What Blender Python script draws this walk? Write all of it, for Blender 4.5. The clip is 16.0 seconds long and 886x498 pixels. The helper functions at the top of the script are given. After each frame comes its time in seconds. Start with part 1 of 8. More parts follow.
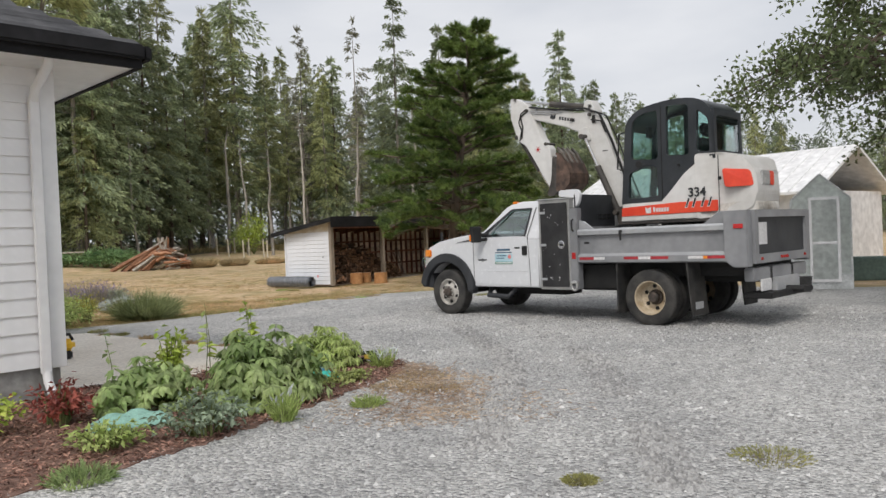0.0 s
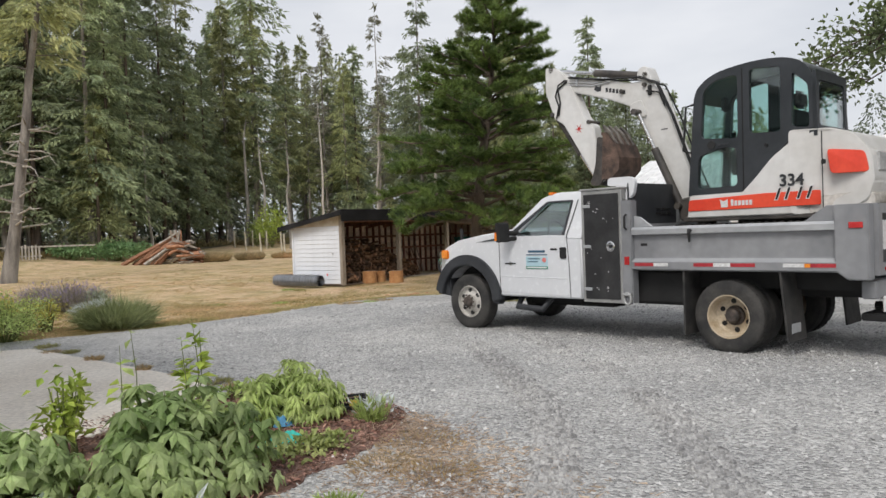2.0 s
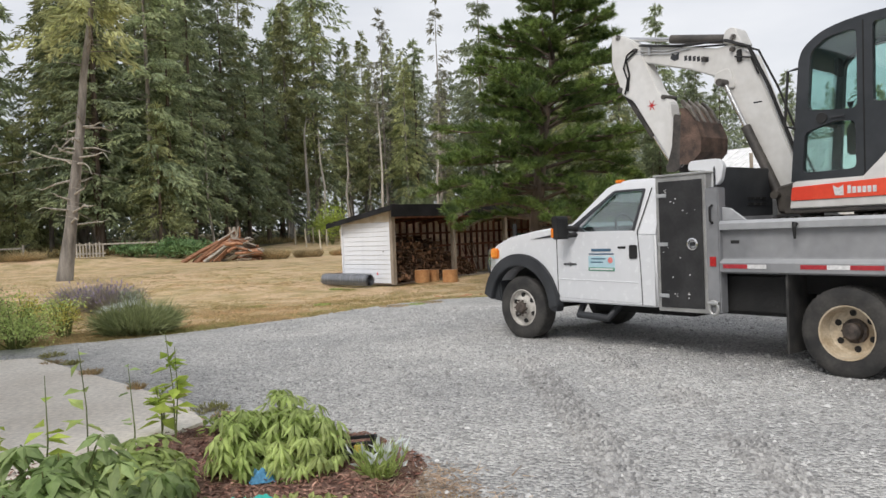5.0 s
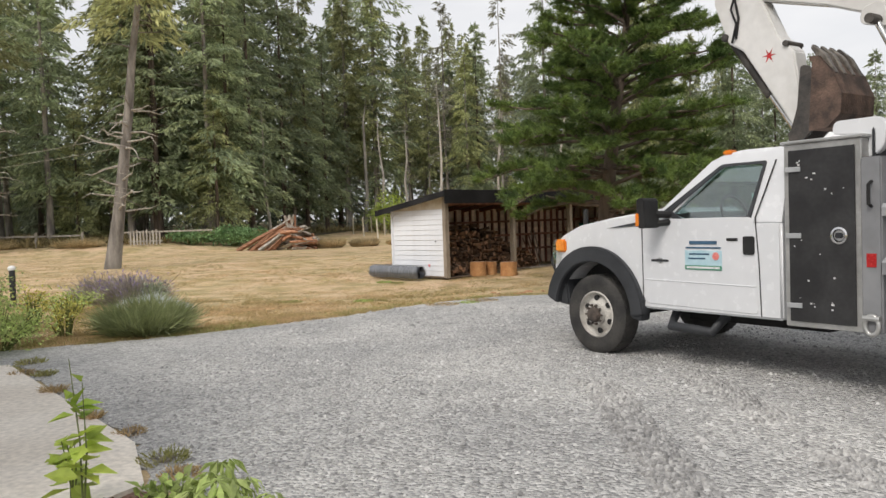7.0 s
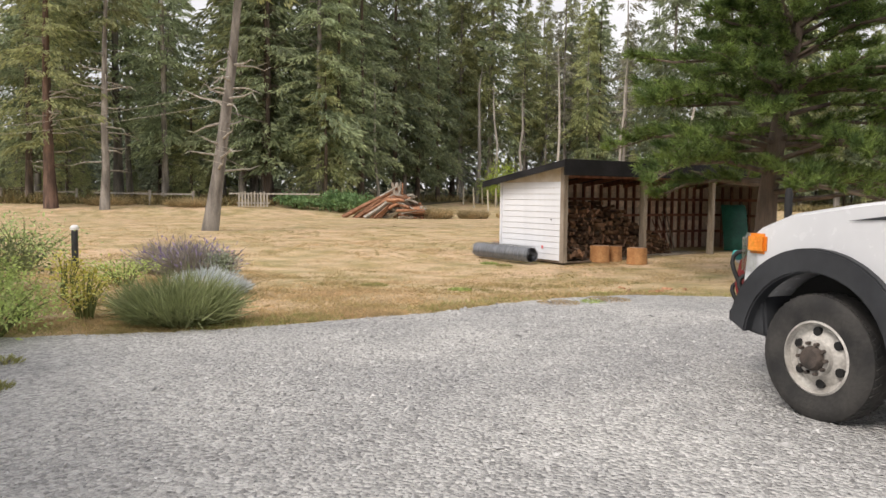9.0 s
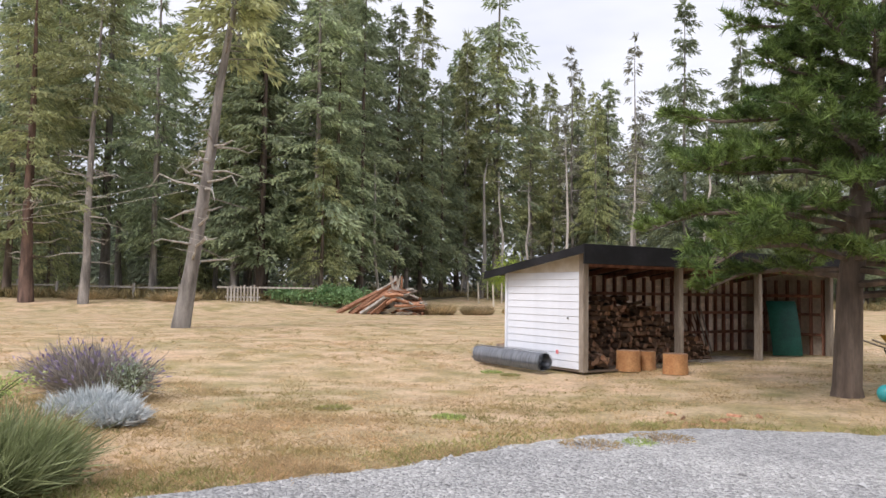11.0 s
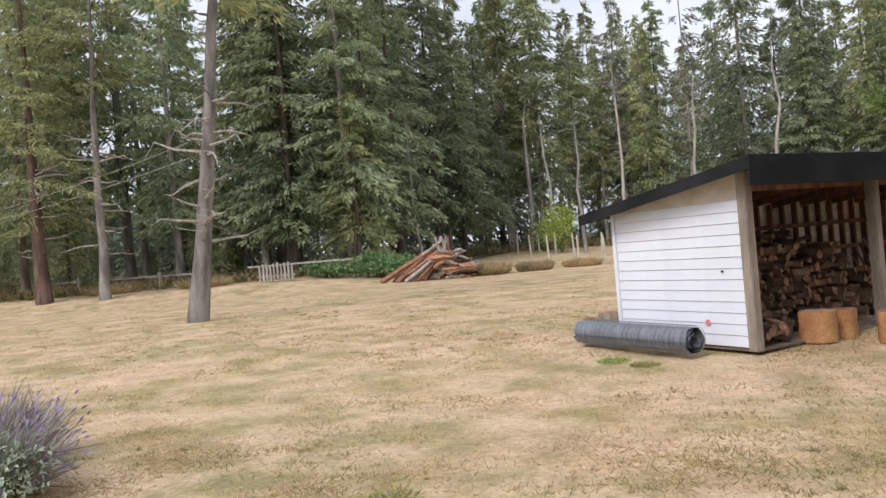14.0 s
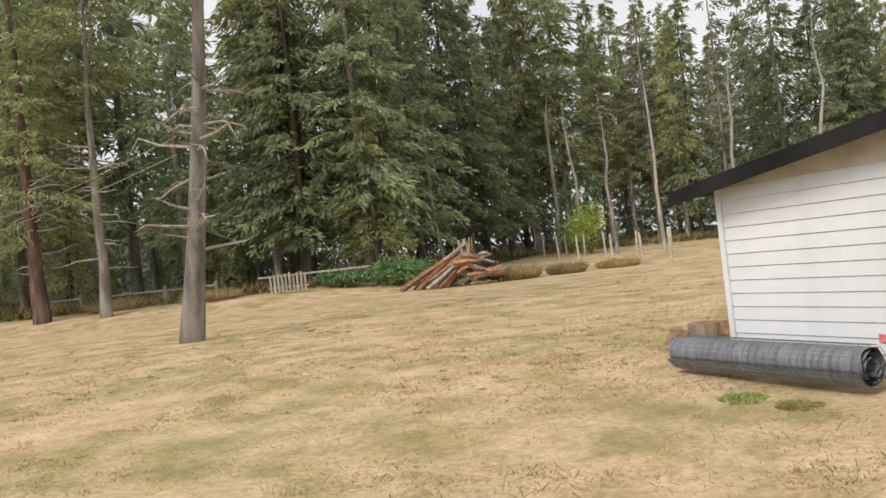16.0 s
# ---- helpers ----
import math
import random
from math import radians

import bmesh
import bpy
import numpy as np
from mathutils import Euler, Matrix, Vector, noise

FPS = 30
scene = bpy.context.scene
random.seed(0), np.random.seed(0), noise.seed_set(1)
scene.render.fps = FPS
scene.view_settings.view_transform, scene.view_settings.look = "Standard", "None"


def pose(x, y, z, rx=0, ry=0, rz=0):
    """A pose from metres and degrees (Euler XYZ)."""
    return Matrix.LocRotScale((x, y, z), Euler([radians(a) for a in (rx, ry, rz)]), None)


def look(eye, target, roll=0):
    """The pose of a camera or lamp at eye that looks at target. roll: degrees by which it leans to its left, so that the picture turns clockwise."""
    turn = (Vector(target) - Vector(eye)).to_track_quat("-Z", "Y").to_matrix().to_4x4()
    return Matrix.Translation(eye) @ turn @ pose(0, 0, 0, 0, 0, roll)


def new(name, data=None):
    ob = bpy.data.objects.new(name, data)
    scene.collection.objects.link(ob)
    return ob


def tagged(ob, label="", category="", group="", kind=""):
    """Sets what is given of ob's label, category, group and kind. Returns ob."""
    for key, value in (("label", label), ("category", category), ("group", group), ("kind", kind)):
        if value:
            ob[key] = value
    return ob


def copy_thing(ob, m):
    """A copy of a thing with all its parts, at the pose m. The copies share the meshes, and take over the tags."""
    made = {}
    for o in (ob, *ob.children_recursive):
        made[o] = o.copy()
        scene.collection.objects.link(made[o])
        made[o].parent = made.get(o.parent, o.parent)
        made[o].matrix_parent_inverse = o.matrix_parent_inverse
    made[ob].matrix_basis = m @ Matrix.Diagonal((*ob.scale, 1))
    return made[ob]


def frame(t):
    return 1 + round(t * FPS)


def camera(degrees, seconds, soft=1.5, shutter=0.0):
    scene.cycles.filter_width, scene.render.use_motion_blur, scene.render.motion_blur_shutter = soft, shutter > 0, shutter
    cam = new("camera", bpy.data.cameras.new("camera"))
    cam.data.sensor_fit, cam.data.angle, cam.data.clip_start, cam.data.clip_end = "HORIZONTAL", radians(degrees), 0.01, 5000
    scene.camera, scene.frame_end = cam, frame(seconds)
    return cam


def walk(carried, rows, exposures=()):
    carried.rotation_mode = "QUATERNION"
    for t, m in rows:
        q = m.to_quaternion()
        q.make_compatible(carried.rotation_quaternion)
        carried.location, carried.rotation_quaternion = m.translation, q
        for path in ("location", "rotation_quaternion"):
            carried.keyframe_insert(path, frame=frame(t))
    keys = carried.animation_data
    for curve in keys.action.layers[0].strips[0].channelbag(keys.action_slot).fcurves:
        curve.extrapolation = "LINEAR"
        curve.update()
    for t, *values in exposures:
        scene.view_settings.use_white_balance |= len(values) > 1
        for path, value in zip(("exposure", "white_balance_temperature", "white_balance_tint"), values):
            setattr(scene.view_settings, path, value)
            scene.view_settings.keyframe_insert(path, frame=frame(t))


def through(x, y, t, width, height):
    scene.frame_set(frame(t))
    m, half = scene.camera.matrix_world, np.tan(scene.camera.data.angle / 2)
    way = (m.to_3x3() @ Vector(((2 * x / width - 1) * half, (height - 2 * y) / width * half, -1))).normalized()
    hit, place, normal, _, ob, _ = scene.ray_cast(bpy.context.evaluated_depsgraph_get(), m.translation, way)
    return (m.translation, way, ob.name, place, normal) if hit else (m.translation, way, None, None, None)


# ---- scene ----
cam = camera(60.1, 16.0)
PATH = [
    (0, (-0.006, 0.291, 1.417), (-0.014, 2.291, 1.388), -2.4),
    (0.5, (-0.027, 1.022, 1.423), (-0.003, 3.021, 1.367), -1.2),
    (1, (0.01, 1.615, 1.45), (-0.017, 3.613, 1.364), -2.3),
    (1.5, (0.001, 2.249, 1.435), (-0.084, 4.246, 1.362), -1.9),
    (2, (0.055, 2.734, 1.492), (-0.016, 4.733, 1.447), -2.1),
    (2.5, (0.131, 3.131, 1.511), (0.038, 5.128, 1.509), -2.8),
    (3, (0.133, 3.495, 1.501), (0.029, 5.493, 1.496), -2.6),
    (3.5, (0.181, 3.705, 1.518), (0.065, 5.701, 1.523), -2.7),
    (4, (0.244, 3.786, 1.508), (0.074, 5.779, 1.48), -2.7),
    (4.2, (0.257, 3.839, 1.496), (0.07, 5.829, 1.445), -2.8),
    (6.5, (0.052, 5.715, 1.452), (-0.269, 7.689, 1.413), -1.3),
    (7, (0.052, 6.263, 1.423), (-0.344, 8.223, 1.355), -1.9),
    (7.5, (-0.058, 6.871, 1.37), (-0.595, 8.797, 1.32), 0.1),
    (8, (-0.179, 7.55, 1.398), (-0.823, 9.439, 1.269), 0.0),
    (8.2, (-0.241, 7.828, 1.403), (-0.924, 9.703, 1.276), 1.0),
    (10.3, (-1.084, 10.995, 1.486), (-1.724, 12.884, 1.33), -0.8),
    (10.5, (-1.109, 11.317, 1.45), (-1.767, 13.205, 1.39), -1.1),
    (11, (-1.434, 12.079, 1.392), (-2.126, 13.952, 1.503), 0.8),
    (11.5, (-1.8, 12.84, 1.4), (-2.406, 14.744, 1.480), -1.8),
    (12, (-2.166, 13.576, 1.428), (-2.908, 15.433, 1.44), -4.4),
    (12.5, (-2.562, 14.284, 1.508), (-3.301, 16.143, 1.523), -4.0),
    (13, (-2.919, 14.92, 1.503), (-3.728, 16.745, 1.379), -2.4),
    (13.5, (-3.237, 15.572, 1.473), (-4.031, 17.406, 1.398), -4.3),
    (14, (-3.603, 16.268, 1.468), (-4.393, 18.105, 1.474), -4.8),
    (14.5, (-3.939, 16.9, 1.46), (-4.705, 18.747, 1.476), -3.9),
    (15, (-4.315, 17.563, 1.455), (-5.145, 19.382, 1.495), -2.9),
    (15.5, (-4.697, 18.331, 1.389), (-5.536, 20.147, 1.397), -4.8),
    (16, (-5.03, 18.99, 1.375), (-5.864, 20.808, 1.403), -6.4),
]
walk(cam, [(t, look(eye, target, roll)) for t, eye, target, roll in PATH],
     [(0, 0.32, 6500, 11), (3.5, 0.43, 6450, 11), (7, 0.5, 6700, 11), (8, 0.63, 6850, 12), (10.5, 0.68, 6700, 16), (11, 0.7, 6250, 17), (12, 0.73, 5750, 23),
      (12.5, 0.64, 5550, 23), (13, 0.62, 5450, 16), (13.5, 0.63, 5850, 16), (14.5, 0.6, 6200, 15), (16, 0.52, 6800, 11)])


# ---- light ----
world = bpy.data.worlds.new("overcast_sky")
scene.world = world
world.use_nodes = True
wn, wl = world.node_tree.nodes, world.node_tree.links
wn.clear()
w_out = wn.new("ShaderNodeOutputWorld")
w_bg = wn.new("ShaderNodeBackground")
w_sky = wn.new("ShaderNodeTexSky")
w_sky.sky_type = 'NISHITA'
w_sky.sun_disc = False
w_sky.sun_elevation = radians(48)
w_sky.sun_rotation = radians(200)
w_sky.dust_density = 4.0
w_co = wn.new("ShaderNodeTexCoord")
w_map = wn.new("ShaderNodeMapping")
w_map.inputs["Scale"].default_value = (1.0, 1.0, 3.2)
w_noise = wn.new("ShaderNodeTexNoise")
w_noise.inputs["Scale"].default_value = 2.3
w_noise.inputs["Detail"].default_value = 5
w_ramp = wn.new("ShaderNodeValToRGB")
w_ramp.color_ramp.elements[0].position, w_ramp.color_ramp.elements[0].color = 0.33, (4.9, 5.15, 5.55, 1)
w_ramp.color_ramp.elements[1].position, w_ramp.color_ramp.elements[1].color = 0.68, (6.9, 7.0, 7.15, 1)
w_mix = wn.new("ShaderNodeMix")
w_mix.data_type = 'RGBA'
w_mix.inputs[0].default_value = 0.9
wl.new(w_co.outputs["Generated"], w_map.inputs["Vector"])
wl.new(w_map.outputs["Vector"], w_noise.inputs["Vector"])
wl.new(w_noise.outputs["Fac"], w_ramp.inputs["Fac"])
wl.new(w_sky.outputs["Color"], w_mix.inputs[6])
wl.new(w_ramp.outputs["Color"], w_mix.inputs[7])
wl.new(w_mix.outputs[2], w_bg.inputs["Color"])
w_bg.inputs["Strength"].default_value = 0.1
wl.new(w_bg.outputs["Background"], w_out.inputs["Surface"])

sun = new("sun", bpy.data.lights.new("sun", 'SUN'))
sun.data.energy = 1.5
sun.data.angle = radians(25)
sun.data.color = (1.0, 0.96, 0.9)
sun.matrix_world = look((-8, -22, 26), (0, 0, 0))


# ---- materials ----
def mat(name, dark, light, scale=3.0, rough=0.7, metal=0.0, bump=0.15, fine=8.0, each=0.0, coat=0.0, stretch=(1, 1, 1), island=0.0, patch=None, grain=0.2):
    """A surface with two scales of variation; each / island: brightness spread from object to object or piece to piece."""
    m = bpy.data.materials.new(name)
    m.use_nodes = True
    n, k = m.node_tree.nodes, m.node_tree.links
    bsdf = n["Principled BSDF"]
    co = n.new("ShaderNodeTexCoord")
    mp = n.new("ShaderNodeMapping")
    mp.inputs["Scale"].default_value = stretch
    k.new(co.outputs["Object"], mp.inputs["Vector"])
    a, b = n.new("ShaderNodeTexNoise"), n.new("ShaderNodeTexNoise")
    a.inputs["Scale"].default_value, b.inputs["Scale"].default_value = scale, scale * fine
    a.inputs["Detail"].default_value, b.inputs["Detail"].default_value = 3, 4
    for t in (a, b):
        k.new(mp.outputs["Vector"], t.inputs["Vector"])
    ramp = n.new("ShaderNodeValToRGB")
    ramp.color_ramp.elements[0].position, ramp.color_ramp.elements[0].color = 0.35, (*dark, 1)
    ramp.color_ramp.elements[1].position, ramp.color_ramp.elements[1].color = 0.66, (*light, 1)
    if patch:
        e = ramp.color_ramp.elements.new(0.5)
        e.color = (*patch, 1)
    k.new(a.outputs["Fac"], ramp.inputs["Fac"])
    hue = n.new("ShaderNodeHueSaturation")
    val = n.new("ShaderNodeMapRange")
    val.inputs["From Min"].default_value, val.inputs["From Max"].default_value = 0.25, 0.75
    val.inputs["To Min"].default_value, val.inputs["To Max"].default_value = 1 - grain, 1 + grain
    k.new(b.outputs["Fac"], val.inputs["Value"])
    value = val.outputs["Result"]
    for spread, node, out in ((each, "ShaderNodeObjectInfo", "Random"), (island, "ShaderNodeNewGeometry", "Random Per Island")):
        if spread:
            info, rng, mul = n.new(node), n.new("ShaderNodeMapRange"), n.new("ShaderNodeMath")
            rng.inputs["To Min"].default_value, rng.inputs["To Max"].default_value = 1 - spread, 1 + spread
            mul.operation = 'MULTIPLY'
            k.new(info.outputs[out], rng.inputs["Value"])
            k.new(value, mul.inputs[0])
            k.new(rng.outputs["Result"], mul.inputs[1])
            value = mul.outputs["Value"]
    k.new(value, hue.inputs["Value"])
    k.new(ramp.outputs["Color"], hue.inputs["Color"])
    k.new(hue.outputs["Color"], bsdf.inputs["Base Color"])
    bsdf.inputs["Metallic"].default_value = metal
    bsdf.inputs["Coat Weight"].default_value = coat
    rr = n.new("ShaderNodeMapRange")
    rr.inputs["To Min"].default_value, rr.inputs["To Max"].default_value = max(0.03, rough - 0.1), min(1, rough + 0.1)
    k.new(b.outputs["Fac"], rr.inputs["Value"])
    k.new(rr.outputs["Result"], bsdf.inputs["Roughness"])
    if bump:
        bp = n.new("ShaderNodeBump")
        bp.inputs["Strength"].default_value, bp.inputs["Distance"].default_value = bump, 0.02
        k.new(b.outputs["Fac"], bp.inputs["Height"])
        k.new(bp.outputs["Normal"], bsdf.inputs["Normal"])
    return m


def pebbled(name, dark, light, per_metre):
    """Crushed stone: every cell its own grey, with gaps between the stones and broad lighter and darker drifts."""
    m = mat(name, (0.78, 0.78, 0.78), (1.08, 1.07, 1.05), 0.5, 0.92, bump=0.0, fine=7, grain=0.1)
    n, k = m.node_tree.nodes, m.node_tree.links
    bsdf = n["Principled BSDF"]
    co = n.new("ShaderNodeTexCoord")
    v, w = n.new("ShaderNodeTexVoronoi"), n.new("ShaderNodeTexVoronoi")
    for t, f in ((v, 1.0), (w, 2.3)):
        t.inputs["Scale"].default_value = per_metre * f
        k.new(co.outputs["Object"], t.inputs["Vector"])
    ramp = n.new("ShaderNodeValToRGB")
    ramp.color_ramp.elements[0].color, ramp.color_ramp.elements[1].color = (*dark, 1), (*light, 1)
    both = n.new("ShaderNodeMix")
    both.data_type = 'RGBA'
    both.inputs[0].default_value = 0.4
    k.new(v.outputs["Color"], both.inputs[6])
    k.new(w.outputs["Color"], both.inputs[7])
    k.new(both.outputs[2], ramp.inputs["Fac"])
    mul = n.new("ShaderNodeMix")
    mul.data_type, mul.blend_type = 'RGBA', 'MULTIPLY'
    mul.inputs[0].default_value = 1.0
    k.new(ramp.outputs["Color"], mul.inputs[6])
    k.new(bsdf.inputs["Base Color"].links[0].from_socket, mul.inputs[7])
    k.new(mul.outputs[2], bsdf.inputs["Base Color"])
    inv, bp = n.new("ShaderNodeMath"), n.new("ShaderNodeBump")
    inv.operation = 'SUBTRACT'
    inv.inputs[0].default_value = 1.0
    k.new(v.outputs["Distance"], inv.inputs[1])
    bp.inputs["Strength"].default_value, bp.inputs["Distance"].default_value = 1.0, 0.03
    k.new(inv.outputs["Value"], bp.inputs["Height"])
    k.new(bp.outputs["Normal"], bsdf.inputs["Normal"])
    return m


def leafy(name, dark, light, through=0.25, scale=1.0, each=0.15, island=0.3):
    """Leaves: a matt face that lets some light through."""
    m = mat(name, dark, light, scale, 0.6, bump=0.0, each=each, island=island)
    n, k = m.node_tree.nodes, m.node_tree.links
    bsdf, out = n["Principled BSDF"], n["Material Output"]
    tr, mx = n.new("ShaderNodeBsdfTranslucent"), n.new("ShaderNodeMixShader")
    k.new(bsdf.inputs["Base Color"].links[0].from_socket, tr.inputs["Color"])
    mx.inputs["Fac"].default_value = through
    k.new(bsdf.outputs["BSDF"], mx.inputs[1])
    k.new(tr.outputs["BSDF"], mx.inputs[2])
    k.new(mx.outputs["Shader"], out.inputs["Surface"])
    return m


def glass(name, tint, rough=0.02, gloss=0.06):
    m = bpy.data.materials.new(name)
    m.use_nodes = True
    n, k = m.node_tree.nodes, m.node_tree.links
    n.remove(n["Principled BSDF"])
    lw, mr, tr, gl, mx = (n.new("ShaderNode" + s) for s in ("LayerWeight", "MapRange", "BsdfTransparent", "BsdfGlossy", "MixShader"))
    lw.inputs["Blend"].default_value = 0.3
    mr.inputs["To Min"].default_value, mr.inputs["To Max"].default_value = gloss, 0.8
    tr.inputs["Color"].default_value = (*tint, 1)
    gl.inputs["Roughness"].default_value = rough
    k.new(lw.outputs["Facing"], mr.inputs["Value"])
    k.new(mr.outputs["Result"], mx.inputs["Fac"])
    k.new(tr.outputs["BSDF"], mx.inputs[1])
    k.new(gl.outputs["BSDF"], mx.inputs[2])
    k.new(mx.outputs["Shader"], n["Material Output"].inputs["Surface"])
    return m


GRASS = mat("dry_grass_ground", (0.3, 0.25, 0.095), (0.56, 0.41, 0.21), 0.8, 0.95, bump=0.8, fine=18, patch=(0.44, 0.32, 0.15), grain=0.36)
for node in GRASS.node_tree.nodes:
    if node.type == 'TEX_NOISE':
        node.inputs["Detail"].default_value, node.inputs["Roughness"].default_value = 7, 0.66

def drift(material, colour, scale, share):
    """Broad drifts of a second colour over a ground material."""
    n, k = material.node_tree.nodes, material.node_tree.links
    hue = [a for a in n if a.type == 'HUE_SAT'][0]
    src = hue.inputs["Color"].links[0].from_socket
    co, t, r, m = n.new("ShaderNodeTexCoord"), n.new("ShaderNodeTexNoise"), n.new("ShaderNodeMapRange"), n.new("ShaderNodeMix")
    m.data_type = 'RGBA'
    t.inputs["Scale"].default_value, t.inputs["Detail"].default_value, t.inputs["Roughness"].default_value = scale, 6, 0.62
    r.inputs["From Min"].default_value, r.inputs["From Max"].default_value, r.inputs["To Max"].default_value = 0.42, 0.62, share
    k.new(co.outputs["Object"], t.inputs["Vector"])
    k.new(t.outputs["Fac"], r.inputs["Value"])
    k.new(r.outputs["Result"], m.inputs[0])
    k.new(src, m.inputs[6])
    m.inputs[7].default_value = (*colour, 1)
    k.new(m.outputs[2], hue.inputs["Color"])


drift(GRASS, (0.6, 0.405, 0.26), 0.4, 0.9)
drift(GRASS, (0.23, 0.225, 0.075), 0.3, 0.6)
drift(GRASS, (0.25, 0.205, 0.11), 2.4, 0.5)
drift(GRASS, (0.69, 0.51, 0.34), 1.1, 0.6)
DUFF = mat("forest_floor", (0.09, 0.075, 0.04), (0.2, 0.17, 0.08), 0.5, 0.95, bump=0.6, fine=30)
GRAVEL = pebbled("grey_gravel", (0.16, 0.16, 0.16), (0.8, 0.795, 0.78), 34)
STONE = mat("gravel_stone", (0.32, 0.32, 0.318), (0.5, 0.495, 0.485), 3, 0.9, bump=0.2, island=0.4)
SLAB = mat("worn_concrete", (0.68, 0.62, 0.54), (0.8, 0.745, 0.665), 0.9, 0.9, bump=0.25, fine=25)
MULCH = mat("bark_mulch", (0.12, 0.065, 0.05), (0.28, 0.17, 0.13), 6, 0.95, bump=0.8, fine=12)
CHIP = mat("bark_chip", (0.16, 0.075, 0.055), (0.38, 0.23, 0.175), 6, 0.9, bump=0.2, island=0.6)
BLADE = leafy("straw_blade", (0.42, 0.33, 0.155), (0.68, 0.5, 0.3), 0.5, 0.6, island=0.3)
GREENBLADE = leafy("green_blade", (0.28, 0.3, 0.1), (0.47, 0.43, 0.18), 0.35, 0.6, island=0.3)
LITTER = leafy("dry_litter", (0.46, 0.34, 0.25), (0.7, 0.56, 0.42), 0.4, 1.2, island=0.35)
BARK_RED = mat("red_brown_bark", (0.07, 0.045, 0.035), (0.19, 0.12, 0.09), 1.5, 0.95, bump=0.7, fine=9, stretch=(3, 3, 0.6))
TUSSOCK = leafy("olive_tussock", (0.29, 0.27, 0.105), (0.5, 0.42, 0.19), 0.45, 0.5, island=0.3)
NEEDLE = leafy("spruce_needles", (0.215, 0.265, 0.16), (0.4, 0.455, 0.265), 0.5, 0.25, each=0.25, island=0.4)
NEEDLE_B = leafy("hemlock_needles", (0.27, 0.3, 0.145), (0.48, 0.5, 0.26), 0.5, 0.25, each=0.25, island=0.4)
NEEDLE_GREY = leafy("thin_grey_needles", (0.22, 0.225, 0.16), (0.34, 0.335, 0.25), 0.35, 0.3, each=0.2, island=0.3)
# far rows: greyer than the near needles, distance haze painted into the colour
NEEDLE_HAZY = leafy("haze_grey_needles", (0.17, 0.205, 0.145), (0.29, 0.33, 0.23), 0.5, 0.12, island=0.4)
PINE = leafy("pine_needles", (0.07, 0.12, 0.033), (0.21, 0.29, 0.075), 0.4, 1.6, island=0.5)
BARK = mat("grey_bark", (0.15, 0.135, 0.12), (0.35, 0.32, 0.285), 1.5, 0.95, bump=0.7, fine=9, stretch=(3, 3, 0.6), each=0.25)
BARK_DARK = mat("dark_bark", (0.06, 0.045, 0.035), (0.15, 0.115, 0.09), 1.5, 0.95, bump=0.7, fine=9, stretch=(3, 3, 0.6), each=0.3)
SNAG = mat("grey_snag_wood", (0.2, 0.185, 0.165), (0.4, 0.375, 0.335), 1.5, 0.95, bump=0.4, stretch=(3, 3, 0.5), each=0.3)
DEADWOOD = mat("bleached_dead_wood", (0.26, 0.235, 0.2), (0.46, 0.43, 0.38), 2, 0.9, bump=0.3, stretch=(3, 3, 0.5))
WHITE_VINYL = mat("white_vinyl", (0.69, 0.715, 0.76), (0.77, 0.795, 0.835), 0.8, 0.45, bump=0.04, each=0.02, grain=0.03)
WHITE_PAINT = mat("white_wood_paint", (0.76, 0.76, 0.765), (0.84, 0.84, 0.845), 1.2, 0.6, bump=0.06, each=0.03, grain=0.04)
STAINED = mat("stained_white_panel", (0.50, 0.43, 0.32), (0.74, 0.71, 0.66), 1.3, 0.6, bump=0.05, grain=0.05)
BLACK_METAL = mat("black_roof_metal", (0.011, 0.011, 0.012), (0.022, 0.022, 0.024), 2, 0.8, bump=0.05)
BLACK_METAL.node_tree.nodes["Principled BSDF"].inputs["Specular IOR Level"].default_value = 0.2
SHINGLE = mat("charcoal_shingle", (0.035, 0.036, 0.04), (0.085, 0.085, 0.09), 3, 0.95, bump=0.4, each=0.35)
OLD_WOOD = mat("weathered_post_wood", (0.22, 0.18, 0.14), (0.36, 0.31, 0.25), 2, 0.9, bump=0.4, stretch=(4, 4, 0.5), each=0.12)
STUD = mat("red_brown_stud", (0.15, 0.065, 0.042), (0.3, 0.145, 0.095), 2, 0.9, bump=0.3, stretch=(4, 4, 0.6), each=0.3)
BOARD = mat("beige_sheathing", (0.58, 0.48, 0.38), (0.8, 0.7, 0.58), 1.6, 0.9, bump=0.25, each=0.25)
LOG_BARK = mat("firewood_bark", (0.07, 0.045, 0.03), (0.19, 0.12, 0.08), 5, 0.95, bump=0.5, each=0.35)
LOG_CUT = mat("firewood_cut_face", (0.2, 0.105, 0.06), (0.4, 0.245, 0.15), 6, 0.9, bump=0.3, each=0.3)
ROUND_CUT = mat("orange_cut_wood", (0.38, 0.175, 0.065), (0.55, 0.3, 0.13), 4, 0.85, bump=0.3, each=0.15)
SPLIT_RED = mat("red_split_cedar", (0.2, 0.085, 0.045), (0.46, 0.25, 0.15), 3, 0.9, bump=0.4, stretch=(1, 6, 6), each=0.35)


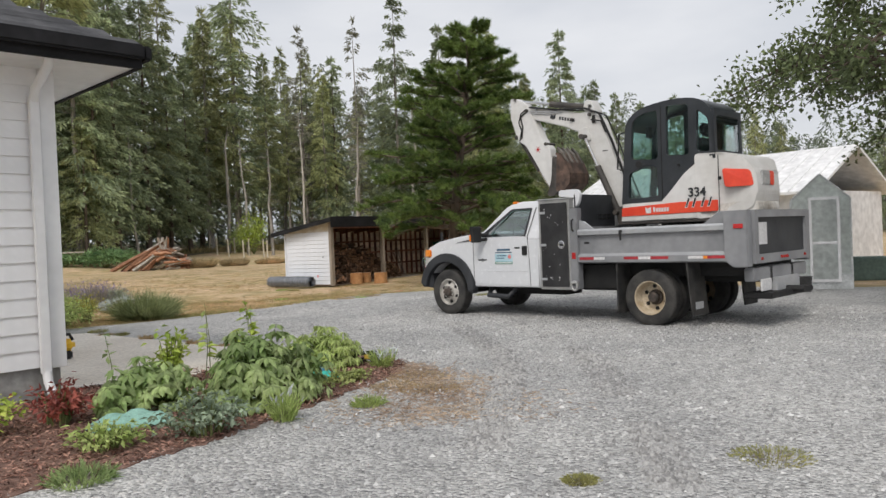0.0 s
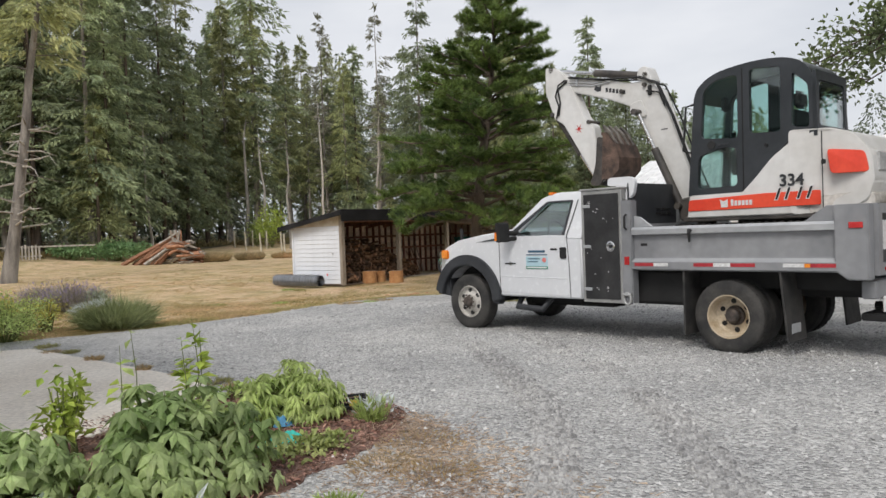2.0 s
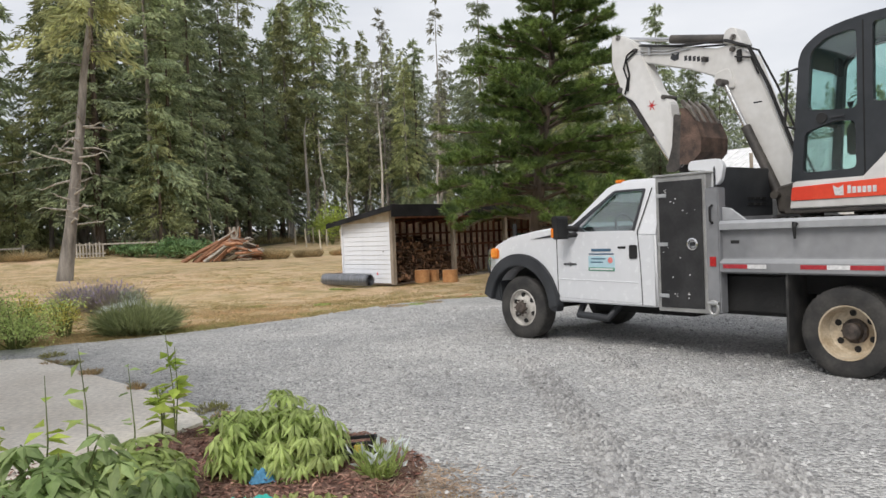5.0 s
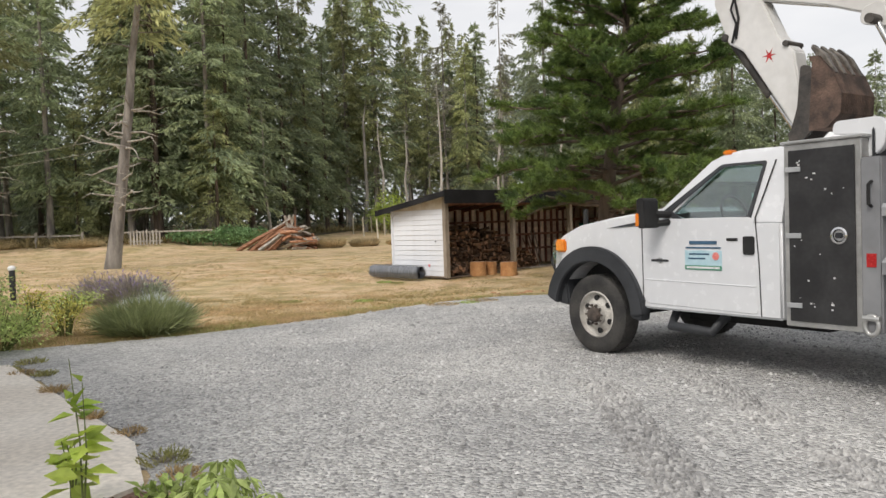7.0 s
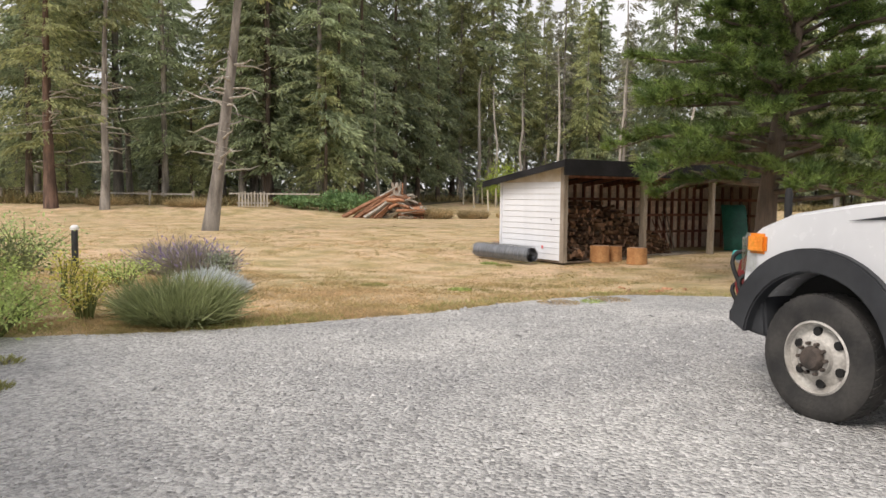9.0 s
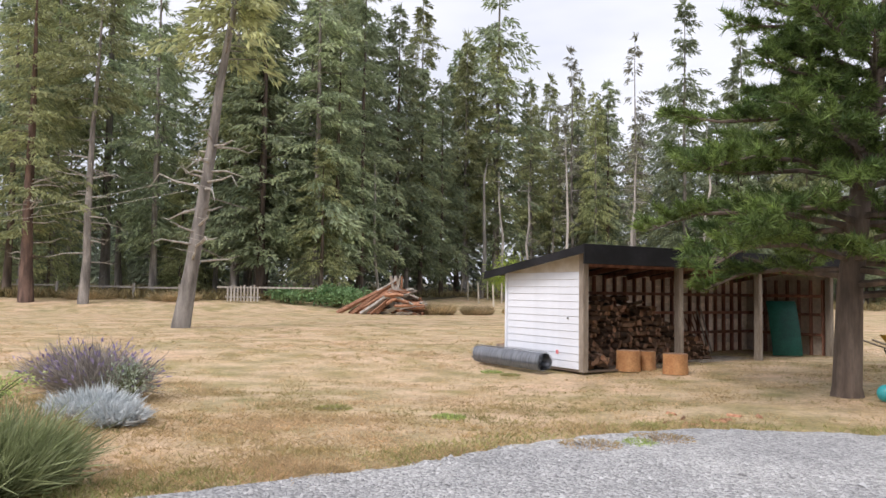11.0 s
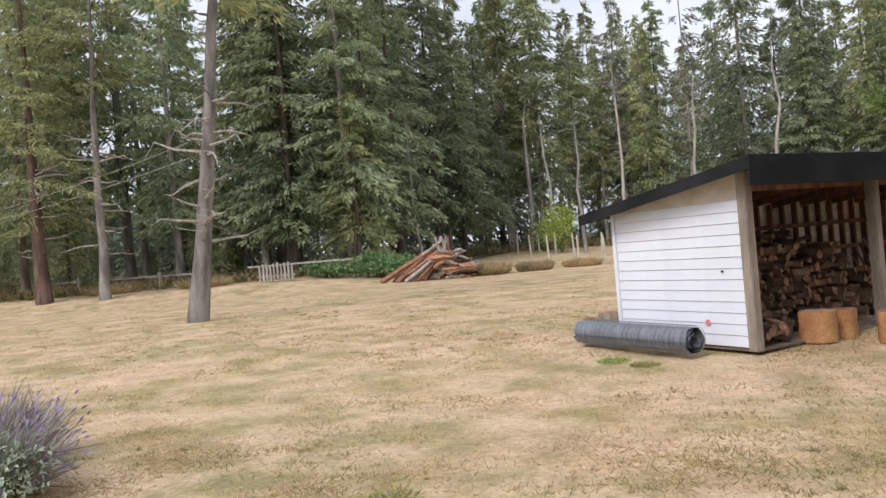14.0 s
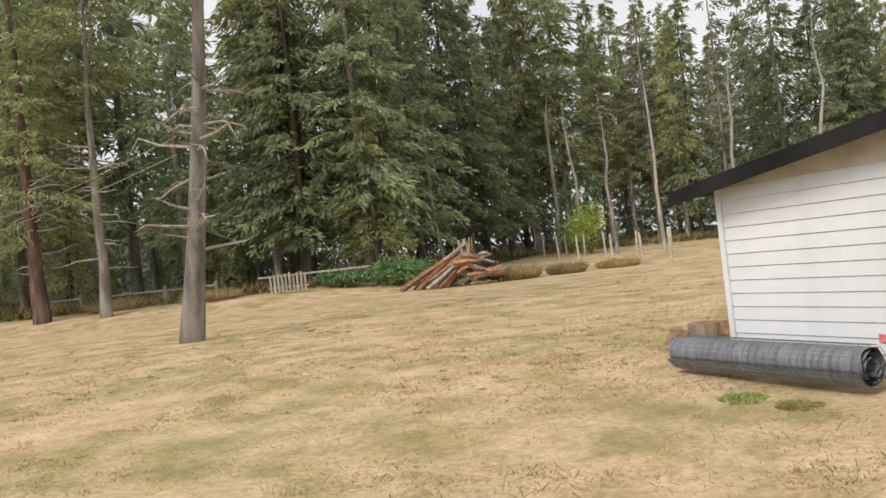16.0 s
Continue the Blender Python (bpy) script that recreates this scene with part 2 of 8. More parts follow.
# ---- building helpers ----
def part(name, bm, material, parent=None, label="", smooth=0):
    """Links a bmesh as one mesh object; smooth: the angle, in degrees, under which edges are rounded."""
    me = bpy.data.meshes.new(name)
    bmesh.ops.recalc_face_normals(bm, faces=bm.faces)
    bm.to_mesh(me)
    bm.free()
    me.materials.append(material)
    if smooth:
        me.polygons.foreach_set("use_smooth", [True] * len(me.polygons))
        me.set_sharp_from_angle(angle=radians(smooth))
    ob = new(name, me)
    if parent:
        ob.parent = parent
    return tagged(ob, label)


def soup(name, verts, faces, material, parent=None, label=""):
    """Links plain arrays of corners and faces as one mesh object."""
    me = bpy.data.meshes.new(name)
    me.from_pydata(np.asarray(verts).tolist(), [], np.asarray(faces).tolist())
    me.materials.append(material)
    ob = new(name, me)
    if parent:
        ob.parent = parent
    return tagged(ob, label)


def share(name, source, parent, m):
    """Another object on the same mesh."""
    ob = new(name, source.data)
    ob.parent = parent
    ob.matrix_basis = m
    return ob


def thing(name, m, label, category, group="", kind=""):
    ob = new(name)
    ob.empty_display_size = 0.2
    ob.matrix_basis = m
    return tagged(ob, label, category, group, kind)


def box(bm, x0, x1, y0, y1, z0, z1, bevel=0.0, seg=2):
    r = bmesh.ops.create_cube(bm, size=1, matrix=Matrix.Translation(((x0 + x1) / 2, (y0 + y1) / 2, (z0 + z1) / 2)) @ Matrix.Diagonal((x1 - x0, y1 - y0, z1 - z0, 1)))
    if bevel:
        edges = list({e for v in r["verts"] for e in v.link_edges})
        bmesh.ops.bevel(bm, geom=edges, offset=bevel, segments=seg, affect='EDGES', clamp_overlap=True)
    return bm


def prism(bm, pts, y0, y1, bevel=0.0, seg=2, pinch=None):
    """A side outline in x and z, given its thickness from y0 to y1; pinch(x, y, z) may then reshape it."""
    lo = [bm.verts.new((x, y0, z)) for x, z in pts]
    hi = [bm.verts.new((x, y1, z)) for x, z in pts]
    n = len(pts)
    faces = [bm.faces.new(lo), bm.faces.new(hi[::-1])]
    for i in range(n):
        faces.append(bm.faces.new((lo[i], hi[i], hi[(i + 1) % n], lo[(i + 1) % n])))
    if pinch:
        for v in lo + hi:
            v.co = pinch(*v.co)
    bmesh.ops.recalc_face_normals(bm, faces=faces)
    if bevel:
        edges = list({e for f in faces for e in f.edges})
        bmesh.ops.bevel(bm, geom=edges, offset=bevel, segments=seg, affect='EDGES', clamp_overlap=True)
    return bm


def tube(bm, pts, r, n=8, caps=True):
    """A round bar through pts; r is one radius or one for each point."""
    pts = [Vector(p) for p in pts]
    rs = [float(v) for v in r] if isinstance(r, (list, tuple)) else [float(r)] * len(pts)
    rings, side = [], None
    for i, p in enumerate(pts):
        d = (pts[min(i + 1, len(pts) - 1)] - pts[max(i - 1, 0)]).normalized()
        if side is None:
            side = d.orthogonal().normalized()
        side = (side - d * side.dot(d)).normalized()
        up = d.cross(side)
        rings.append([bm.verts.new(p + rs[i] * (math.cos(2 * math.pi * k / n) * side + math.sin(2 * math.pi * k / n) * up)) for k in range(n)])
    for a, b in zip(rings, rings[1:]):
        for k in range(n):
            bm.faces.new((a[k], a[(k + 1) % n], b[(k + 1) % n], b[k]))
    if caps:
        bm.faces.new(rings[0][::-1])
        bm.faces.new(rings[-1])
    return bm


def lathe(bm, profile, m=Matrix(), n=32):
    """Turns (radius, height) pairs round the local y axis."""
    rings = []
    for r, h in profile:
        rings.append([bm.verts.new(m @ Vector((r * math.cos(2 * math.pi * k / n), h, r * math.sin(2 * math.pi * k / n)))) for k in range(n)])
    for a, b in zip(rings, rings[1:]):
        for k in range(n):
            bm.faces.new((a[k], a[(k + 1) % n], b[(k + 1) % n], b[k]))
    return bm


def unit(v):
    return v / np.maximum(np.linalg.norm(v, axis=-1, keepdims=True), 1e-9)


def leaves(P, D, L, W, rng, fold=0.15, flat=0.6):
    """Folded leaves at P that point along D: two triangles each."""
    n = len(P)
    D = unit(D)
    up = unit(rng.normal(size=(n, 3)) * (1 - flat) + np.array([0, 0, 1.0]) * flat)
    S = unit(np.cross(D, up))
    N = np.cross(S, D)
    L, W = np.broadcast_to(L, (n,))[:, None], np.broadcast_to(W, (n,))[:, None]
    mid = P + D * L * 0.45 + N * W * fold
    verts = np.stack([P, mid + S * W / 2, P + D * L - N * L * 0.12, mid - S * W / 2], 1).reshape(-1, 3)
    i = np.arange(n)[:, None] * 4
    return verts, np.concatenate([i + [0, 1, 2], i + [0, 2, 3]])


def blades(P, D, L, W, rng):
    """Thin pointed blades: one triangle each."""
    n = len(P)
    D = unit(D)
    S = unit(np.cross(D, rng.normal(size=(n, 3))))
    L, W = np.broadcast_to(L, (n,))[:, None], np.broadcast_to(W, (n,))[:, None]
    verts = np.stack([P - S * W / 2, P + S * W / 2, P + D * L], 1).reshape(-1, 3)
    return verts, np.arange(n)[:, None] * 3 + [0, 1, 2]


def merge(pieces):
    vs, fs, k = [], [], 0
    for v, f in pieces:
        vs.append(v)
        fs.append(f + k)
        k += len(v)
    return np.concatenate(vs), np.concatenate(fs)


def step(a, b, x):
    t = np.clip((x - a) / (b - a), 0, 1)
    return t * t * (3 - 2 * t)


def height(x, y):
    """The lie of the land: level drive, a shallow hollow in the lawn, a rise towards the woods."""
    s = -0.5 * x + 0.87 * y
    h = -0.2 * np.exp(-((x + 8) / 6.5) ** 2 - ((y - 24.2) / 3.4) ** 2) * step(18, 21, y)
    return h + 0.033 * np.clip(s - 57, 0, 60) + 0.5 * step(21, 30, -x) * step(54, 60, s)


def on_ground(x, y, rz=0.0, s=1.0):
    return pose(x, y, float(height(x, y)), 0, 0, rz) @ Matrix.Scale(s, 4)


def ragged(pts, stepping, jitter, rng, closed=True):
    """An outline with an uneven edge between its corners."""
    out = []
    for (x0, y0), (x1, y1) in zip(pts, pts[1:] + pts[:1]):
        n = max(1, int(math.hypot(x1 - x0, y1 - y0) / stepping))
        for i in range(n):
            t = i / n
            out.append((x0 + (x1 - x0) * t + rng.normal() * jitter, y0 + (y1 - y0) * t + rng.normal() * jitter))
    return out


def sheet(name, pts, z0, z1, material, label, category):
    bm = bmesh.new()
    lo = [bm.verts.new((x, y, z0)) for x, y in pts]
    hi = [bm.verts.new((x, y, z1)) for x, y in pts]
    top = bm.faces.new(hi)
    for i in range(len(pts)):
        bm.faces.new((lo[i - 1], lo[i], hi[i], hi[i - 1]))
    bmesh.ops.triangulate(bm, faces=[top])
    return tagged(part(name, bm, material), label, category, kind="structure")


def inside(x, y, pts):
    """Which of the points lie inside an outline."""
    r = np.zeros(len(x), bool)
    for (x0, y0), (x1, y1) in zip(pts, pts[1:] + pts[:1]):
        c = (y0 > y) != (y1 > y)
        r ^= c & (x < (x1 - x0) * (y - y0) / ((y1 - y0) or 1e-9) + x0)
    return r


# ---- ground ----
def build_ground():
    xs = np.concatenate([[-1500, -600, -300], np.arange(-150, 151, 2.0), [300, 600, 1500]])
    ys = np.concatenate([[-1500, -600, -200], np.arange(-60, 181, 2.0), [300, 600, 1500]])
    X, Y = np.meshgrid(xs, ys)
    V = np.stack([X, Y, height(X, Y)], -1).reshape(-1, 3)
    n = len(xs)
    i = (np.arange(len(ys) - 1)[:, None] * n + np.arange(n - 1)).reshape(-1, 1)
    g = soup("ground", V, i + [0, 1, n + 1, n], GRASS)
    tagged(g, "straw-coloured dry summer lawn with faint green patches", "ground", kind="structure")


DRIVE = [(-9.5, 13.0), (-7.6, 14.2), (-6.3, 15.1), (-5.4, 15.8), (-4.7, 16.7), (-3.95, 17.6), (-3.3, 18.8), (-2.7, 19.7), (-1.8, 20.5), (-0.3, 20.9), (2.5, 21.3), (6, 21), (7.2, 17.2),
         (12, 15), (20, 12), (30, 4), (30, -22), (-6, -22), (-5.2, 1.0), (-3.4, 4.0), (-2.4, 5.1), (-1.9, 5.8), (-1.15, 7.3), (-0.65, 8.3), (-0.6, 9.0), (-1.1, 9.6), (-2.4, 10.0), (-3.0, 10.8), (-6.2, 13.5), (-9.0, 12.6)]
BED = [(-2.3, 5.02), (-1.8, 5.73), (-1.05, 7.24), (-0.55, 8.26), (-0.5, 9.04), (-1.05, 9.7), (-2.4, 9.9), (-3.9, 8.1), (-6.2, 5.8), (-5.0, 2.6), (-3.4, 4.0)]
rng = np.random.default_rng(4)
build_ground()
sheet("gravel_drive", ragged(DRIVE, 0.12, 0.035, rng), -0.05, 0.012, GRAVEL, "grey crushed gravel drive with faint wheel marks", "driveway")
sheet("mulch_bed", ragged(BED, 0.1, 0.03, rng), -0.05, 0.02, MULCH, "brown bark mulch garden bed beside the house", "garden bed")
sheet("concrete_slab", [(-2.45, 10.05), (-3.0, 10.8), (-6.25, 13.45), (-9.6, 12.4), (-9.8, 5.5), (-6.2, 5.9), (-3.75, 8.25), (-2.88, 8.45), (-2.65, 9.3)], -0.05, 0.035, SLAB, "pale worn concrete apron beside the house", "pavement")


def build_stones():
    rng = np.random.default_rng(11)
    n = 52000
    x, y = rng.uniform(-4.5, 6.8, n), 3.2 + 15.5 * rng.random(n) ** 1.2
    keep = inside(x, y, DRIVE)
    x, y = x[keep], y[keep]
    n = len(x)
    s = rng.gamma(5, 0.0023, n)[:, None, None]
    o = np.array([[1, 0, 0], [0, 1, 0], [-1, 0, 0], [0, -1, 0], [0, 0, 1]], float)
    o = o[None] * rng.uniform(0.6, 1.35, (n, 5, 1)) + rng.normal(size=(n, 5, 3)) * 0.2
    a = rng.uniform(0, 6.28, n)
    c, q = np.cos(a)[:, None], np.sin(a)[:, None]
    o = np.stack([o[..., 0] * c - o[..., 1] * q, o[..., 0] * q + o[..., 1] * c, o[..., 2] * 0.75], -1) * s
    V = (o + np.stack([x, y, np.full(n, 0.014)], -1)[:, None]).reshape(-1, 3)
    i = np.arange(n)[:, None] * 5
    F = np.concatenate([i + [0, 1, 4], i + [1, 2, 4], i + [2, 3, 4], i + [3, 0, 4]])
    tagged(soup("gravel_stones", V, F, STONE), "loose grey crushed stones on the drive", "gravel", kind="stuff")


def build_lawn():
    rng = np.random.default_rng(12)
    n = 560000
    th, far = np.radians(rng.uniform(-72, 46, n)), 2.2 + 40 * rng.random(n) ** 1.9
    x, y = -3.4 + far * np.sin(th), 13.5 + far * np.cos(th)
    keep = ~inside(x, y, DRIVE)
    clump = np.array([noise.noise((a * 0.9, b * 0.9, 0.0)) for a, b in zip(x[keep], y[keep])])
    x, y = x[keep], y[keep]
    k2 = clump + rng.normal(size=len(x)) * 0.25 > -0.05
    x, y = x[k2], y[k2]
    n = len(x)
    P = np.stack([x, y, height(x, y) - 0.005], -1)
    D = rng.normal(size=(n, 3)) * [0.9, 0.9, 0.1] + [0, 0, 0.4]
    tall = 1 + 1.1 * np.clip(clump[k2] * 2.2 - 0.35, 0, 1)
    tagged(soup("dry_grass", *blades(P, D, tall * rng.uniform(0.03, 0.085, n), rng.uniform(0.005, 0.011, n), rng), BLADE), "short dry yellow grass blades over the lawn", "grass", kind="stuff")
    n = 170000
    x, y = rng.uniform(-9, 6, n), rng.uniform(13, 22.5, n)
    e = np.array([noise.noise((a * 0.5, b * 0.5, 4.0)) for a, b in zip(x, y)])
    near = np.zeros(n, bool)
    for d in (0.55, 0.25, -0.15):
        near |= inside(x + d * 0.6, y - d, DRIVE)
    keep = near & ~inside(x, y, [(a, b) for a, b in DRIVE]) & (e + rng.normal(size=n) * 0.14 > -0.04)
    x, y = x[keep], y[keep]
    n = len(x)
    P = np.stack([x, y, height(x, y)], -1)
    D = rng.normal(size=(n, 3)) * [0.7, 0.7, 0.1] + [0, 0, 0.7]
    tagged(soup("green_grass", *blades(P, D, rng.uniform(0.03, 0.1, n), rng.uniform(0.006, 0.014, n), rng), GREENBLADE), "greener grass along the edge of the gravel", "grass", kind="stuff")
    # tufts: straw on the dry ground, olive where it stays damper
    n = 9000
    th, far = np.radians(rng.uniform(-70, 46, n)), 2.2 + 30 * rng.random(n) ** 1.7
    x, y = -3.4 + far * np.sin(th), 13.5 + far * np.cos(th)
    e = np.array([noise.noise((a * 0.45, b * 0.45, 9.0)) + 0.6 * noise.noise((a * 1.3, b * 1.3, 2.0)) for a, b in zip(x, y)]) + rng.normal(size=n) * 0.15
    keep = ~inside(x, y, DRIVE) & (e > -0.12) & ~((x > -2.4) & (y > 19.5) & (e < 0.2))
    x, y, e = x[keep], y[keep], e[keep]
    for name, pick, material, label in (("grass_tussock", e > 0.16, TUSSOCK, "coarser olive grass tussocks scattered over the lawn"), ("straw_tuft", e <= 0.16, BLADE, "small straw-coloured tufts of dried grass")):
        cx, cy = x[pick], y[pick]
        m = 30
        a, q = rng.uniform(0, 6.28, (len(cx), m)), np.abs(rng.normal(size=(len(cx), m))) * rng.uniform(0.04, 0.16, (len(cx), 1))
        px, py = (cx[:, None] + np.cos(a) * q * 1.3).reshape(-1), (cy[:, None] + np.sin(a) * q).reshape(-1)
        P = np.stack([px, py, height(px, py) - 0.004], -1)
        D = rng.normal(size=(len(px), 3)) * [0.7, 0.7, 0.1] + [0, 0, 0.6]
        tagged(soup(name, *blades(P, D, rng.uniform(0.025, 0.075, len(px)), rng.uniform(0.006, 0.013, len(px)), rng), material), label, "grass", kind="stuff")


def build_tracks():
    """Tyre marks: low uneven ridges of gravel across two wheel paths."""
    rng = np.random.default_rng(14)
    vs, fs = [], []
    for line in (((0.1, 4.7), (0.34, 6.2), (0.6, 8.0), (0.64, 8.9), (0.53, 9.9), (0.36, 10.9), (0.14, 12.3), (-0.3, 14.2)), ((1.19, 4.4), (1.38, 5.7), (1.55, 8.6), (1.5, 10.2), (1.2, 11.8), (0.8, 13.4))):
        p = np.array(line)
        s = np.concatenate([[0], np.cumsum(np.hypot(*np.diff(p, axis=0).T))])
        for d in np.arange(0, s[-1], 0.105):
            if noise.noise((d * 0.8, line[0][0] * 5, 2.0)) < -0.18:
                continue
            c = np.array([np.interp(d, s, p[:, 0]), np.interp(d, s, p[:, 1])])
            c2 = np.array([np.interp(d + 0.1, s, p[:, 0]), np.interp(d + 0.1, s, p[:, 1])])
            u = (c2 - c) / max(1e-6, np.hypot(*(c2 - c)))
            v = np.array([-u[1], u[0]])
            for side in (1,):
                k = len(vs)
                for j in range(7):
                    w = 0.19 * (j - 3) / 3
                    q = c + v * w + u * (0.15 * abs(w) + rng.normal() * 0.009)
                    h = rng.uniform(0.018, 0.036) * (0.0 if j in (0, 6) else 1)
                    vs.extend([(*(q - u * 0.032), 0.0115), (*q, 0.0115 + h), (*(q + u * 0.03), 0.0115)])
                for j in range(6):
                    b = k + j * 3
                    fs.extend([(b, b + 3, b + 4, b + 1), (b + 1, b + 4, b + 5, b + 2)])
    tagged(soup("tyre_track", vs, fs, pebbled("packed_gravel", (0.13, 0.13, 0.13), (0.66, 0.655, 0.645), 34)), "faint tyre marks pressed into the grey gravel", "tyre marks", kind="stuff")


def build_litter():
    rng = np.random.default_rng(15)
    n = 5200
    t = rng.random(n)
    x = np.interp(t, (0, 0.35, 0.7, 1), (-0.1, -0.12, -0.3, -0.6)) + rng.normal(size=n) * np.interp(t, (0, 0.5, 1), (0.46, 0.36, 0.14))
    y = 6.1 + 2.75 * t + rng.normal(size=n) * 0.12
    P = np.stack([x, y, np.full(n, 0.016)], -1)
    D = rng.normal(size=(n, 3)) * [1, 1, 0.12] + [0, 0, 0.14]
    tagged(soup("dry_litter", *blades(P, D, rng.uniform(0.03, 0.1, n), rng.uniform(0.006, 0.013, n), rng), LITTER), "tan and reddish dry plant litter on the gravel beside the bed", "plant litter", kind="stuff")


build_stones()
build_tracks()
build_litter()
build_lawn()


# ---- trees ----
def conifer(name, seed, h, base, reach, material, bark, droop=0.35, branches=120, sprays=20, thin=0.0, radius=0.2, lean=0.0, stubs=44):
    """A tall conifer: tapered trunk, dead twigs below, uneven drooping boughs of hanging sprays above."""
    rng = np.random.default_rng(seed)
    tree = new(name)
    bm = bmesh.new()
    zs = np.linspace(0, h, 9)
    wob = np.cumsum(rng.normal(size=(9, 2)) * 0.05, 0) + np.linspace(0, lean, 9)[:, None] * [1, 0.2]
    wob -= wob[0]
    axis = lambda z: np.array([np.interp(z, zs, wob[:, 0]), np.interp(z, zs, wob[:, 1]), z])
    tube(bm, [(0, 0, -0.3)] + [axis(z) for z in zs], [radius * 1.5] + [radius * (1.25 if i == 0 else 1 - 0.96 * (z / h) ** 1.1) for i, z in enumerate(zs)], 9)
    for i in range(stubs):
        z, a = rng.uniform(base * 0.25, max(base * 1.3, h * 0.6)), rng.uniform(0, 6.28)
        l = rng.uniform(0.4, 2.1)
        p = axis(z)
        d = np.array([math.cos(a), math.sin(a), rng.uniform(-0.3, 0.2)])
        tube(bm, [p, p + d * l * 0.6, p + d * l + [0, 0, rng.uniform(-0.3, 0.12)]], [0.03, 0.02, 0.005], 3)
    part("trunk", bm, bark, tree, smooth=60)
    out = []
    for zz in base + (h - base) * (np.sort(rng.random(branches)) ** 0.95):
        if rng.random() < thin:
            continue
        t = (zz - base) / (h - base)
        a = rng.uniform(0, 6.28)
        lump = 1 + 0.75 * noise.noise((math.cos(a) * 1.2, math.sin(a) * 1.2, zz * 0.32 + seed * 7.0))
        L = reach * (0.1 + 0.9 * (1 - t) ** 0.8) * rng.uniform(0.55, 1.2) * min(1, 0.5 + t * 4) * lump
        d = np.array([math.cos(a), math.sin(a), 0.0])
        side = np.array([-d[1], d[0], 0.0])
        n = max(7, int(2.1 * sprays * (0.3 + L / reach)))
        u = 0.12 + 0.9 * rng.random(n) ** 0.75
        sag = 0.1 * L * u - droop * L * u ** 1.8 + 0.3 * t * L * u
        w = rng.normal(size=n) * 0.2 * L * u * (1.25 - u)
        hang = np.abs(rng.normal(size=n)) * 0.16
        P = axis(zz) + d * (L * u)[:, None] + side * w[:, None] + np.array([0, 0, 1.0]) * (sag - hang)[:, None]
        D = d * 0.6 + side * (np.sign(w) * rng.uniform(0.1, 0.9, n))[:, None] + np.array([0, 0, 1]) * rng.uniform(-1.0, 0.0, n)[:, None]
        out.append(leaves(P, D, rng.uniform(0.22, 0.56, n), rng.uniform(0.06, 0.15, n), rng, flat=0.2))
    top = axis(h)
    out.append(leaves(np.repeat(top[None], 8, 0) - [0, 0, 0.6], rng.normal(size=(8, 3)) * 0.3 + [0, 0, 1], 0.9, 0.13, rng))
    soup("crown", *merge(out), material, tree)
    return tree


WOODS = "trees of the wood edge"


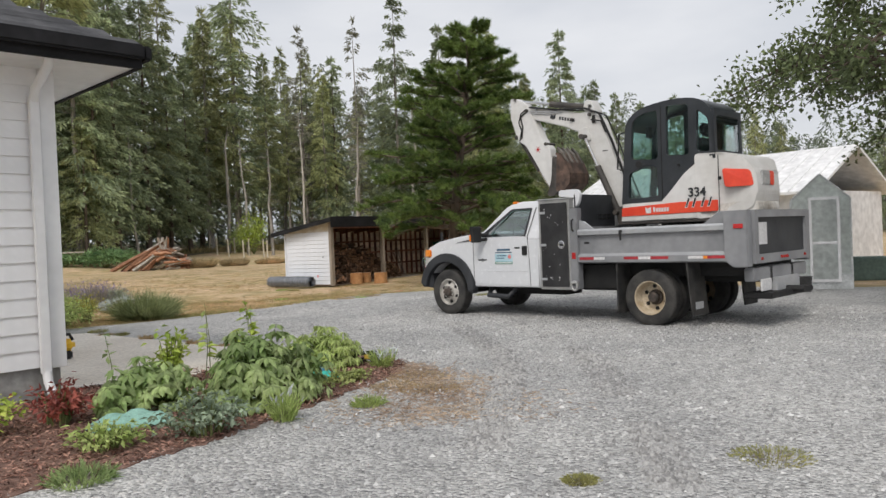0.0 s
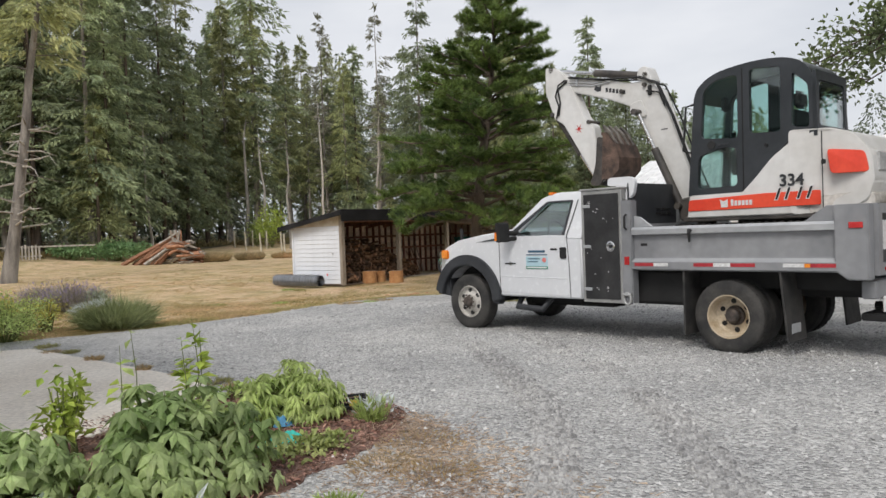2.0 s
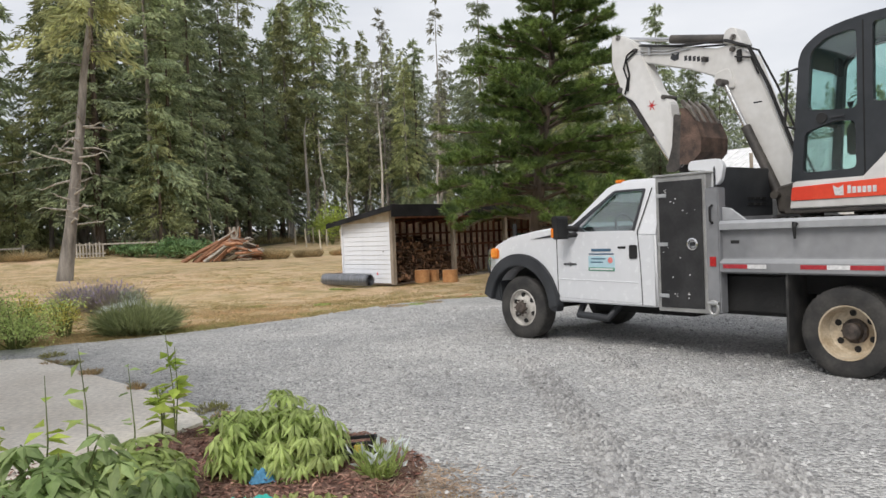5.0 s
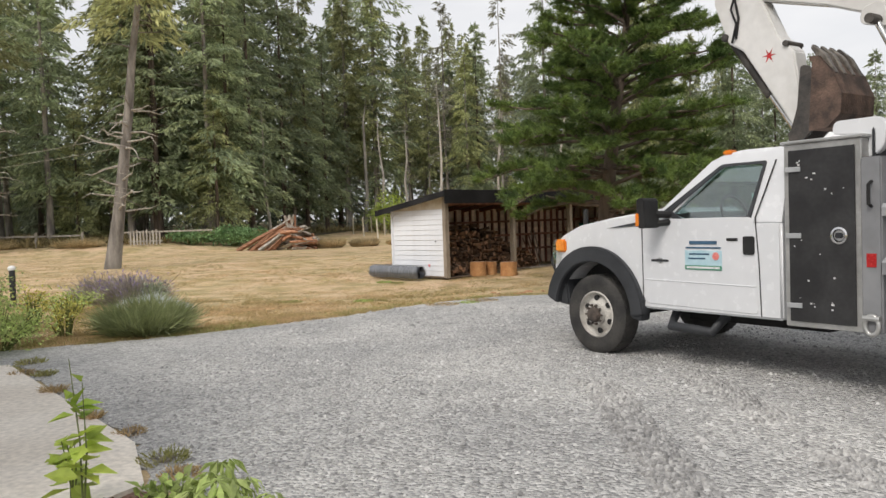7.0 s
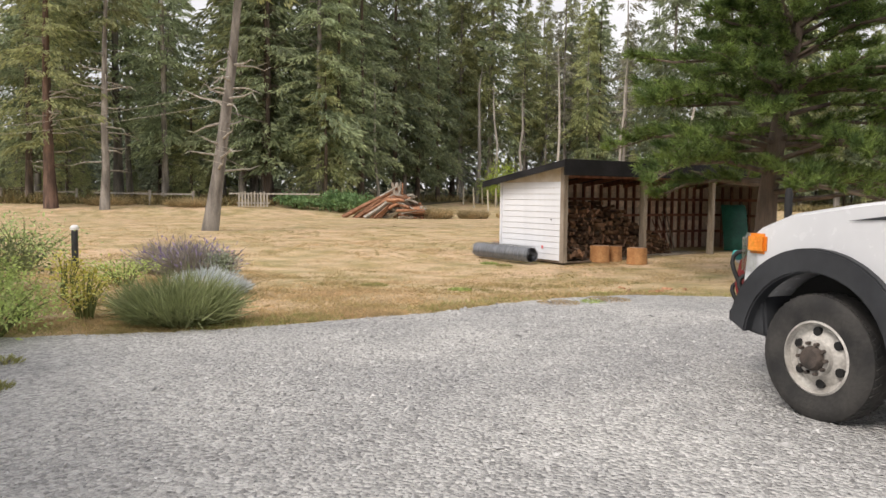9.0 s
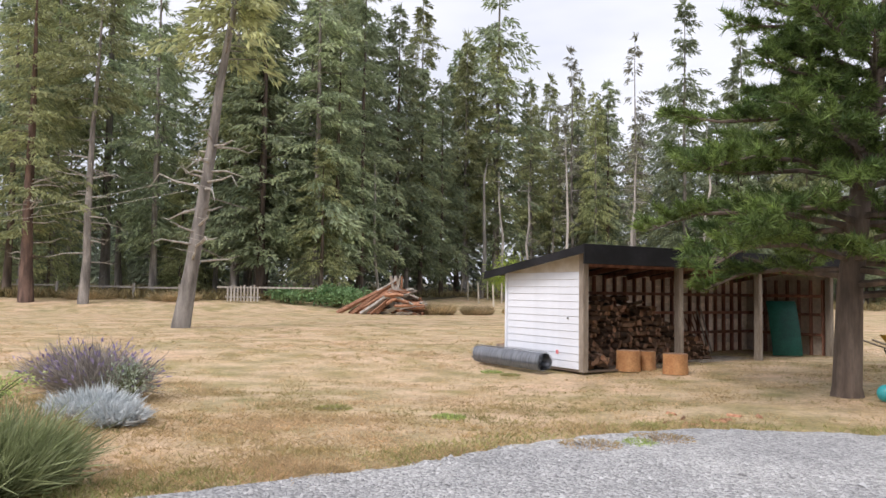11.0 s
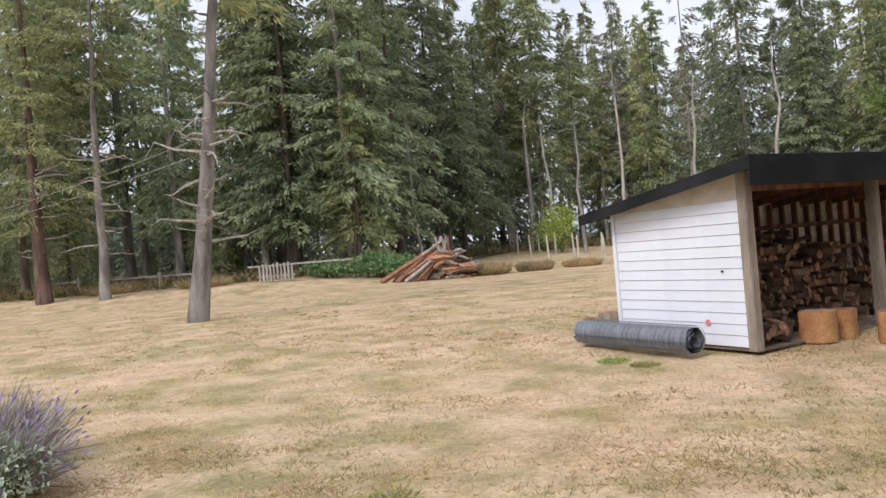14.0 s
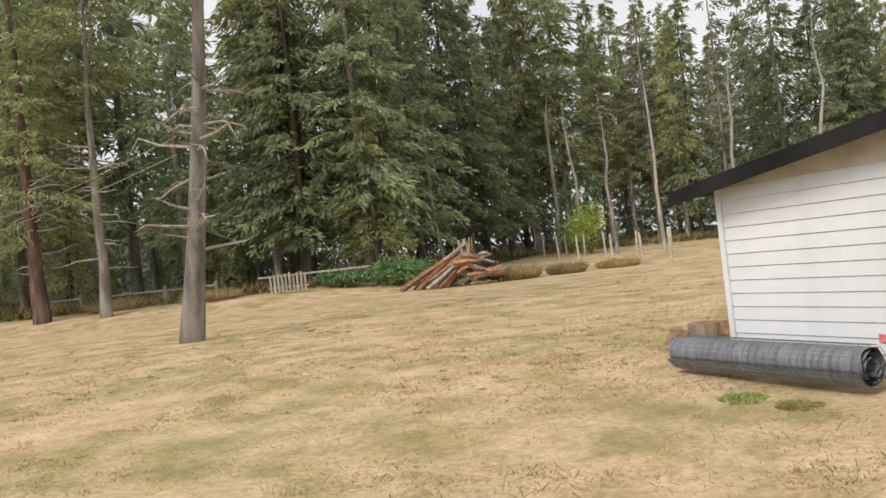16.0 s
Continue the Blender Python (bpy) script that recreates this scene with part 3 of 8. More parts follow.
def build_woods():
    full = "tall dark green spruce with a drooping crown at the wood edge"
    slim = "slim tall conifer with a bare grey trunk and a sparse crown"
    low = "broad dark conifer with branches down to the ground"
    grey = "half-dead conifer with thin greyish needles"
    kinds = [
        ("conifer_tree", full, conifer("conifer_tree", 1, 22, 3, 3.4, NEEDLE, BARK, 0.4, 175, 24)),
        ("conifer_tree", full, conifer("conifer_tree", 2, 22, 5, 3.1, NEEDLE_B, BARK, 0.5, 160, 24)),
        ("conifer_tree", slim, conifer("conifer_tree", 3, 22, 9, 2.5, NEEDLE, BARK, 0.35, 105, 20, radius=0.17, stubs=70)),
        ("conifer_tree", slim, conifer("conifer_tree", 4, 22, 7, 2.3, NEEDLE_B, BARK, 0.3, 110, 20, thin=0.25, radius=0.16, stubs=80)),
        ("conifer_tree", low, conifer("conifer_tree", 5, 14, 0.6, 3.8, NEEDLE_B, BARK_DARK, 0.45, 170, 26, stubs=5)),
        ("conifer_tree", grey, conifer("conifer_tree", 6, 21, 6, 1.9, NEEDLE_GREY, BARK, 0.3, 85, 15, thin=0.3, radius=0.16, stubs=130)),
        ("conifer_tree", full, conifer("conifer_tree", 7, 20, 1.6, 3.3, NEEDLE, BARK_DARK, 0.4, 185, 24)),
    ]
    for name, label, ob in kinds:
        ob.matrix_basis = pose(0, 0, 0)
        tagged(ob, label, "tree", WOODS)
    tall = {0: 22, 1: 22, 2: 22, 3: 22, 4: 14, 5: 21, 6: 20}
    used = set()

    def plant(kind, x, y, h, rz):
        m = on_ground(x, y, rz, h / tall[kind])
        ob = kinds[kind][2]
        if kind in used:
            ob = copy_thing(ob, m)
        else:
            used.add(kind)
            ob.matrix_basis = m
        return ob

    def edge(x):
        return np.interp(x, (-45, -30, -27, -24, -18), (47.0, 55.0, 60.0, 81.0, 84.0))

    # kind, x, y, height: the trees that make the skyline
    for kind, x, y, h in ((0, -36.4, 80.4, 30), (1, -30.1, 83.1, 30), (0, -22.8, 85.5, 27.5), (6, -26.7, 84.3, 24.5), (5, -15.6, 87.2, 25), (3, -19.6, 86.4, 22), (5, -9.6, 88.1, 22), (0, -5.0, 88.5, 21.5),
                          (6, 0.1, 88.7, 20.5), (6, 13.6, 87.6, 19.5), (1, 6.0, 89, 18.5), (0, -27.5, 57.6, 20), (6, -31, 56.5, 22), (2, -34, 58, 24), (0, -43, 55, 26), (1, -50, 56, 26), (4, -26.6, 57.0, 11), (6, -43.5, 47.5, 19), (1, -48, 46, 20),
                          (6, -30.4, 55.8, 19), (1, -33.2, 56.6, 21), (6, -26.9, 59.5, 17), (0, -30.2, 70.0, 24), (1, -33.8, 72.0, 25), (6, -27.2, 70.5, 20), (0, -36.2, 62.5, 24), (4, -36.8, 55.5, 12), (4, -42.8, 50.0, 11)):
        plant(kind, x, y, h, (x * 37) % 360)
    r = random.Random(5)
    for i in range(92):
        x = -80 + 100 * r.random()
        y = float(edge(x)) + 2 + r.random() ** 1.5 * 24
        k = r.choice((0, 1, 0, 6, 3, 6, 1, 0, 2, 6, 1) if x > -30 else (2, 3, 0, 6, 1, 1, 0, 6))
        if x < -34 and r.random() < 0.66:
            continue
        h = r.uniform(13, 19.5) + (2.5 if x < -36 else 0) + 0.1 * (y - float(edge(x)))
        if x > -20:
            h *= 0.9 if x < 10 else 0.75
        plant(k, x, y, h, r.uniform(0, 360))
    for i in range(30):
        x = r.uniform(14, 85)
        plant(r.choice((0, 1, 6, 0, 4)), x, r.uniform(80, 94) - 0.25 * (x - 14), r.uniform(12, 16.5) * (1 - 0.38 * min(1, (x - 14) / 13)), r.uniform(0, 360))
    for i in range(46):
        x = r.uniform(-70, 14)
        plant(4, x, float(edge(x)) + 3.0 + r.uniform(0, 15), r.uniform(4, 10), r.uniform(0, 360))
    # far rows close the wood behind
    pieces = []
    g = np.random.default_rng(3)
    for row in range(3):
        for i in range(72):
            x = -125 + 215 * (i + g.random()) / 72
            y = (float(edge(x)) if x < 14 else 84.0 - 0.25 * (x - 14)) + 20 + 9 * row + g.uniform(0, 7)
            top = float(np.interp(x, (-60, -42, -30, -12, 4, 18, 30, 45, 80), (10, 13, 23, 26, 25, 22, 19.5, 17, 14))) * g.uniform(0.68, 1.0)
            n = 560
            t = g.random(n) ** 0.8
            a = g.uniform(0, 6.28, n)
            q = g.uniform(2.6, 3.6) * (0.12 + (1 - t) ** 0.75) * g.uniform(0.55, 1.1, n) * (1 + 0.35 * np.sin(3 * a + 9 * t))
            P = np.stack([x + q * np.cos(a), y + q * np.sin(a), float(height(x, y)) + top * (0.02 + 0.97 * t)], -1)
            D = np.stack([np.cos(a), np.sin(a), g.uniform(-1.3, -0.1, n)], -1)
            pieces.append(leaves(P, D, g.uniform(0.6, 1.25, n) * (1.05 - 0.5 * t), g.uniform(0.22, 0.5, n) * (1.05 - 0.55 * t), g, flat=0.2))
    tagged(soup("far_woods", *merge(pieces), NEEDLE_HAZY), "dense dark conifers deep inside the wood, distance haze put into their colour", "forest", kind="stuff")
    gx, gy = np.meshgrid(np.arange(-150, 90, 3.0), np.arange(44, 190, 3.0))
    lim = edge(gx) + 1.5
    w = gx.shape[1]
    i = (np.arange(gx.shape[0] - 1)[:, None] * w + np.arange(w - 1)).reshape(-1)
    i = i[(gy >= lim)[:-1, :-1].reshape(-1)][:, None]
    duff = soup("forest_floor", np.stack([gx, gy, height(gx, gy) + 0.03], -1).reshape(-1, 3), i + [0, 1, w + 1, w], DUFF)
    tagged(duff, "dark needle-strewn forest floor", "ground", kind="structure")
    floor = np.random.default_rng(8)
    n = 17000
    x = floor.uniform(-75, 40, n)
    y = edge(x) - 2.0 + floor.random(n) ** 2 * 14
    P = np.stack([x, y, height(x, y)], -1)
    D = floor.normal(size=(n, 3)) * [0.5, 0.5, 0.1] + [0, 0, 0.8]
    tagged(soup("undergrowth", *leaves(P, D, floor.uniform(0.3, 0.9, n), floor.uniform(0.05, 0.16, n), floor), mat("bracken", (0.13, 0.115, 0.045), (0.33, 0.26, 0.13), 0.2, 0.9, island=0.4)), "rough tan and green undergrowth below the trees", "undergrowth", kind="stuff")


def lawn_tree(name, x, y, h, radius, seed, label, lean, bark=BARK, base=0.56, reach=2.6, full=105):
    """A conifer that stands free on the lawn, with a bare trunk and dead limbs."""
    t = conifer(name, seed, h, h * base, reach, NEEDLE_B, bark, 0.35, full, 22, thin=0.15, radius=radius, lean=lean, stubs=26)
    t.matrix_basis = on_ground(x, y)
    tagged(t, label, "tree")
    rng = random.Random(seed)
    for i in range(21):
        bm = bmesh.new()
        z, a = rng.uniform(2.2, h * 0.42), rng.uniform(0, 6.28)
        l = rng.uniform(0.8, 2.6)
        k = lean * z / h
        d = Vector((math.cos(a), math.sin(a), rng.uniform(-0.25, 0.25)))
        p = Vector((k, 0.2 * k, z))
        tube(bm, [p, p + d * l * 0.5, p + d * l * 0.8 + Vector((0, 0, rng.uniform(-0.2, 0.25))), p + d * l + Vector((0, 0, rng.uniform(-0.5, 0.3)))], [0.05, 0.035, 0.02, 0.006], 5)
        q = p + d * l * 0.6
        tube(bm, [q, q + Vector((d.y, -d.x, 0.2)) * l * 0.3], [0.02, 0.005], 4)
        part("dead_limb", bm, DEADWOOD, t, "bleached bare dead limb", 60)
    return t


def build_pine():
    """The broad pine beside the wood shed: limbs in loose whorls, each ending in upturned needle tufts."""
    rng = np.random.default_rng(21)
    pine = thing("pine_tree", on_ground(0.2, 24.55), "broad bushy green pine beside the wood shed", "tree")
    bm = bmesh.new()
    tube(bm, [(0, 0, -0.2), (0, 0, 0.15), (0.06, 0.02, 1.6), (0.3, 0, 3.6), (0.6, 0.1, 5.6), (0.85, 0.1, 7.9)], [0.27, 0.2, 0.175, 0.14, 0.08, 0.02], 12)
    twigs = []
    for whorl in range(15):
        z0 = 1.9 + 5.8 * (whorl / 14) ** 0.95
        for i in range(7 if whorl < 10 else 6):
            z = z0 + rng.uniform(-0.24, 0.24)
            t = (z - 1.8) / 6.2
            a = i * 6.283 / (7 if whorl < 10 else 6) + whorl * 0.9 + rng.normal() * 0.25
            L = (2.95 * (1 - t) ** 0.66 + 0.15) * rng.uniform(0.66, 1.2)
            d = np.array([math.cos(a), math.sin(a), 0])
            side = np.array([-d[1], d[0], 0])
            p0 = np.array([np.interp(z, (1.6, 3.6, 5.6, 7.6), (0.06, 0.3, 0.6, 0.85)), 0.04, z])
            rise = 0.02 + 0.55 * t + rng.uniform(-0.14, 0.18)
            pts = [p0, p0 + d * L * 0.4 + [0, 0, rise * L * 0.45], p0 + d * L * 0.75 + [0, 0, rise * L * 0.62 - 0.05 * L], p0 + d * L + [0, 0, rise * L * 0.85 - (0.06 + (0.12 if whorl < 3 else 0.0)) * L]]
            tube(bm, pts, [0.06 * (1 - 0.6 * t), 0.04 * (1 - 0.5 * t), 0.024, 0.008], 5)
            for j in range(int(9 + 9 * L)):
                u = 1.0 if j == 0 else rng.uniform(0.14, 1.0)
                k = min(2, int(u * 3))
                c = np.array(pts[k]) + (np.array(pts[k + 1]) - np.array(pts[k])) * min(1.0, u * 3 - k)
                s = (-1) ** j * rng.uniform(0.5, 1.0)
                w = d * rng.uniform(0.45, 0.8) + side * s * (0.2 if j == 0 else 0.9) + [0, 0, rng.uniform(0.05, 0.45)]
                l = rng.uniform(0.3, 0.6) * (1.25 - 0.45 * u) * (0.6 + 0.14 * L)
                tube(bm, [c, c + w * l], [0.012, 0.005], 3, False)
                twigs.append((c, w, l))
    for a, z, L in ((0.05, 1.45, 2.1), (2.6, 1.75, 1.6), (-0.5, 1.6, 1.7)):
        d = np.array([math.cos(a), math.sin(a), 0])
        p0 = np.array([0.0, 0, z])
        tube(bm, [p0, p0 + d * L * 0.5 + [0, 0, 0.08], p0 + d * L + [0, 0, 0.3]], [0.06, 0.045, 0.02], 6)
    part("trunk", bm, BARK_DARK, pine, "dark rough pine bark", 60)
    pieces = []
    for c, w, l in twigs:
        n = 92
        u = rng.uniform(0.25, 1.08, n)
        P = c + w * (l * u)[:, None] + rng.normal(size=(n, 3)) * 0.018
        D = unit(w) * 0.75 + rng.normal(size=(n, 3)) * 0.62 + [0, 0, 0.22]
        pieces.append(blades(P, D, rng.uniform(0.1, 0.19, n), rng.uniform(0.014, 0.024, n), rng))
    soup("crown", *merge(pieces), PINE, pine, "dense upturned tufts of long green needles")


def build_broadleaf():
    """The leafy tree whose branches hang into view over the drive."""
    rng = np.random.default_rng(31)
    t = thing("broadleaf_tree", on_ground(9.5, 13.4), "leafy broad tree with low hanging branches over the drive", "tree")
    bm = bmesh.new()
    tube(bm, [(0, 0, -0.2), (0, 0, 0.2), (0.1, 0.05, 1.9), (0, 0.1, 3.5), (0.1, 0.1, 5.5), (0, 0, 7.4)], [0.4, 0.28, 0.22, 0.17, 0.09, 0.02], 11)
    P = []
    for i in range(64):
        z = 1.7 + 5.0 * rng.random()
        a = rng.uniform(0, 6.28)
        t0 = (z - 1.9) / 5.2
        L = 4.5 * (1 - 0.55 * t0 ** 2) * rng.uniform(0.7, 1.05)
        d = np.array([math.cos(a), math.sin(a), 0])
        if d[0] * -0.8 + d[1] * 0.6 > 0.25:
            z = max(z, 3.4 + 0.5 * rng.random())
        p0 = np.array([0, 0, z])
        pts = [p0, p0 + d * L * 0.35 + [0, 0, 0.5], p0 + d * L * 0.7 + [0, 0, 0.75], p0 + d * L + [0, 0, 0.35 - 0.9 * (1 - t0) * rng.random()]]
        tube(bm, pts, [0.075, 0.05, 0.028, 0.008], 5)
        side = np.array([-d[1], d[0], 0])
        for j in range(13):
            u = rng.uniform(0.3, 1.0)
            k = min(2, int(u * 3))
            c = np.array(pts[k]) + (np.array(pts[k + 1]) - np.array(pts[k])) * min(1.0, u * 3 - k)
            e = c + side * rng.normal() * 0.75 + [0, 0, rng.uniform(-0.55, 0.45)] + d * rng.uniform(0, 0.3)
            tube(bm, [c, (c + e) / 2 + [0, 0, 0.06], e], [0.014, 0.009, 0.003], 3, False)
            m = 40
            P.append(c + (e - c) * rng.uniform(0.25, 1.1, (m, 1)) + rng.normal(size=(m, 3)) * 0.13)
    part("trunk", bm, BARK_DARK, t, smooth=60)
    P = np.concatenate(P)
    D = rng.normal(size=P.shape) + [0, 0, -0.5]
    soup("crown", *leaves(P, D, rng.uniform(0.08, 0.14, len(P)), rng.uniform(0.05, 0.085, len(P)), rng, flat=0.4), leafy("broad_leaves", (0.07, 0.095, 0.04), (0.16, 0.2, 0.08), 0.3, 0.8, island=0.45), t)


build_woods()
lawn_tree("lawn_conifer", -19.3, 34.1, 17, 0.27, 41, "grey-barked conifer with dead lower limbs, alone on the lawn", 2.6)
lawn_tree("lawn_conifer", -36.0, 46.2, 20, 0.26, 42, "slim grey conifer with long bare limbs at the lawn's far side", 0.6)
lawn_tree("lawn_conifer", -39.0, 45.0, 20, 0.36, 43, "stout red-brown conifer trunk at the lawn's far side", 0.0, BARK_RED, 0.2, 3.6, 190)
build_pine()
build_broadleaf()


# ---- wood shed ----
SHED_TURN = math.degrees(math.atan2(0.787, 0.617))


def build_shed():
    """Local x runs along the open front, y to the back."""
    W, DP, HF, HB = 7.8, 2.36, 2.2, 1.86
    shed = thing("wood_shed", pose(-3.86, 26.12, -0.05, 0, 0, SHED_TURN), "open-fronted wood shed with white vinyl sides and a black metal roof", "shed")
    floor = part("floor", box(bmesh.new(), 0, W, 0.0, DP, 0.0, 0.03), mat("dark_earth", (0.12, 0.09, 0.065), (0.22, 0.165, 0.12), 1.5, 0.95, bump=0.5), shed)
    top = lambda y: HF + (HB - HF) * y / DP
    # end walls: sheathing with lapped courses on the outer face
    for x0, x1, out in ((0.0, 0.06, -1), (W - 0.06, W, 1)):
        wall = part("side_wall", prism_yz(bmesh.new(), [(0.06, 0.04), (DP, 0.04), (DP, top(DP)), (0.06, top(0.06))], x0, x1), BOARD if out > 0 else STAINED, shed, "white side wall, stained tan under the eave")
        course = None
        n = 13
        for i in range(n):
            z0 = 0.05 + i * 0.138
            bm = bmesh.new()
            xa, xb = (x0 - 0.017, x0 + 0.0) if out < 0 else (x1, x1 + 0.017)
            lo, hi = (xa, xb) if out < 0 else (xb, xa)
            v = [bm.verts.new(p) for p in ((lo, 0.07, 0), (lo, DP - 0.03, 0), (hi, DP - 0.03, 0), (hi, 0.07, 0), (hi + (lo - hi) * 0.35, 0.07, 0.132), (hi + (lo - hi) * 0.35, DP - 0.03, 0.132), (hi, DP - 0.03, 0.136), (hi, 0.07, 0.136))]
            for f in ((0, 1, 5, 4), (4, 5, 6, 7), (0, 3, 2, 1), (0, 4, 7, 3), (1, 2, 6, 5), (3, 7, 6, 2)):
                bm.faces.new([v[j] for j in f])
            if course is None:
                course = part("siding_board", bm, WHITE_VINYL, wall)
                course.matrix_basis = pose(0, 0, z0)
            else:
                bm.free()
                share("siding_board", course, wall, pose(0, 0, z0))
        for y0 in (DP - 0.04,):
            part("corner_trim", box(bmesh.new(), *((x0 - 0.036, x0 + 0.05) if out < 0 else (x1 - 0.05, x1 + 0.036)), y0, y0 + 0.07, 0.02, top(y0) - 0.02, 0.006), WHITE_VINYL, shed)
    # front posts and header
    for x in (-0.03, 2.5, 5.0, W - 0.16):
        part("post", box(bmesh.new(), x, x + 0.13, -0.02, 0.12, 0, HF - 0.02, 0.012), OLD_WOOD, shed, "weathered wooden post")
    part("header", box(bmesh.new(), 0.02, W - 0.02, 0.13, 0.2, HF - 0.26, HF - 0.03, 0.005), STUD, shed)
    # back wall: beige sheathing behind red-brown studs and rails
    back = part("back_wall", box(bmesh.new(), 0.07, W - 0.07, DP - 0.03, DP, 0.04, HB), BOARD, shed, "beige sheathing boards behind dark studs")
    board = part("board", box(bmesh.new(), 0.0, 1.0, -0.014, 0.0, 0.0, 0.19, 0.004, 1), BOARD, back)
    board.matrix_basis = pose(0.08, DP - 0.031, 0.06)
    for row in range(9):
        for i in range(7):
            if row or i:
                share("board", board, back, pose(0.08 + i * 1.05, DP - 0.031, 0.06 + row * 0.198))
    stud = part("stud", box(bmesh.new(), 0, 0.045, -0.09, 0, 0.05, HB - 0.02, 0.004, 1), STUD, shed, "dark red-brown stud")
    stud.matrix_basis = pose(0.12, DP - 0.046, 0)
    for i in range(1, 24):
        share("stud", stud, shed, pose(0.12 + i * 0.314, DP - 0.046, 0))
    for i in range(7):
        share("stud", stud, shed, Matrix.Translation((W - 0.066, 0.22 + i * 0.31, 0)) @ pose(0, 0, 0, 0, 0, -90))
    for z in (0.5, 0.98, 1.42):
        part("end_rail", box(bmesh.new(), W - 0.19, W - 0.157, 0.2, DP - 0.2, z, z + 0.07, 0.004, 1), STUD, shed)
    rail = part("rail", box(bmesh.new(), 0.1, W - 0.1, -0.03, 0, 0, 0.07, 0.004, 1), STUD, shed)
    rail.matrix_basis = pose(0, DP - 0.137, 0.5)
    for z in (0.98, 1.42):
        share("rail", rail, shed, pose(0, DP - 0.137, z))
    # roof: panels with standing ribs, and deep black fascias
    tilt = math.degrees(math.atan2(HB - HF, DP))
    roof = part("roof", prism_yz(bmesh.new(), [(-0.3, top(-0.3)), (DP + 0.42, top(DP + 0.42)), (DP + 0.42, top(DP + 0.42) + 0.05), (-0.3, top(-0.3) + 0.05)], -0.28, W + 0.28), BLACK_METAL, shed, "black metal roof sloping to the back")
    rib = part("roof_rib", box(bmesh.new(), -0.015, 0.015, -0.3, DP + 0.4, 0, 0.022), BLACK_METAL, roof)
    rib.matrix_basis = Matrix.Translation((-0.26, 0, top(0) + 0.053)) @ pose(0, 0, 0, tilt)
    for i in range(1, 27):
        share("roof_rib", rib, roof, Matrix.Translation((-0.26 + i * 0.308, 0, top(0) + 0.053)) @ pose(0, 0, 0, tilt))
    part("front_fascia", box(bmesh.new(), -0.3, W + 0.3, -0.33, -0.3, top(-0.3) - 0.27, top(-0.3) + 0.09, 0.004, 1), BLACK_METAL, shed)
    for x in (-0.305, W + 0.28):
        part("barge_board", prism_yz(bmesh.new(), [(-0.3, top(-0.3) - 0.08), (DP + 0.42, top(DP + 0.42) - 0.08), (DP + 0.42, top(DP + 0.42) + 0.07), (-0.3, top(-0.3) + 0.07)], x, x + 0.025), BLACK_METAL, shed)
    for x in np.arange(0.4, W, 0.75):
        part("rafter", prism_yz(bmesh.new(), [(-0.25, top(-0.25) - 0.1), (DP + 0.35, top(DP + 0.35) - 0.1), (DP + 0.35, top(DP + 0.35)), (-0.25, top(-0.25))], float(x), float(x) + 0.045), STUD, shed)
    return shed


def prism_yz(bm, pts, x0, x1):
    lo = [bm.verts.new((x0, y, z)) for y, z in pts]
    hi = [bm.verts.new((x1, y, z)) for y, z in pts]
    bm.faces.new(lo[::-1])
    bm.faces.new(hi)
    for i in range(len(pts)):
        bm.faces.new((lo[i - 1], lo[i], hi[i], hi[i - 1]))
    return bm


SHED_M = pose(-3.86, 26.12, -0.05, 0, 0, SHED_TURN)


def build_firewood():
    rng = random.Random(9)
    pile = thing("firewood_stack", SHED_M @ pose(0, 0, 0.03), "split brown firewood stacked in rows inside the shed", "firewood")
    protos = []
    for i in range(8):
        bm = bmesh.new()
        n = rng.choice((3, 3, 4, 4, 5, 6))
        r = rng.uniform(0.045, 0.078)
        ring = [(r * rng.uniform(0.6, 1.3) * math.cos(6.283 * k / n), r * rng.uniform(0.6, 1.3) * math.sin(6.283 * k / n)) for k in range(n)]
        prism(bm, ring, -0.2, 0.2)
        me = part("log", bm, LOG_BARK, pile)
        me.data.materials.append(LOG_CUT)
        for p in me.data.polygons:
            if abs(p.normal.y) > 0.8 or rng.random() < 0.3:
                p.material_index = 1
        protos.append(me)
    spots = []
    for row, y in enumerate((0.74, 1.2)):
        x = 0.24
        while x < 4.2:
            top = 1.12 if x < 2.2 else 1.12 - 0.8 * (x - 2.2) / 1.9
            top *= rng.uniform(0.78, 1.12)
            z = 0.06 + (0.5 if row else 0.0)
            while z < top + 0.16 * row:
                spots.append((x + rng.uniform(-0.04, 0.04), y + rng.uniform(-0.09, 0.09), z, rng.uniform(-16, 16), rng.uniform(-32, 32)))
                z += 0.108
            x += 0.118
    for i in range(34):
        spots.append((0.2 + rng.random() * 0.6, 0.18 + rng.random() * 0.3, 0.06 + 0.2 * rng.random(), rng.uniform(-30, 30), rng.uniform(0, 360)))
    for i, (x, y, z, rx, rz) in enumerate(spots):
        m = pose(x, y, z, rx, rng.uniform(0, 360), rz)
        if i < len(protos):
            protos[i].matrix_basis = m
        else:
            share("log", rng.choice(protos), pile, m)
    # sticks that lean at the front corner
    for i in range(4):
        part("stick", tube(bmesh.new(), [(0.2 + 0.07 * i, 0.2, 0.02), (0.24 + 0.04 * i, 0.4, 0.5 - 0.06 * i)], [0.03, 0.018], 5), LOG_CUT, pile)


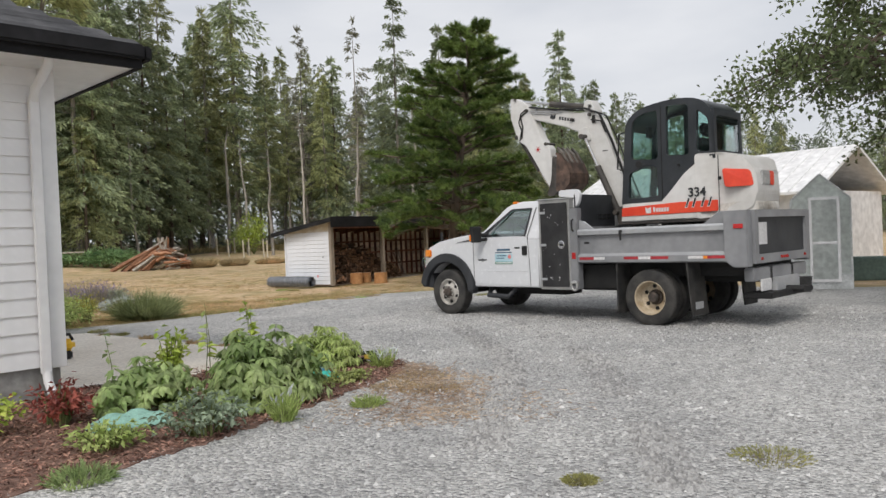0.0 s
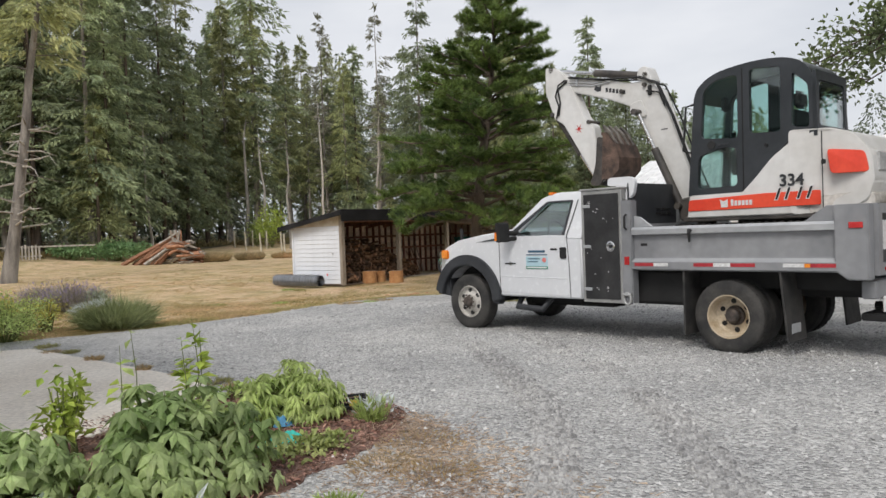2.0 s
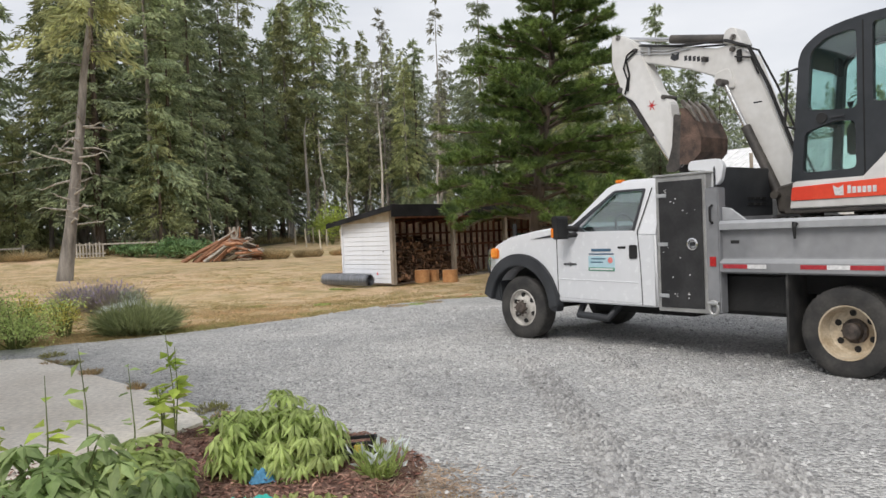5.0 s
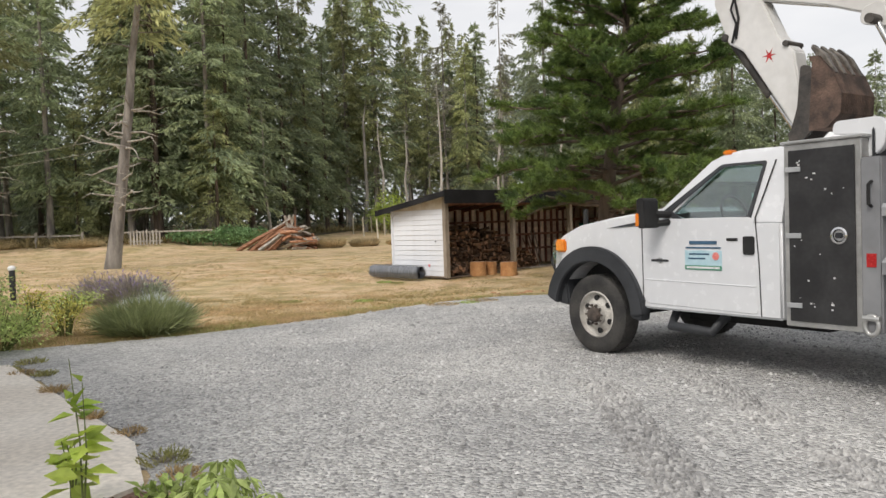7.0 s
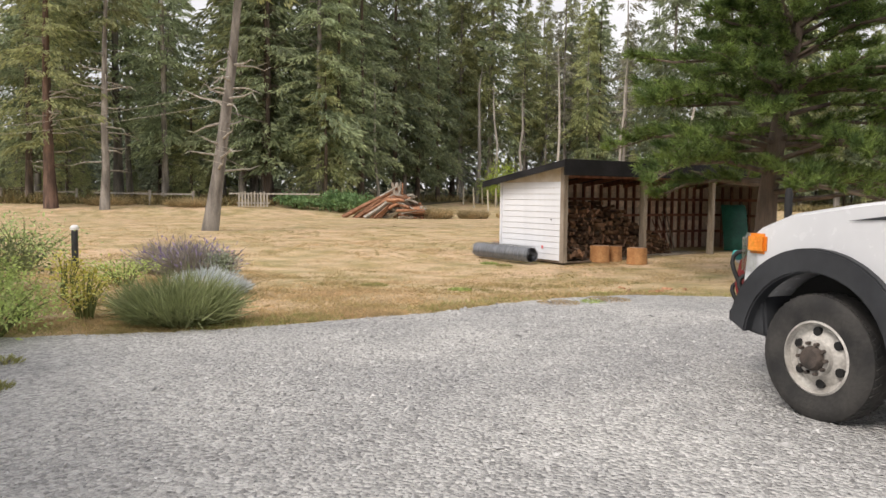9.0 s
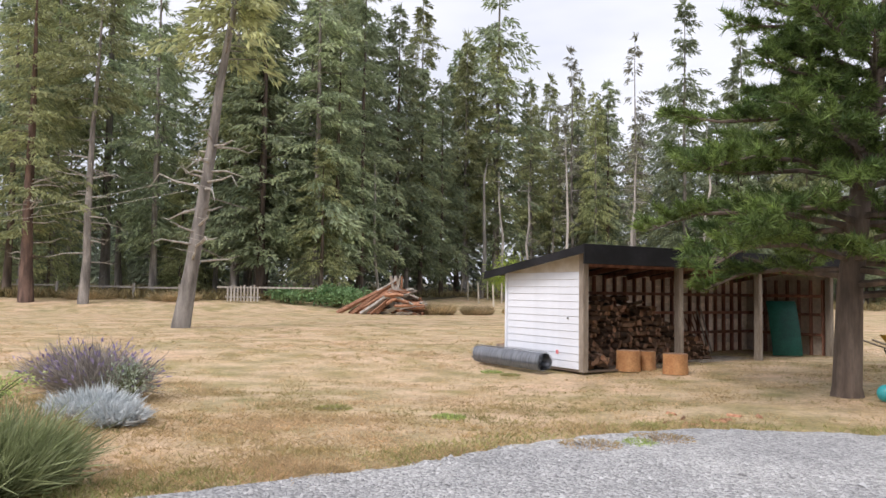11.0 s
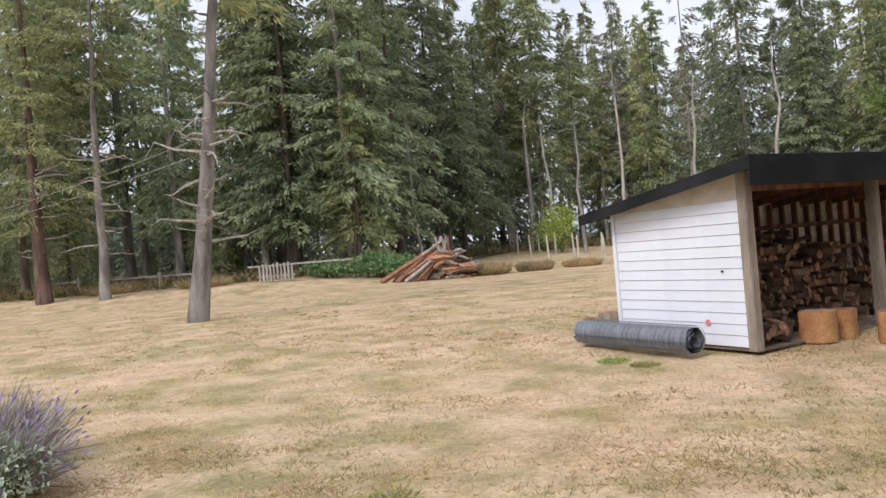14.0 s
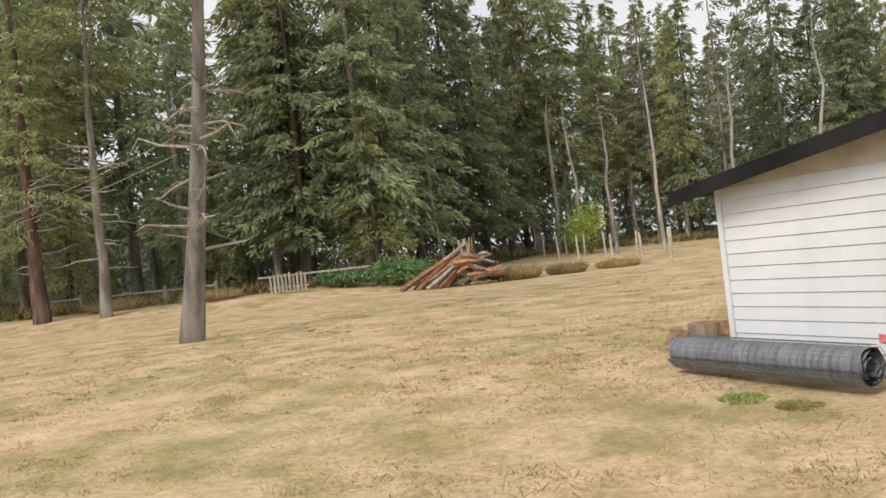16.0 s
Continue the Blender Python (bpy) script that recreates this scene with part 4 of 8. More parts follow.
def chopping_block(x, y, r, h, label, turn=0, side=ROUND_CUT):
    t = thing("chopping_block", pose(x, y, -0.05, 0, 0, turn), label, "log round", "cut log rounds by the shed")
    rng = random.Random(int(h * 1000))
    bm = bmesh.new()
    n = 20
    wob = [r * rng.uniform(0.93, 1.06) for _ in range(n)]
    rings = []
    for z, k in ((0, 1.04), (h * 0.5, 0.99), (h - 0.015, 1.0), (h, 0.97)):
        rings.append([bm.verts.new((wob[i] * k * math.cos(6.283 * i / n), wob[i] * k * math.sin(6.283 * i / n), z)) for i in range(n)])
    for a, b in zip(rings, rings[1:]):
        for i in range(n):
            bm.faces.new((a[i], a[(i + 1) % n], b[(i + 1) % n], b[i]))
    part("bark", bm, side, t, smooth=50)
    bm = bmesh.new()
    bm.faces.new([bm.verts.new((wob[i] * 0.97 * math.cos(6.283 * i / n), wob[i] * 0.97 * math.sin(6.283 * i / n), h + 0.002)) for i in range(n)])
    part("cut_face", bm, LOG_CUT, t)
    return t


build_shed()
build_firewood()
chopping_block(-3.17, 26.95, 0.22, 0.38, "orange-brown sawn log round in front of the firewood")
chopping_block(-2.86, 27.25, 0.16, 0.36, "greyish sawn log round in front of the firewood")
chopping_block(-2.3, 26.75, 0.22, 0.37, "orange-brown sawn log round by the shed post")
chopping_block(0.72, 23.62, 0.15, 0.42, "sawn log round beside the pine")
chopping_block(1.02, 23.8, 0.14, 0.4, "second sawn log round beside the pine", 40)


def build_wire_roll():
    """A roll of wire mesh: a spiral of sheet with crossing wires."""
    roll = thing("wire_mesh_roll", pose(-5.42, 26.72, -0.06, 0, 0, 142), "grey roll of wire mesh fencing lying on the grass", "wire roll")
    W = mat("galvanised_mesh", (0.16, 0.175, 0.2), (0.28, 0.3, 0.335), 4, 0.6, metal=0.2, bump=0.5, fine=10, stretch=(6, 1, 1))
    bm = bmesh.new()
    n, turns, L = 90, 4.0, 2.15
    rows = []
    for i in range(n):
        a = 6.283 * turns * i / n
        r = 0.07 + 0.115 * i / n + 0.003 * math.sin(i * 1.7)
        rows.append([bm.verts.new((x + 0.012 * math.sin(i), r * math.cos(a), 0.19 + r * math.sin(a) * 0.94)) for x in (-L / 2, -L / 4, 0, L / 4, L / 2)])
    for a, b in zip(rows, rows[1:]):
        for j in range(4):
            bm.faces.new((a[j], a[j + 1], b[j + 1], b[j]))
    part("mesh_sheet", bm, W, roll, smooth=50)
    bm = bmesh.new()
    for i in range(30):
        x = -L / 2 + L * i / 29
        tube(bm, [(x, 0.188 * math.cos(6.283 * k / 20), 0.19 + 0.177 * math.sin(6.283 * k / 20)) for k in range(21)], 0.0025, 3, False)
    for k in range(22):
        a = 6.283 * k / 22
        tube(bm, [(-L / 2, 0.188 * math.cos(a), 0.19 + 0.177 * math.sin(a)), (L / 2, 0.188 * math.cos(a), 0.19 + 0.177 * math.sin(a))], 0.003, 3, False)
    tagged(part("wire_lattice", bm, mat("wire", (0.2, 0.215, 0.24), (0.32, 0.34, 0.37), 6, 0.5, metal=0.3), roll), kind="stuff")


build_wire_roll()


# ---- house, greenhouse and what stands behind ----
def build_house():
    """Local x along the wall that recedes from the drive, y along the one that comes forward; the corner is the origin."""
    ax = math.degrees(math.atan2(0.70, -0.72))
    house = thing("house", pose(-3.79, 7.74, 0, 0, 0, ax), "white lap-sided house with a dark shingle hip roof", "house")
    H, LX, LY = 3.2, 9.0, 8.0
    FOUND = mat("grey_foundation", (0.2, 0.2, 0.19), (0.32, 0.32, 0.31), 2, 0.9, bump=0.3)
    part("foundation", box(bmesh.new(), 0.02, LX - 0.02, 0.02, LY - 0.02, -0.1, 0.36), FOUND, house)
    wall = part("wall", box(bmesh.new(), 0.0, LX, 0.0, LY, 0.36, H), WHITE_PAINT, house)
    for face in ("x", "y"):
        L = LX if face == "x" else LY
        bm = bmesh.new()
        c = [(0.0, -0.022, 0), (0.0, -0.004, 0.172), (0.0, 0, 0.172), (0.0, 0, 0)]
        a = [bm.verts.new((0.12, p[1], p[2])) for p in c]
        b = [bm.verts.new((L - 0.12, p[1], p[2])) for p in c]
        for i in range(4):
            bm.faces.new((a[i - 1], a[i], b[i], b[i - 1]))
        bm.faces.new(a)
        bm.faces.new(b)
        if face == "y":
            bmesh.ops.transform(bm, matrix=Matrix(((0, 1, 0, 0), (1, 0, 0, 0), (0, 0, 1, 0), (0, 0, 0, 1))), verts=bm.verts)
        first = part("siding_board", bm, WHITE_PAINT, wall)
        first.matrix_basis = pose(0, 0, 0.34)
        for i in range(1, 17):
            share("siding_board", first, wall, pose(0, 0, 0.34 + i * 0.168))
    part("corner_board", box(bmesh.new(), -0.03, 0.0, -0.03, 0.11, 0.32, H, 0.004, 1), WHITE_PAINT, house)
    part("corner_board", box(bmesh.new(), 0.0, 0.11, -0.03, 0.0, 0.32, H, 0.004, 1), WHITE_PAINT, house)
    part("soffit", box(bmesh.new(), -0.6, LX + 0.6, -0.6, LY + 0.6, H, H + 0.03), WHITE_PAINT, house)
    for x0, x1, y0, y1 in ((-0.64, -0.6, -0.64, LY + 0.64), (-0.6, LX + 0.64, -0.64, -0.6)):
        part("fascia", box(bmesh.new(), x0, x1, y0, y1, H - 0.02, H + 0.2, 0.004, 1), BLACK_METAL, house)
        part("gutter", box(bmesh.new(), x0 - 0.09, x1 - 0.045 if x1 < 0 else x1, y0 - (0.09 if x1 > 0 else 0.0), y1 - (0.045 if x1 > 0 else 0), H + 0.06, H + 0.2, 0.02), BLACK_METAL, house)
    bm = bmesh.new()
    e, z0, z1, k = 0.66, H + 0.18, H + 2.6, 4.3
    p = [bm.verts.new(v) for v in ((-e, -e, z0), (LX + e, -e, z0), (LX + e, LY + e, z0), (-e, LY + e, z0), (k - 0.3, LY / 2, z1), (LX - k + 0.3, LY / 2, z1))]
    for f in ((0, 1, 5, 4), (1, 2, 5), (2, 3, 4, 5), (3, 0, 4), (0, 3, 2, 1)):
        bm.faces.new([p[i] for i in f])
    roof = part("roof", bm, SHINGLE, house, "charcoal asphalt shingles")
    # shingle courses on the slope above the visible eave
    q = Vector((k - 0.3 + e, 0, z1 - z0)).normalized()
    run = math.hypot(k - 0.3 + e, z1 - z0)
    for i in range(22):
        s = i / 22 * run
        w = (LY / 2 + e) * (1 - s / run)
        a = Vector((-e, LY / 2, z0)) + q * s
        bm = bmesh.new()
        box(bm, 0, 0.26, -w, w, -0.004, 0.012)
        part("shingle_course", bm, SHINGLE, roof).matrix_basis = Matrix.Translation(a) @ Matrix(((q.x, 0, -q.z, 0), (0, 1, 0, 0), (q.z, 0, q.x, 0), (0, 0, 0, 1)))
    bm = bmesh.new()
    box(bm, -0.10, -0.035, 0.13, 0.22, 0.28, H - 0.3, 0.008)
    tube(bm, [(-0.07, 0.17, H - 0.32), (-0.12, 0.17, H - 0.22), (-0.5, 0.17, H - 0.06), (-0.58, 0.17, H + 0.08)], 0.045, 8)
    tube(bm, [(-0.07, 0.17, 0.3), (-0.09, 0.17, 0.2), (-0.2, 0.17, 0.1)], 0.045, 8)
    part("downspout", bm, WHITE_PAINT, house, "white downspout", 50)


def build_greenhouse():
    """A small gabled glasshouse with a white door."""
    POLY = leafy("milky_polycarbonate", (0.62, 0.66, 0.64), (0.78, 0.82, 0.8), 0.45, 1.2, each=0.1, island=0.0)
    ALU = mat("greenhouse_frame", (0.5, 0.52, 0.52), (0.66, 0.68, 0.68), 3, 0.5, metal=0.2)
    g = thing("greenhouse", pose(7.35, 16.6, 0, 0, 0, -24), "small gabled greenhouse with milky panels and a white door", "greenhouse")
    W, D, He, Hr = 1.12, 2.0, 1.9, 2.42
    part("base", box(bmesh.new(), -0.02, W + 0.02, -0.02, D, 0.0, 0.3, 0.01), ALU, g)
    pts = [(0, 0.3), (W, 0.3), (W, He), (W * 0.5, Hr), (0, He)]
    for y in (0.0, D):
        bm = bmesh.new()
        prism(bm, pts, y - 0.004, y + 0.004)
        part("end_panel", bm, POLY, g)
        bm = bmesh.new()
        for a, b in zip(pts, pts[1:] + pts[:1]):
            tube(bm, [(a[0], y - 0.01, a[1]), (b[0], y - 0.01, b[1])], 0.025, 4)
        part("end_frame", bm, ALU, g)
    for a, b in ((pts[1], pts[2]), (pts[2], pts[3]), (pts[3], pts[4]), (pts[4], pts[0])):
        for i in range(4):
            y0, y1 = D * i / 4 + 0.01, D * (i + 1) / 4 - 0.01
            bm = bmesh.new()
            v = [bm.verts.new(c) for c in ((a[0], y0, a[1]), (b[0], y0, b[1]), (b[0], y1, b[1]), (a[0], y1, a[1]))]
            bm.faces.new(v)
            bmesh.ops.solidify(bm, geom=bm.faces[:], thickness=0.008)
            part("panel", bm, POLY, g)
        for i in range(1, 4):
            part("glazing_bar", tube(bmesh.new(), [(a[0], D * i / 4, a[1]), (b[0], D * i / 4, b[1])], 0.018, 4), ALU, g)
    door = part("door", box(bmesh.new(), 0.36, 0.88, -0.05, -0.02, 0.18, 1.9, 0.004), POLY, g, "milky door panel in a white frame")
    bm = bmesh.new()
    for x in (0.33, 0.86):
        box(bm, x, x + 0.06, -0.07, -0.015, 0.16, 1.94)
    for z in (0.16, 0.95, 1.88):
        box(bm, 0.39, 0.86, -0.065, -0.02, z, z + 0.06)
    part("door_frame", bm, WHITE_PAINT, door)
    pot = thing("bucket", pose(7.25, 15.95, 0.0), "dark plastic bucket beside the greenhouse", "bucket")
    bm = bmesh.new()
    lathe(bm, [(0.0, 0), (0.15, 0), (0.18, 0.32), (0.19, 0.32), (0.17, 0.3), (0.14, 0.03), (0, 0.03)], pose(0, 0, 0, 90), 18)
    part("shell", bm, mat("dark_plastic", (0.03, 0.03, 0.03), (0.07, 0.07, 0.07), 3, 0.5), pot, smooth=40)
    tub = thing("plastic_tub", pose(6.75, 16.0, 0.0), "low white plastic tub on the ground", "tub")
    bm = bmesh.new()
    lathe(bm, [(0.0, 0), (0.2, 0), (0.24, 0.16), (0.25, 0.16), (0.22, 0.14), (0.18, 0.02), (0, 0.02)], pose(0, 0, 0, 90), 18)
    part("shell", bm, WHITE_PAINT, tub, smooth=40)


def build_white_barn():
    WHITE = mat("white_roof_metal", (0.7, 0.7, 0.7), (0.8, 0.8, 0.8), 0.6, 0.5, bump=0.05)
    a = math.degrees(math.atan2(21.3 - 26.9, 9.9 - 5.0))
    b = thing("white_outbuilding", pose(4.6, 27.35, 0, 0, 0, a), "long low white outbuilding with a pale metal roof", "outbuilding")
    L = 8.2
    part("wall", box(bmesh.new(), 0, L, 0.0, 5.0, 0, 2.3), WHITE, b)
    roof = part("roof", prism_yz(bmesh.new(), [(-0.35, 2.2), (2.5, 3.55), (5.35, 2.2), (5.35, 2.28), (2.5, 3.64), (-0.35, 2.28)], -0.3, L + 0.3), WHITE, b)
    rib = part("roof_rib", box(bmesh.new(), -0.02, 0.02, 0.0, 3.1, 0, 0.03), WHITE, roof)
    rib.matrix_basis = Matrix.Translation((-0.2, -0.33, 2.29)) @ pose(0, 0, 0, 25.35)
    for i in range(1, 20):
        share("roof_rib", rib, roof, Matrix.Translation((-0.2 + i * 0.44, -0.33, 2.29)) @ pose(0, 0, 0, 25.35))
    pole = thing("vent_pipe", pose(6.3, 26.6, 0), "slim grey pipe standing by the outbuilding", "pipe")
    part("pipe", tube(bmesh.new(), [(0, 0, 0), (0, 0, 3.3)], 0.05, 10), OLD_WOOD, pole)


def build_cabin():
    """The neighbouring house with its red stairs, far behind the greenhouse."""
    RED = mat("red_brown_stain", (0.16, 0.06, 0.04), (0.28, 0.12, 0.085), 2, 0.8, bump=0.2, each=0.15)
    GREYW = mat("grey_siding", (0.2, 0.19, 0.19), (0.3, 0.29, 0.28), 1.5, 0.8, bump=0.1)
    c = thing("neighbour_house", pose(18.5, 27.5, 0, 0, 0, -28), "grey-roofed house with a porch and red-brown wooden stairs", "house")
    part("wall", box(bmesh.new(), 0, 10, 1.6, 8, 0, 3.6), RED, c)
    part("roof", prism_yz(bmesh.new(), [(-0.4, 3.2), (4.5, 5.0), (8.6, 3.5), (8.6, 3.65), (4.5, 5.2), (-0.4, 3.38)], -0.6, 10.6), GREYW, c, "pale grey roof")
    part("porch_deck", box(bmesh.new(), 0, 10, 0, 1.6, 1.15, 1.3), RED, c)
    for x in (0.1, 3.2, 6.4, 9.7):
        part("porch_post", box(bmesh.new(), x, x + 0.16, 0.04, 0.2, 0, 3.3, 0.01), WHITE_PAINT, c)
    for x0, x1 in ((0.9, 2.0), (4.1, 5.2)):
        w = part("window", box(bmesh.new(), x0, x1, 1.56, 1.6, 1.9, 3.0, 0.01), WHITE_PAINT, c)
        part("pane", box(bmesh.new(), x0 + 0.08, x1 - 0.08, 1.545, 1.56, 1.98, 2.92), mat("dark_window", (0.02, 0.02, 0.025), (0.05, 0.05, 0.055), 1, 0.1, bump=0), w)
    for i in range(7):
        part("stair_tread", box(bmesh.new(), -0.35 - i * 0.27, -0.05 - i * 0.27, 0.1, 1.4, 1.12 - i * 0.17, 1.17 - i * 0.17), RED, c)
    for y in (0.1, 1.4):
        bm = bmesh.new()
        tube(bm, [(0, y, 2.2), (-2.1, y, 0.95)], 0.05, 4)
        tube(bm, [(0, y, 1.25), (-2.1, y, 0.02)], 0.09, 4)
        part("stair_rail", bm, RED, c)
        for i in range(8):
            part("baluster", tube(bmesh.new(), [(-0.1 - i * 0.27, y, 1.2 - i * 0.16), (-0.1 - i * 0.27, y, 2.12 - i * 0.16)], 0.03, 4), RED, c)
    rack = thing("long_bench", pose(12.2, 20.0, 0, 0, 0, -28), "long low slatted bench on thin dark legs", "bench")
    part("top", box(bmesh.new(), 0, 5.5, 0, 0.8, 0.86, 0.9), mat("pale_slats", (0.5, 0.48, 0.44), (0.66, 0.64, 0.6), 2, 0.8), rack)
    for i in range(12):
        part("leg", box(bmesh.new(), i * 0.48, i * 0.48 + 0.04, 0.02, 0.06, 0, 0.86), BLACK_METAL, rack)
    part("rail", box(bmesh.new(), 0, 5.5, -0.02, 0.02, 0.62, 0.66), BLACK_METAL, rack)
    for i, (x, y, s, col) in enumerate(((9.9, 18.6, 0.55, (0.14, 0.2, 0.18)), (11.2, 18.2, 0.5, (0.36, 0.26, 0.19)))):
        b = thing("crate", pose(x, y, 0, 0, 0, -20), "weathered crate on the ground by the greenhouse", "crate")
        part("body", box(bmesh.new(), -s, s, -s * 0.6, s * 0.6, 0, s, 0.03), mat("crate_paint", tuple(v * 0.8 for v in col), col, 2, 0.9, bump=0.3), b)


build_house()
build_greenhouse()
build_white_barn()
build_cabin()


# ---- truck ----
CAR_WHITE = mat("white_car_paint", (0.66, 0.675, 0.7), (0.71, 0.725, 0.745), 1.5, 0.25, bump=0.0, coat=0.5, grain=0.02)
GREY_STEEL = mat("grey_painted_steel", (0.20, 0.205, 0.215), (0.29, 0.295, 0.305), 1.4, 0.45, bump=0.03, grain=0.08)
LIGHT_STEEL = mat("light_grey_steel", (0.36, 0.37, 0.385), (0.46, 0.47, 0.48), 1.6, 0.4, metal=0.2, bump=0.03, grain=0.08)
ALU = mat("brushed_aluminium", (0.42, 0.42, 0.41), (0.55, 0.55, 0.54), 4, 0.4, metal=0.7, bump=0.05, grain=0.08)
TRIM = mat("dark_grey_plastic", (0.022, 0.024, 0.028), (0.042, 0.045, 0.05), 3, 0.55, bump=0.08, grain=0.1)
BLACK = mat("black_underbody", (0.006, 0.006, 0.006), (0.016, 0.016, 0.016), 3, 0.7, bump=0.2)
RUBBER = mat("tyre_rubber", (0.022, 0.022, 0.022), (0.055, 0.052, 0.048), 5, 0.8, bump=0.25)
RIM = mat("dirty_wheel_white", (0.38, 0.36, 0.33), (0.6, 0.58, 0.54), 7, 0.55, bump=0.1)
RIM_TAN = mat("rusty_cream_wheel", (0.40, 0.31, 0.2), (0.58, 0.5, 0.38), 5, 0.6, bump=0.15)
HUB = mat("rusty_hub", (0.03, 0.025, 0.022), (0.1, 0.078, 0.065), 12, 0.7, bump=0.3)
CHROME = mat("chrome", (0.55, 0.55, 0.55), (0.66, 0.66, 0.66), 4, 0.15, metal=1.0, bump=0.0, grain=0.02)
AMBER = mat("amber_lens", (0.75, 0.2, 0.02), (0.85, 0.3, 0.04), 8, 0.25, bump=0.0)
RED_LENS = mat("red_lens", (0.38, 0.015, 0.015), (0.5, 0.03, 0.03), 8, 0.25, bump=0.0)
RED_TAPE = mat("red_reflector_tape", (0.33, 0.02, 0.03), (0.45, 0.04, 0.05), 6, 0.4, bump=0.0)
WHITE_TAPE = mat("white_reflector_tape", (0.6, 0.6, 0.6), (0.7, 0.7, 0.7), 6, 0.4, bump=0.0)
CAR_GLASS = glass("car_glass", (0.82, 0.91, 0.9), 0.02, 0.05)
CAB_GLASS = glass("green_cab_glass", (0.83, 0.945, 0.925), 0.02, 0.05)
SEAT = mat("grey_seat_cloth", (0.06, 0.06, 0.065), (0.12, 0.12, 0.125), 6, 0.9, bump=0.2)
BLACK_BOARD = mat("black_coated_board", (0.016, 0.016, 0.017), (0.034, 0.034, 0.035), 4, 0.5, bump=0.06)


def holed(bm, outer, holes, y0, y1, pinch=None):
    """A plate in x and z with openings through it."""
    made = []
    for y in (y0, y1):
        edges = []
        for loop in [outer] + holes:
            vs = [bm.verts.new((x, y, z)) for x, z in loop]
            edges += [bm.edges.new((vs[i - 1], vs[i])) for i in range(len(vs))]
            made.append(vs)
        bmesh.ops.triangle_fill(bm, use_beauty=True, edges=edges)
    k = len(holes) + 1
    for a, b in zip(made[:k], made[k:]):
        for i in range(len(a)):
            bm.faces.new((a[i - 1], a[i], b[i], b[i - 1]))
    if pinch:
        for loop in made:
            for v in loop:
                v.co = pinch(*v.co)
    return bm


def rounded(pts, r, n=4):
    """An outline with its corners rounded."""
    out = []
    for i in range(len(pts)):
        p, a, b = Vector(pts[i]), Vector(pts[i - 1]), Vector(pts[(i + 1) % len(pts)])
        u, v = (a - p), (b - p)
        d = min(r, u.length * 0.45, v.length * 0.45)
        s, e = p + u.normalized() * d, p + v.normalized() * d
        for k in range(n + 1):
            t = k / n
            q = s * (1 - t) ** 2 + p * 2 * t * (1 - t) + e * t * t
            out.append((q.x, q.y))
    return out


def word(name, text, size, material, parent, m, thick=0.002):
    """Letters in the built-in font as a mesh."""
    cu = bpy.data.curves.new(name, 'FONT')
    cu.body, cu.size, cu.extrude, cu.align_x, cu.align_y = text, size, thick, 'CENTER', 'CENTER'
    cu.offset = size * 0.025
    tmp = bpy.data.objects.new(name, cu)
    me = bpy.data.meshes.new_from_object(tmp)
    bpy.data.objects.remove(tmp)
    me.materials.append(material)
    ob = new(name, me)
    ob.parent = parent
    ob.matrix_basis = m
    return ob


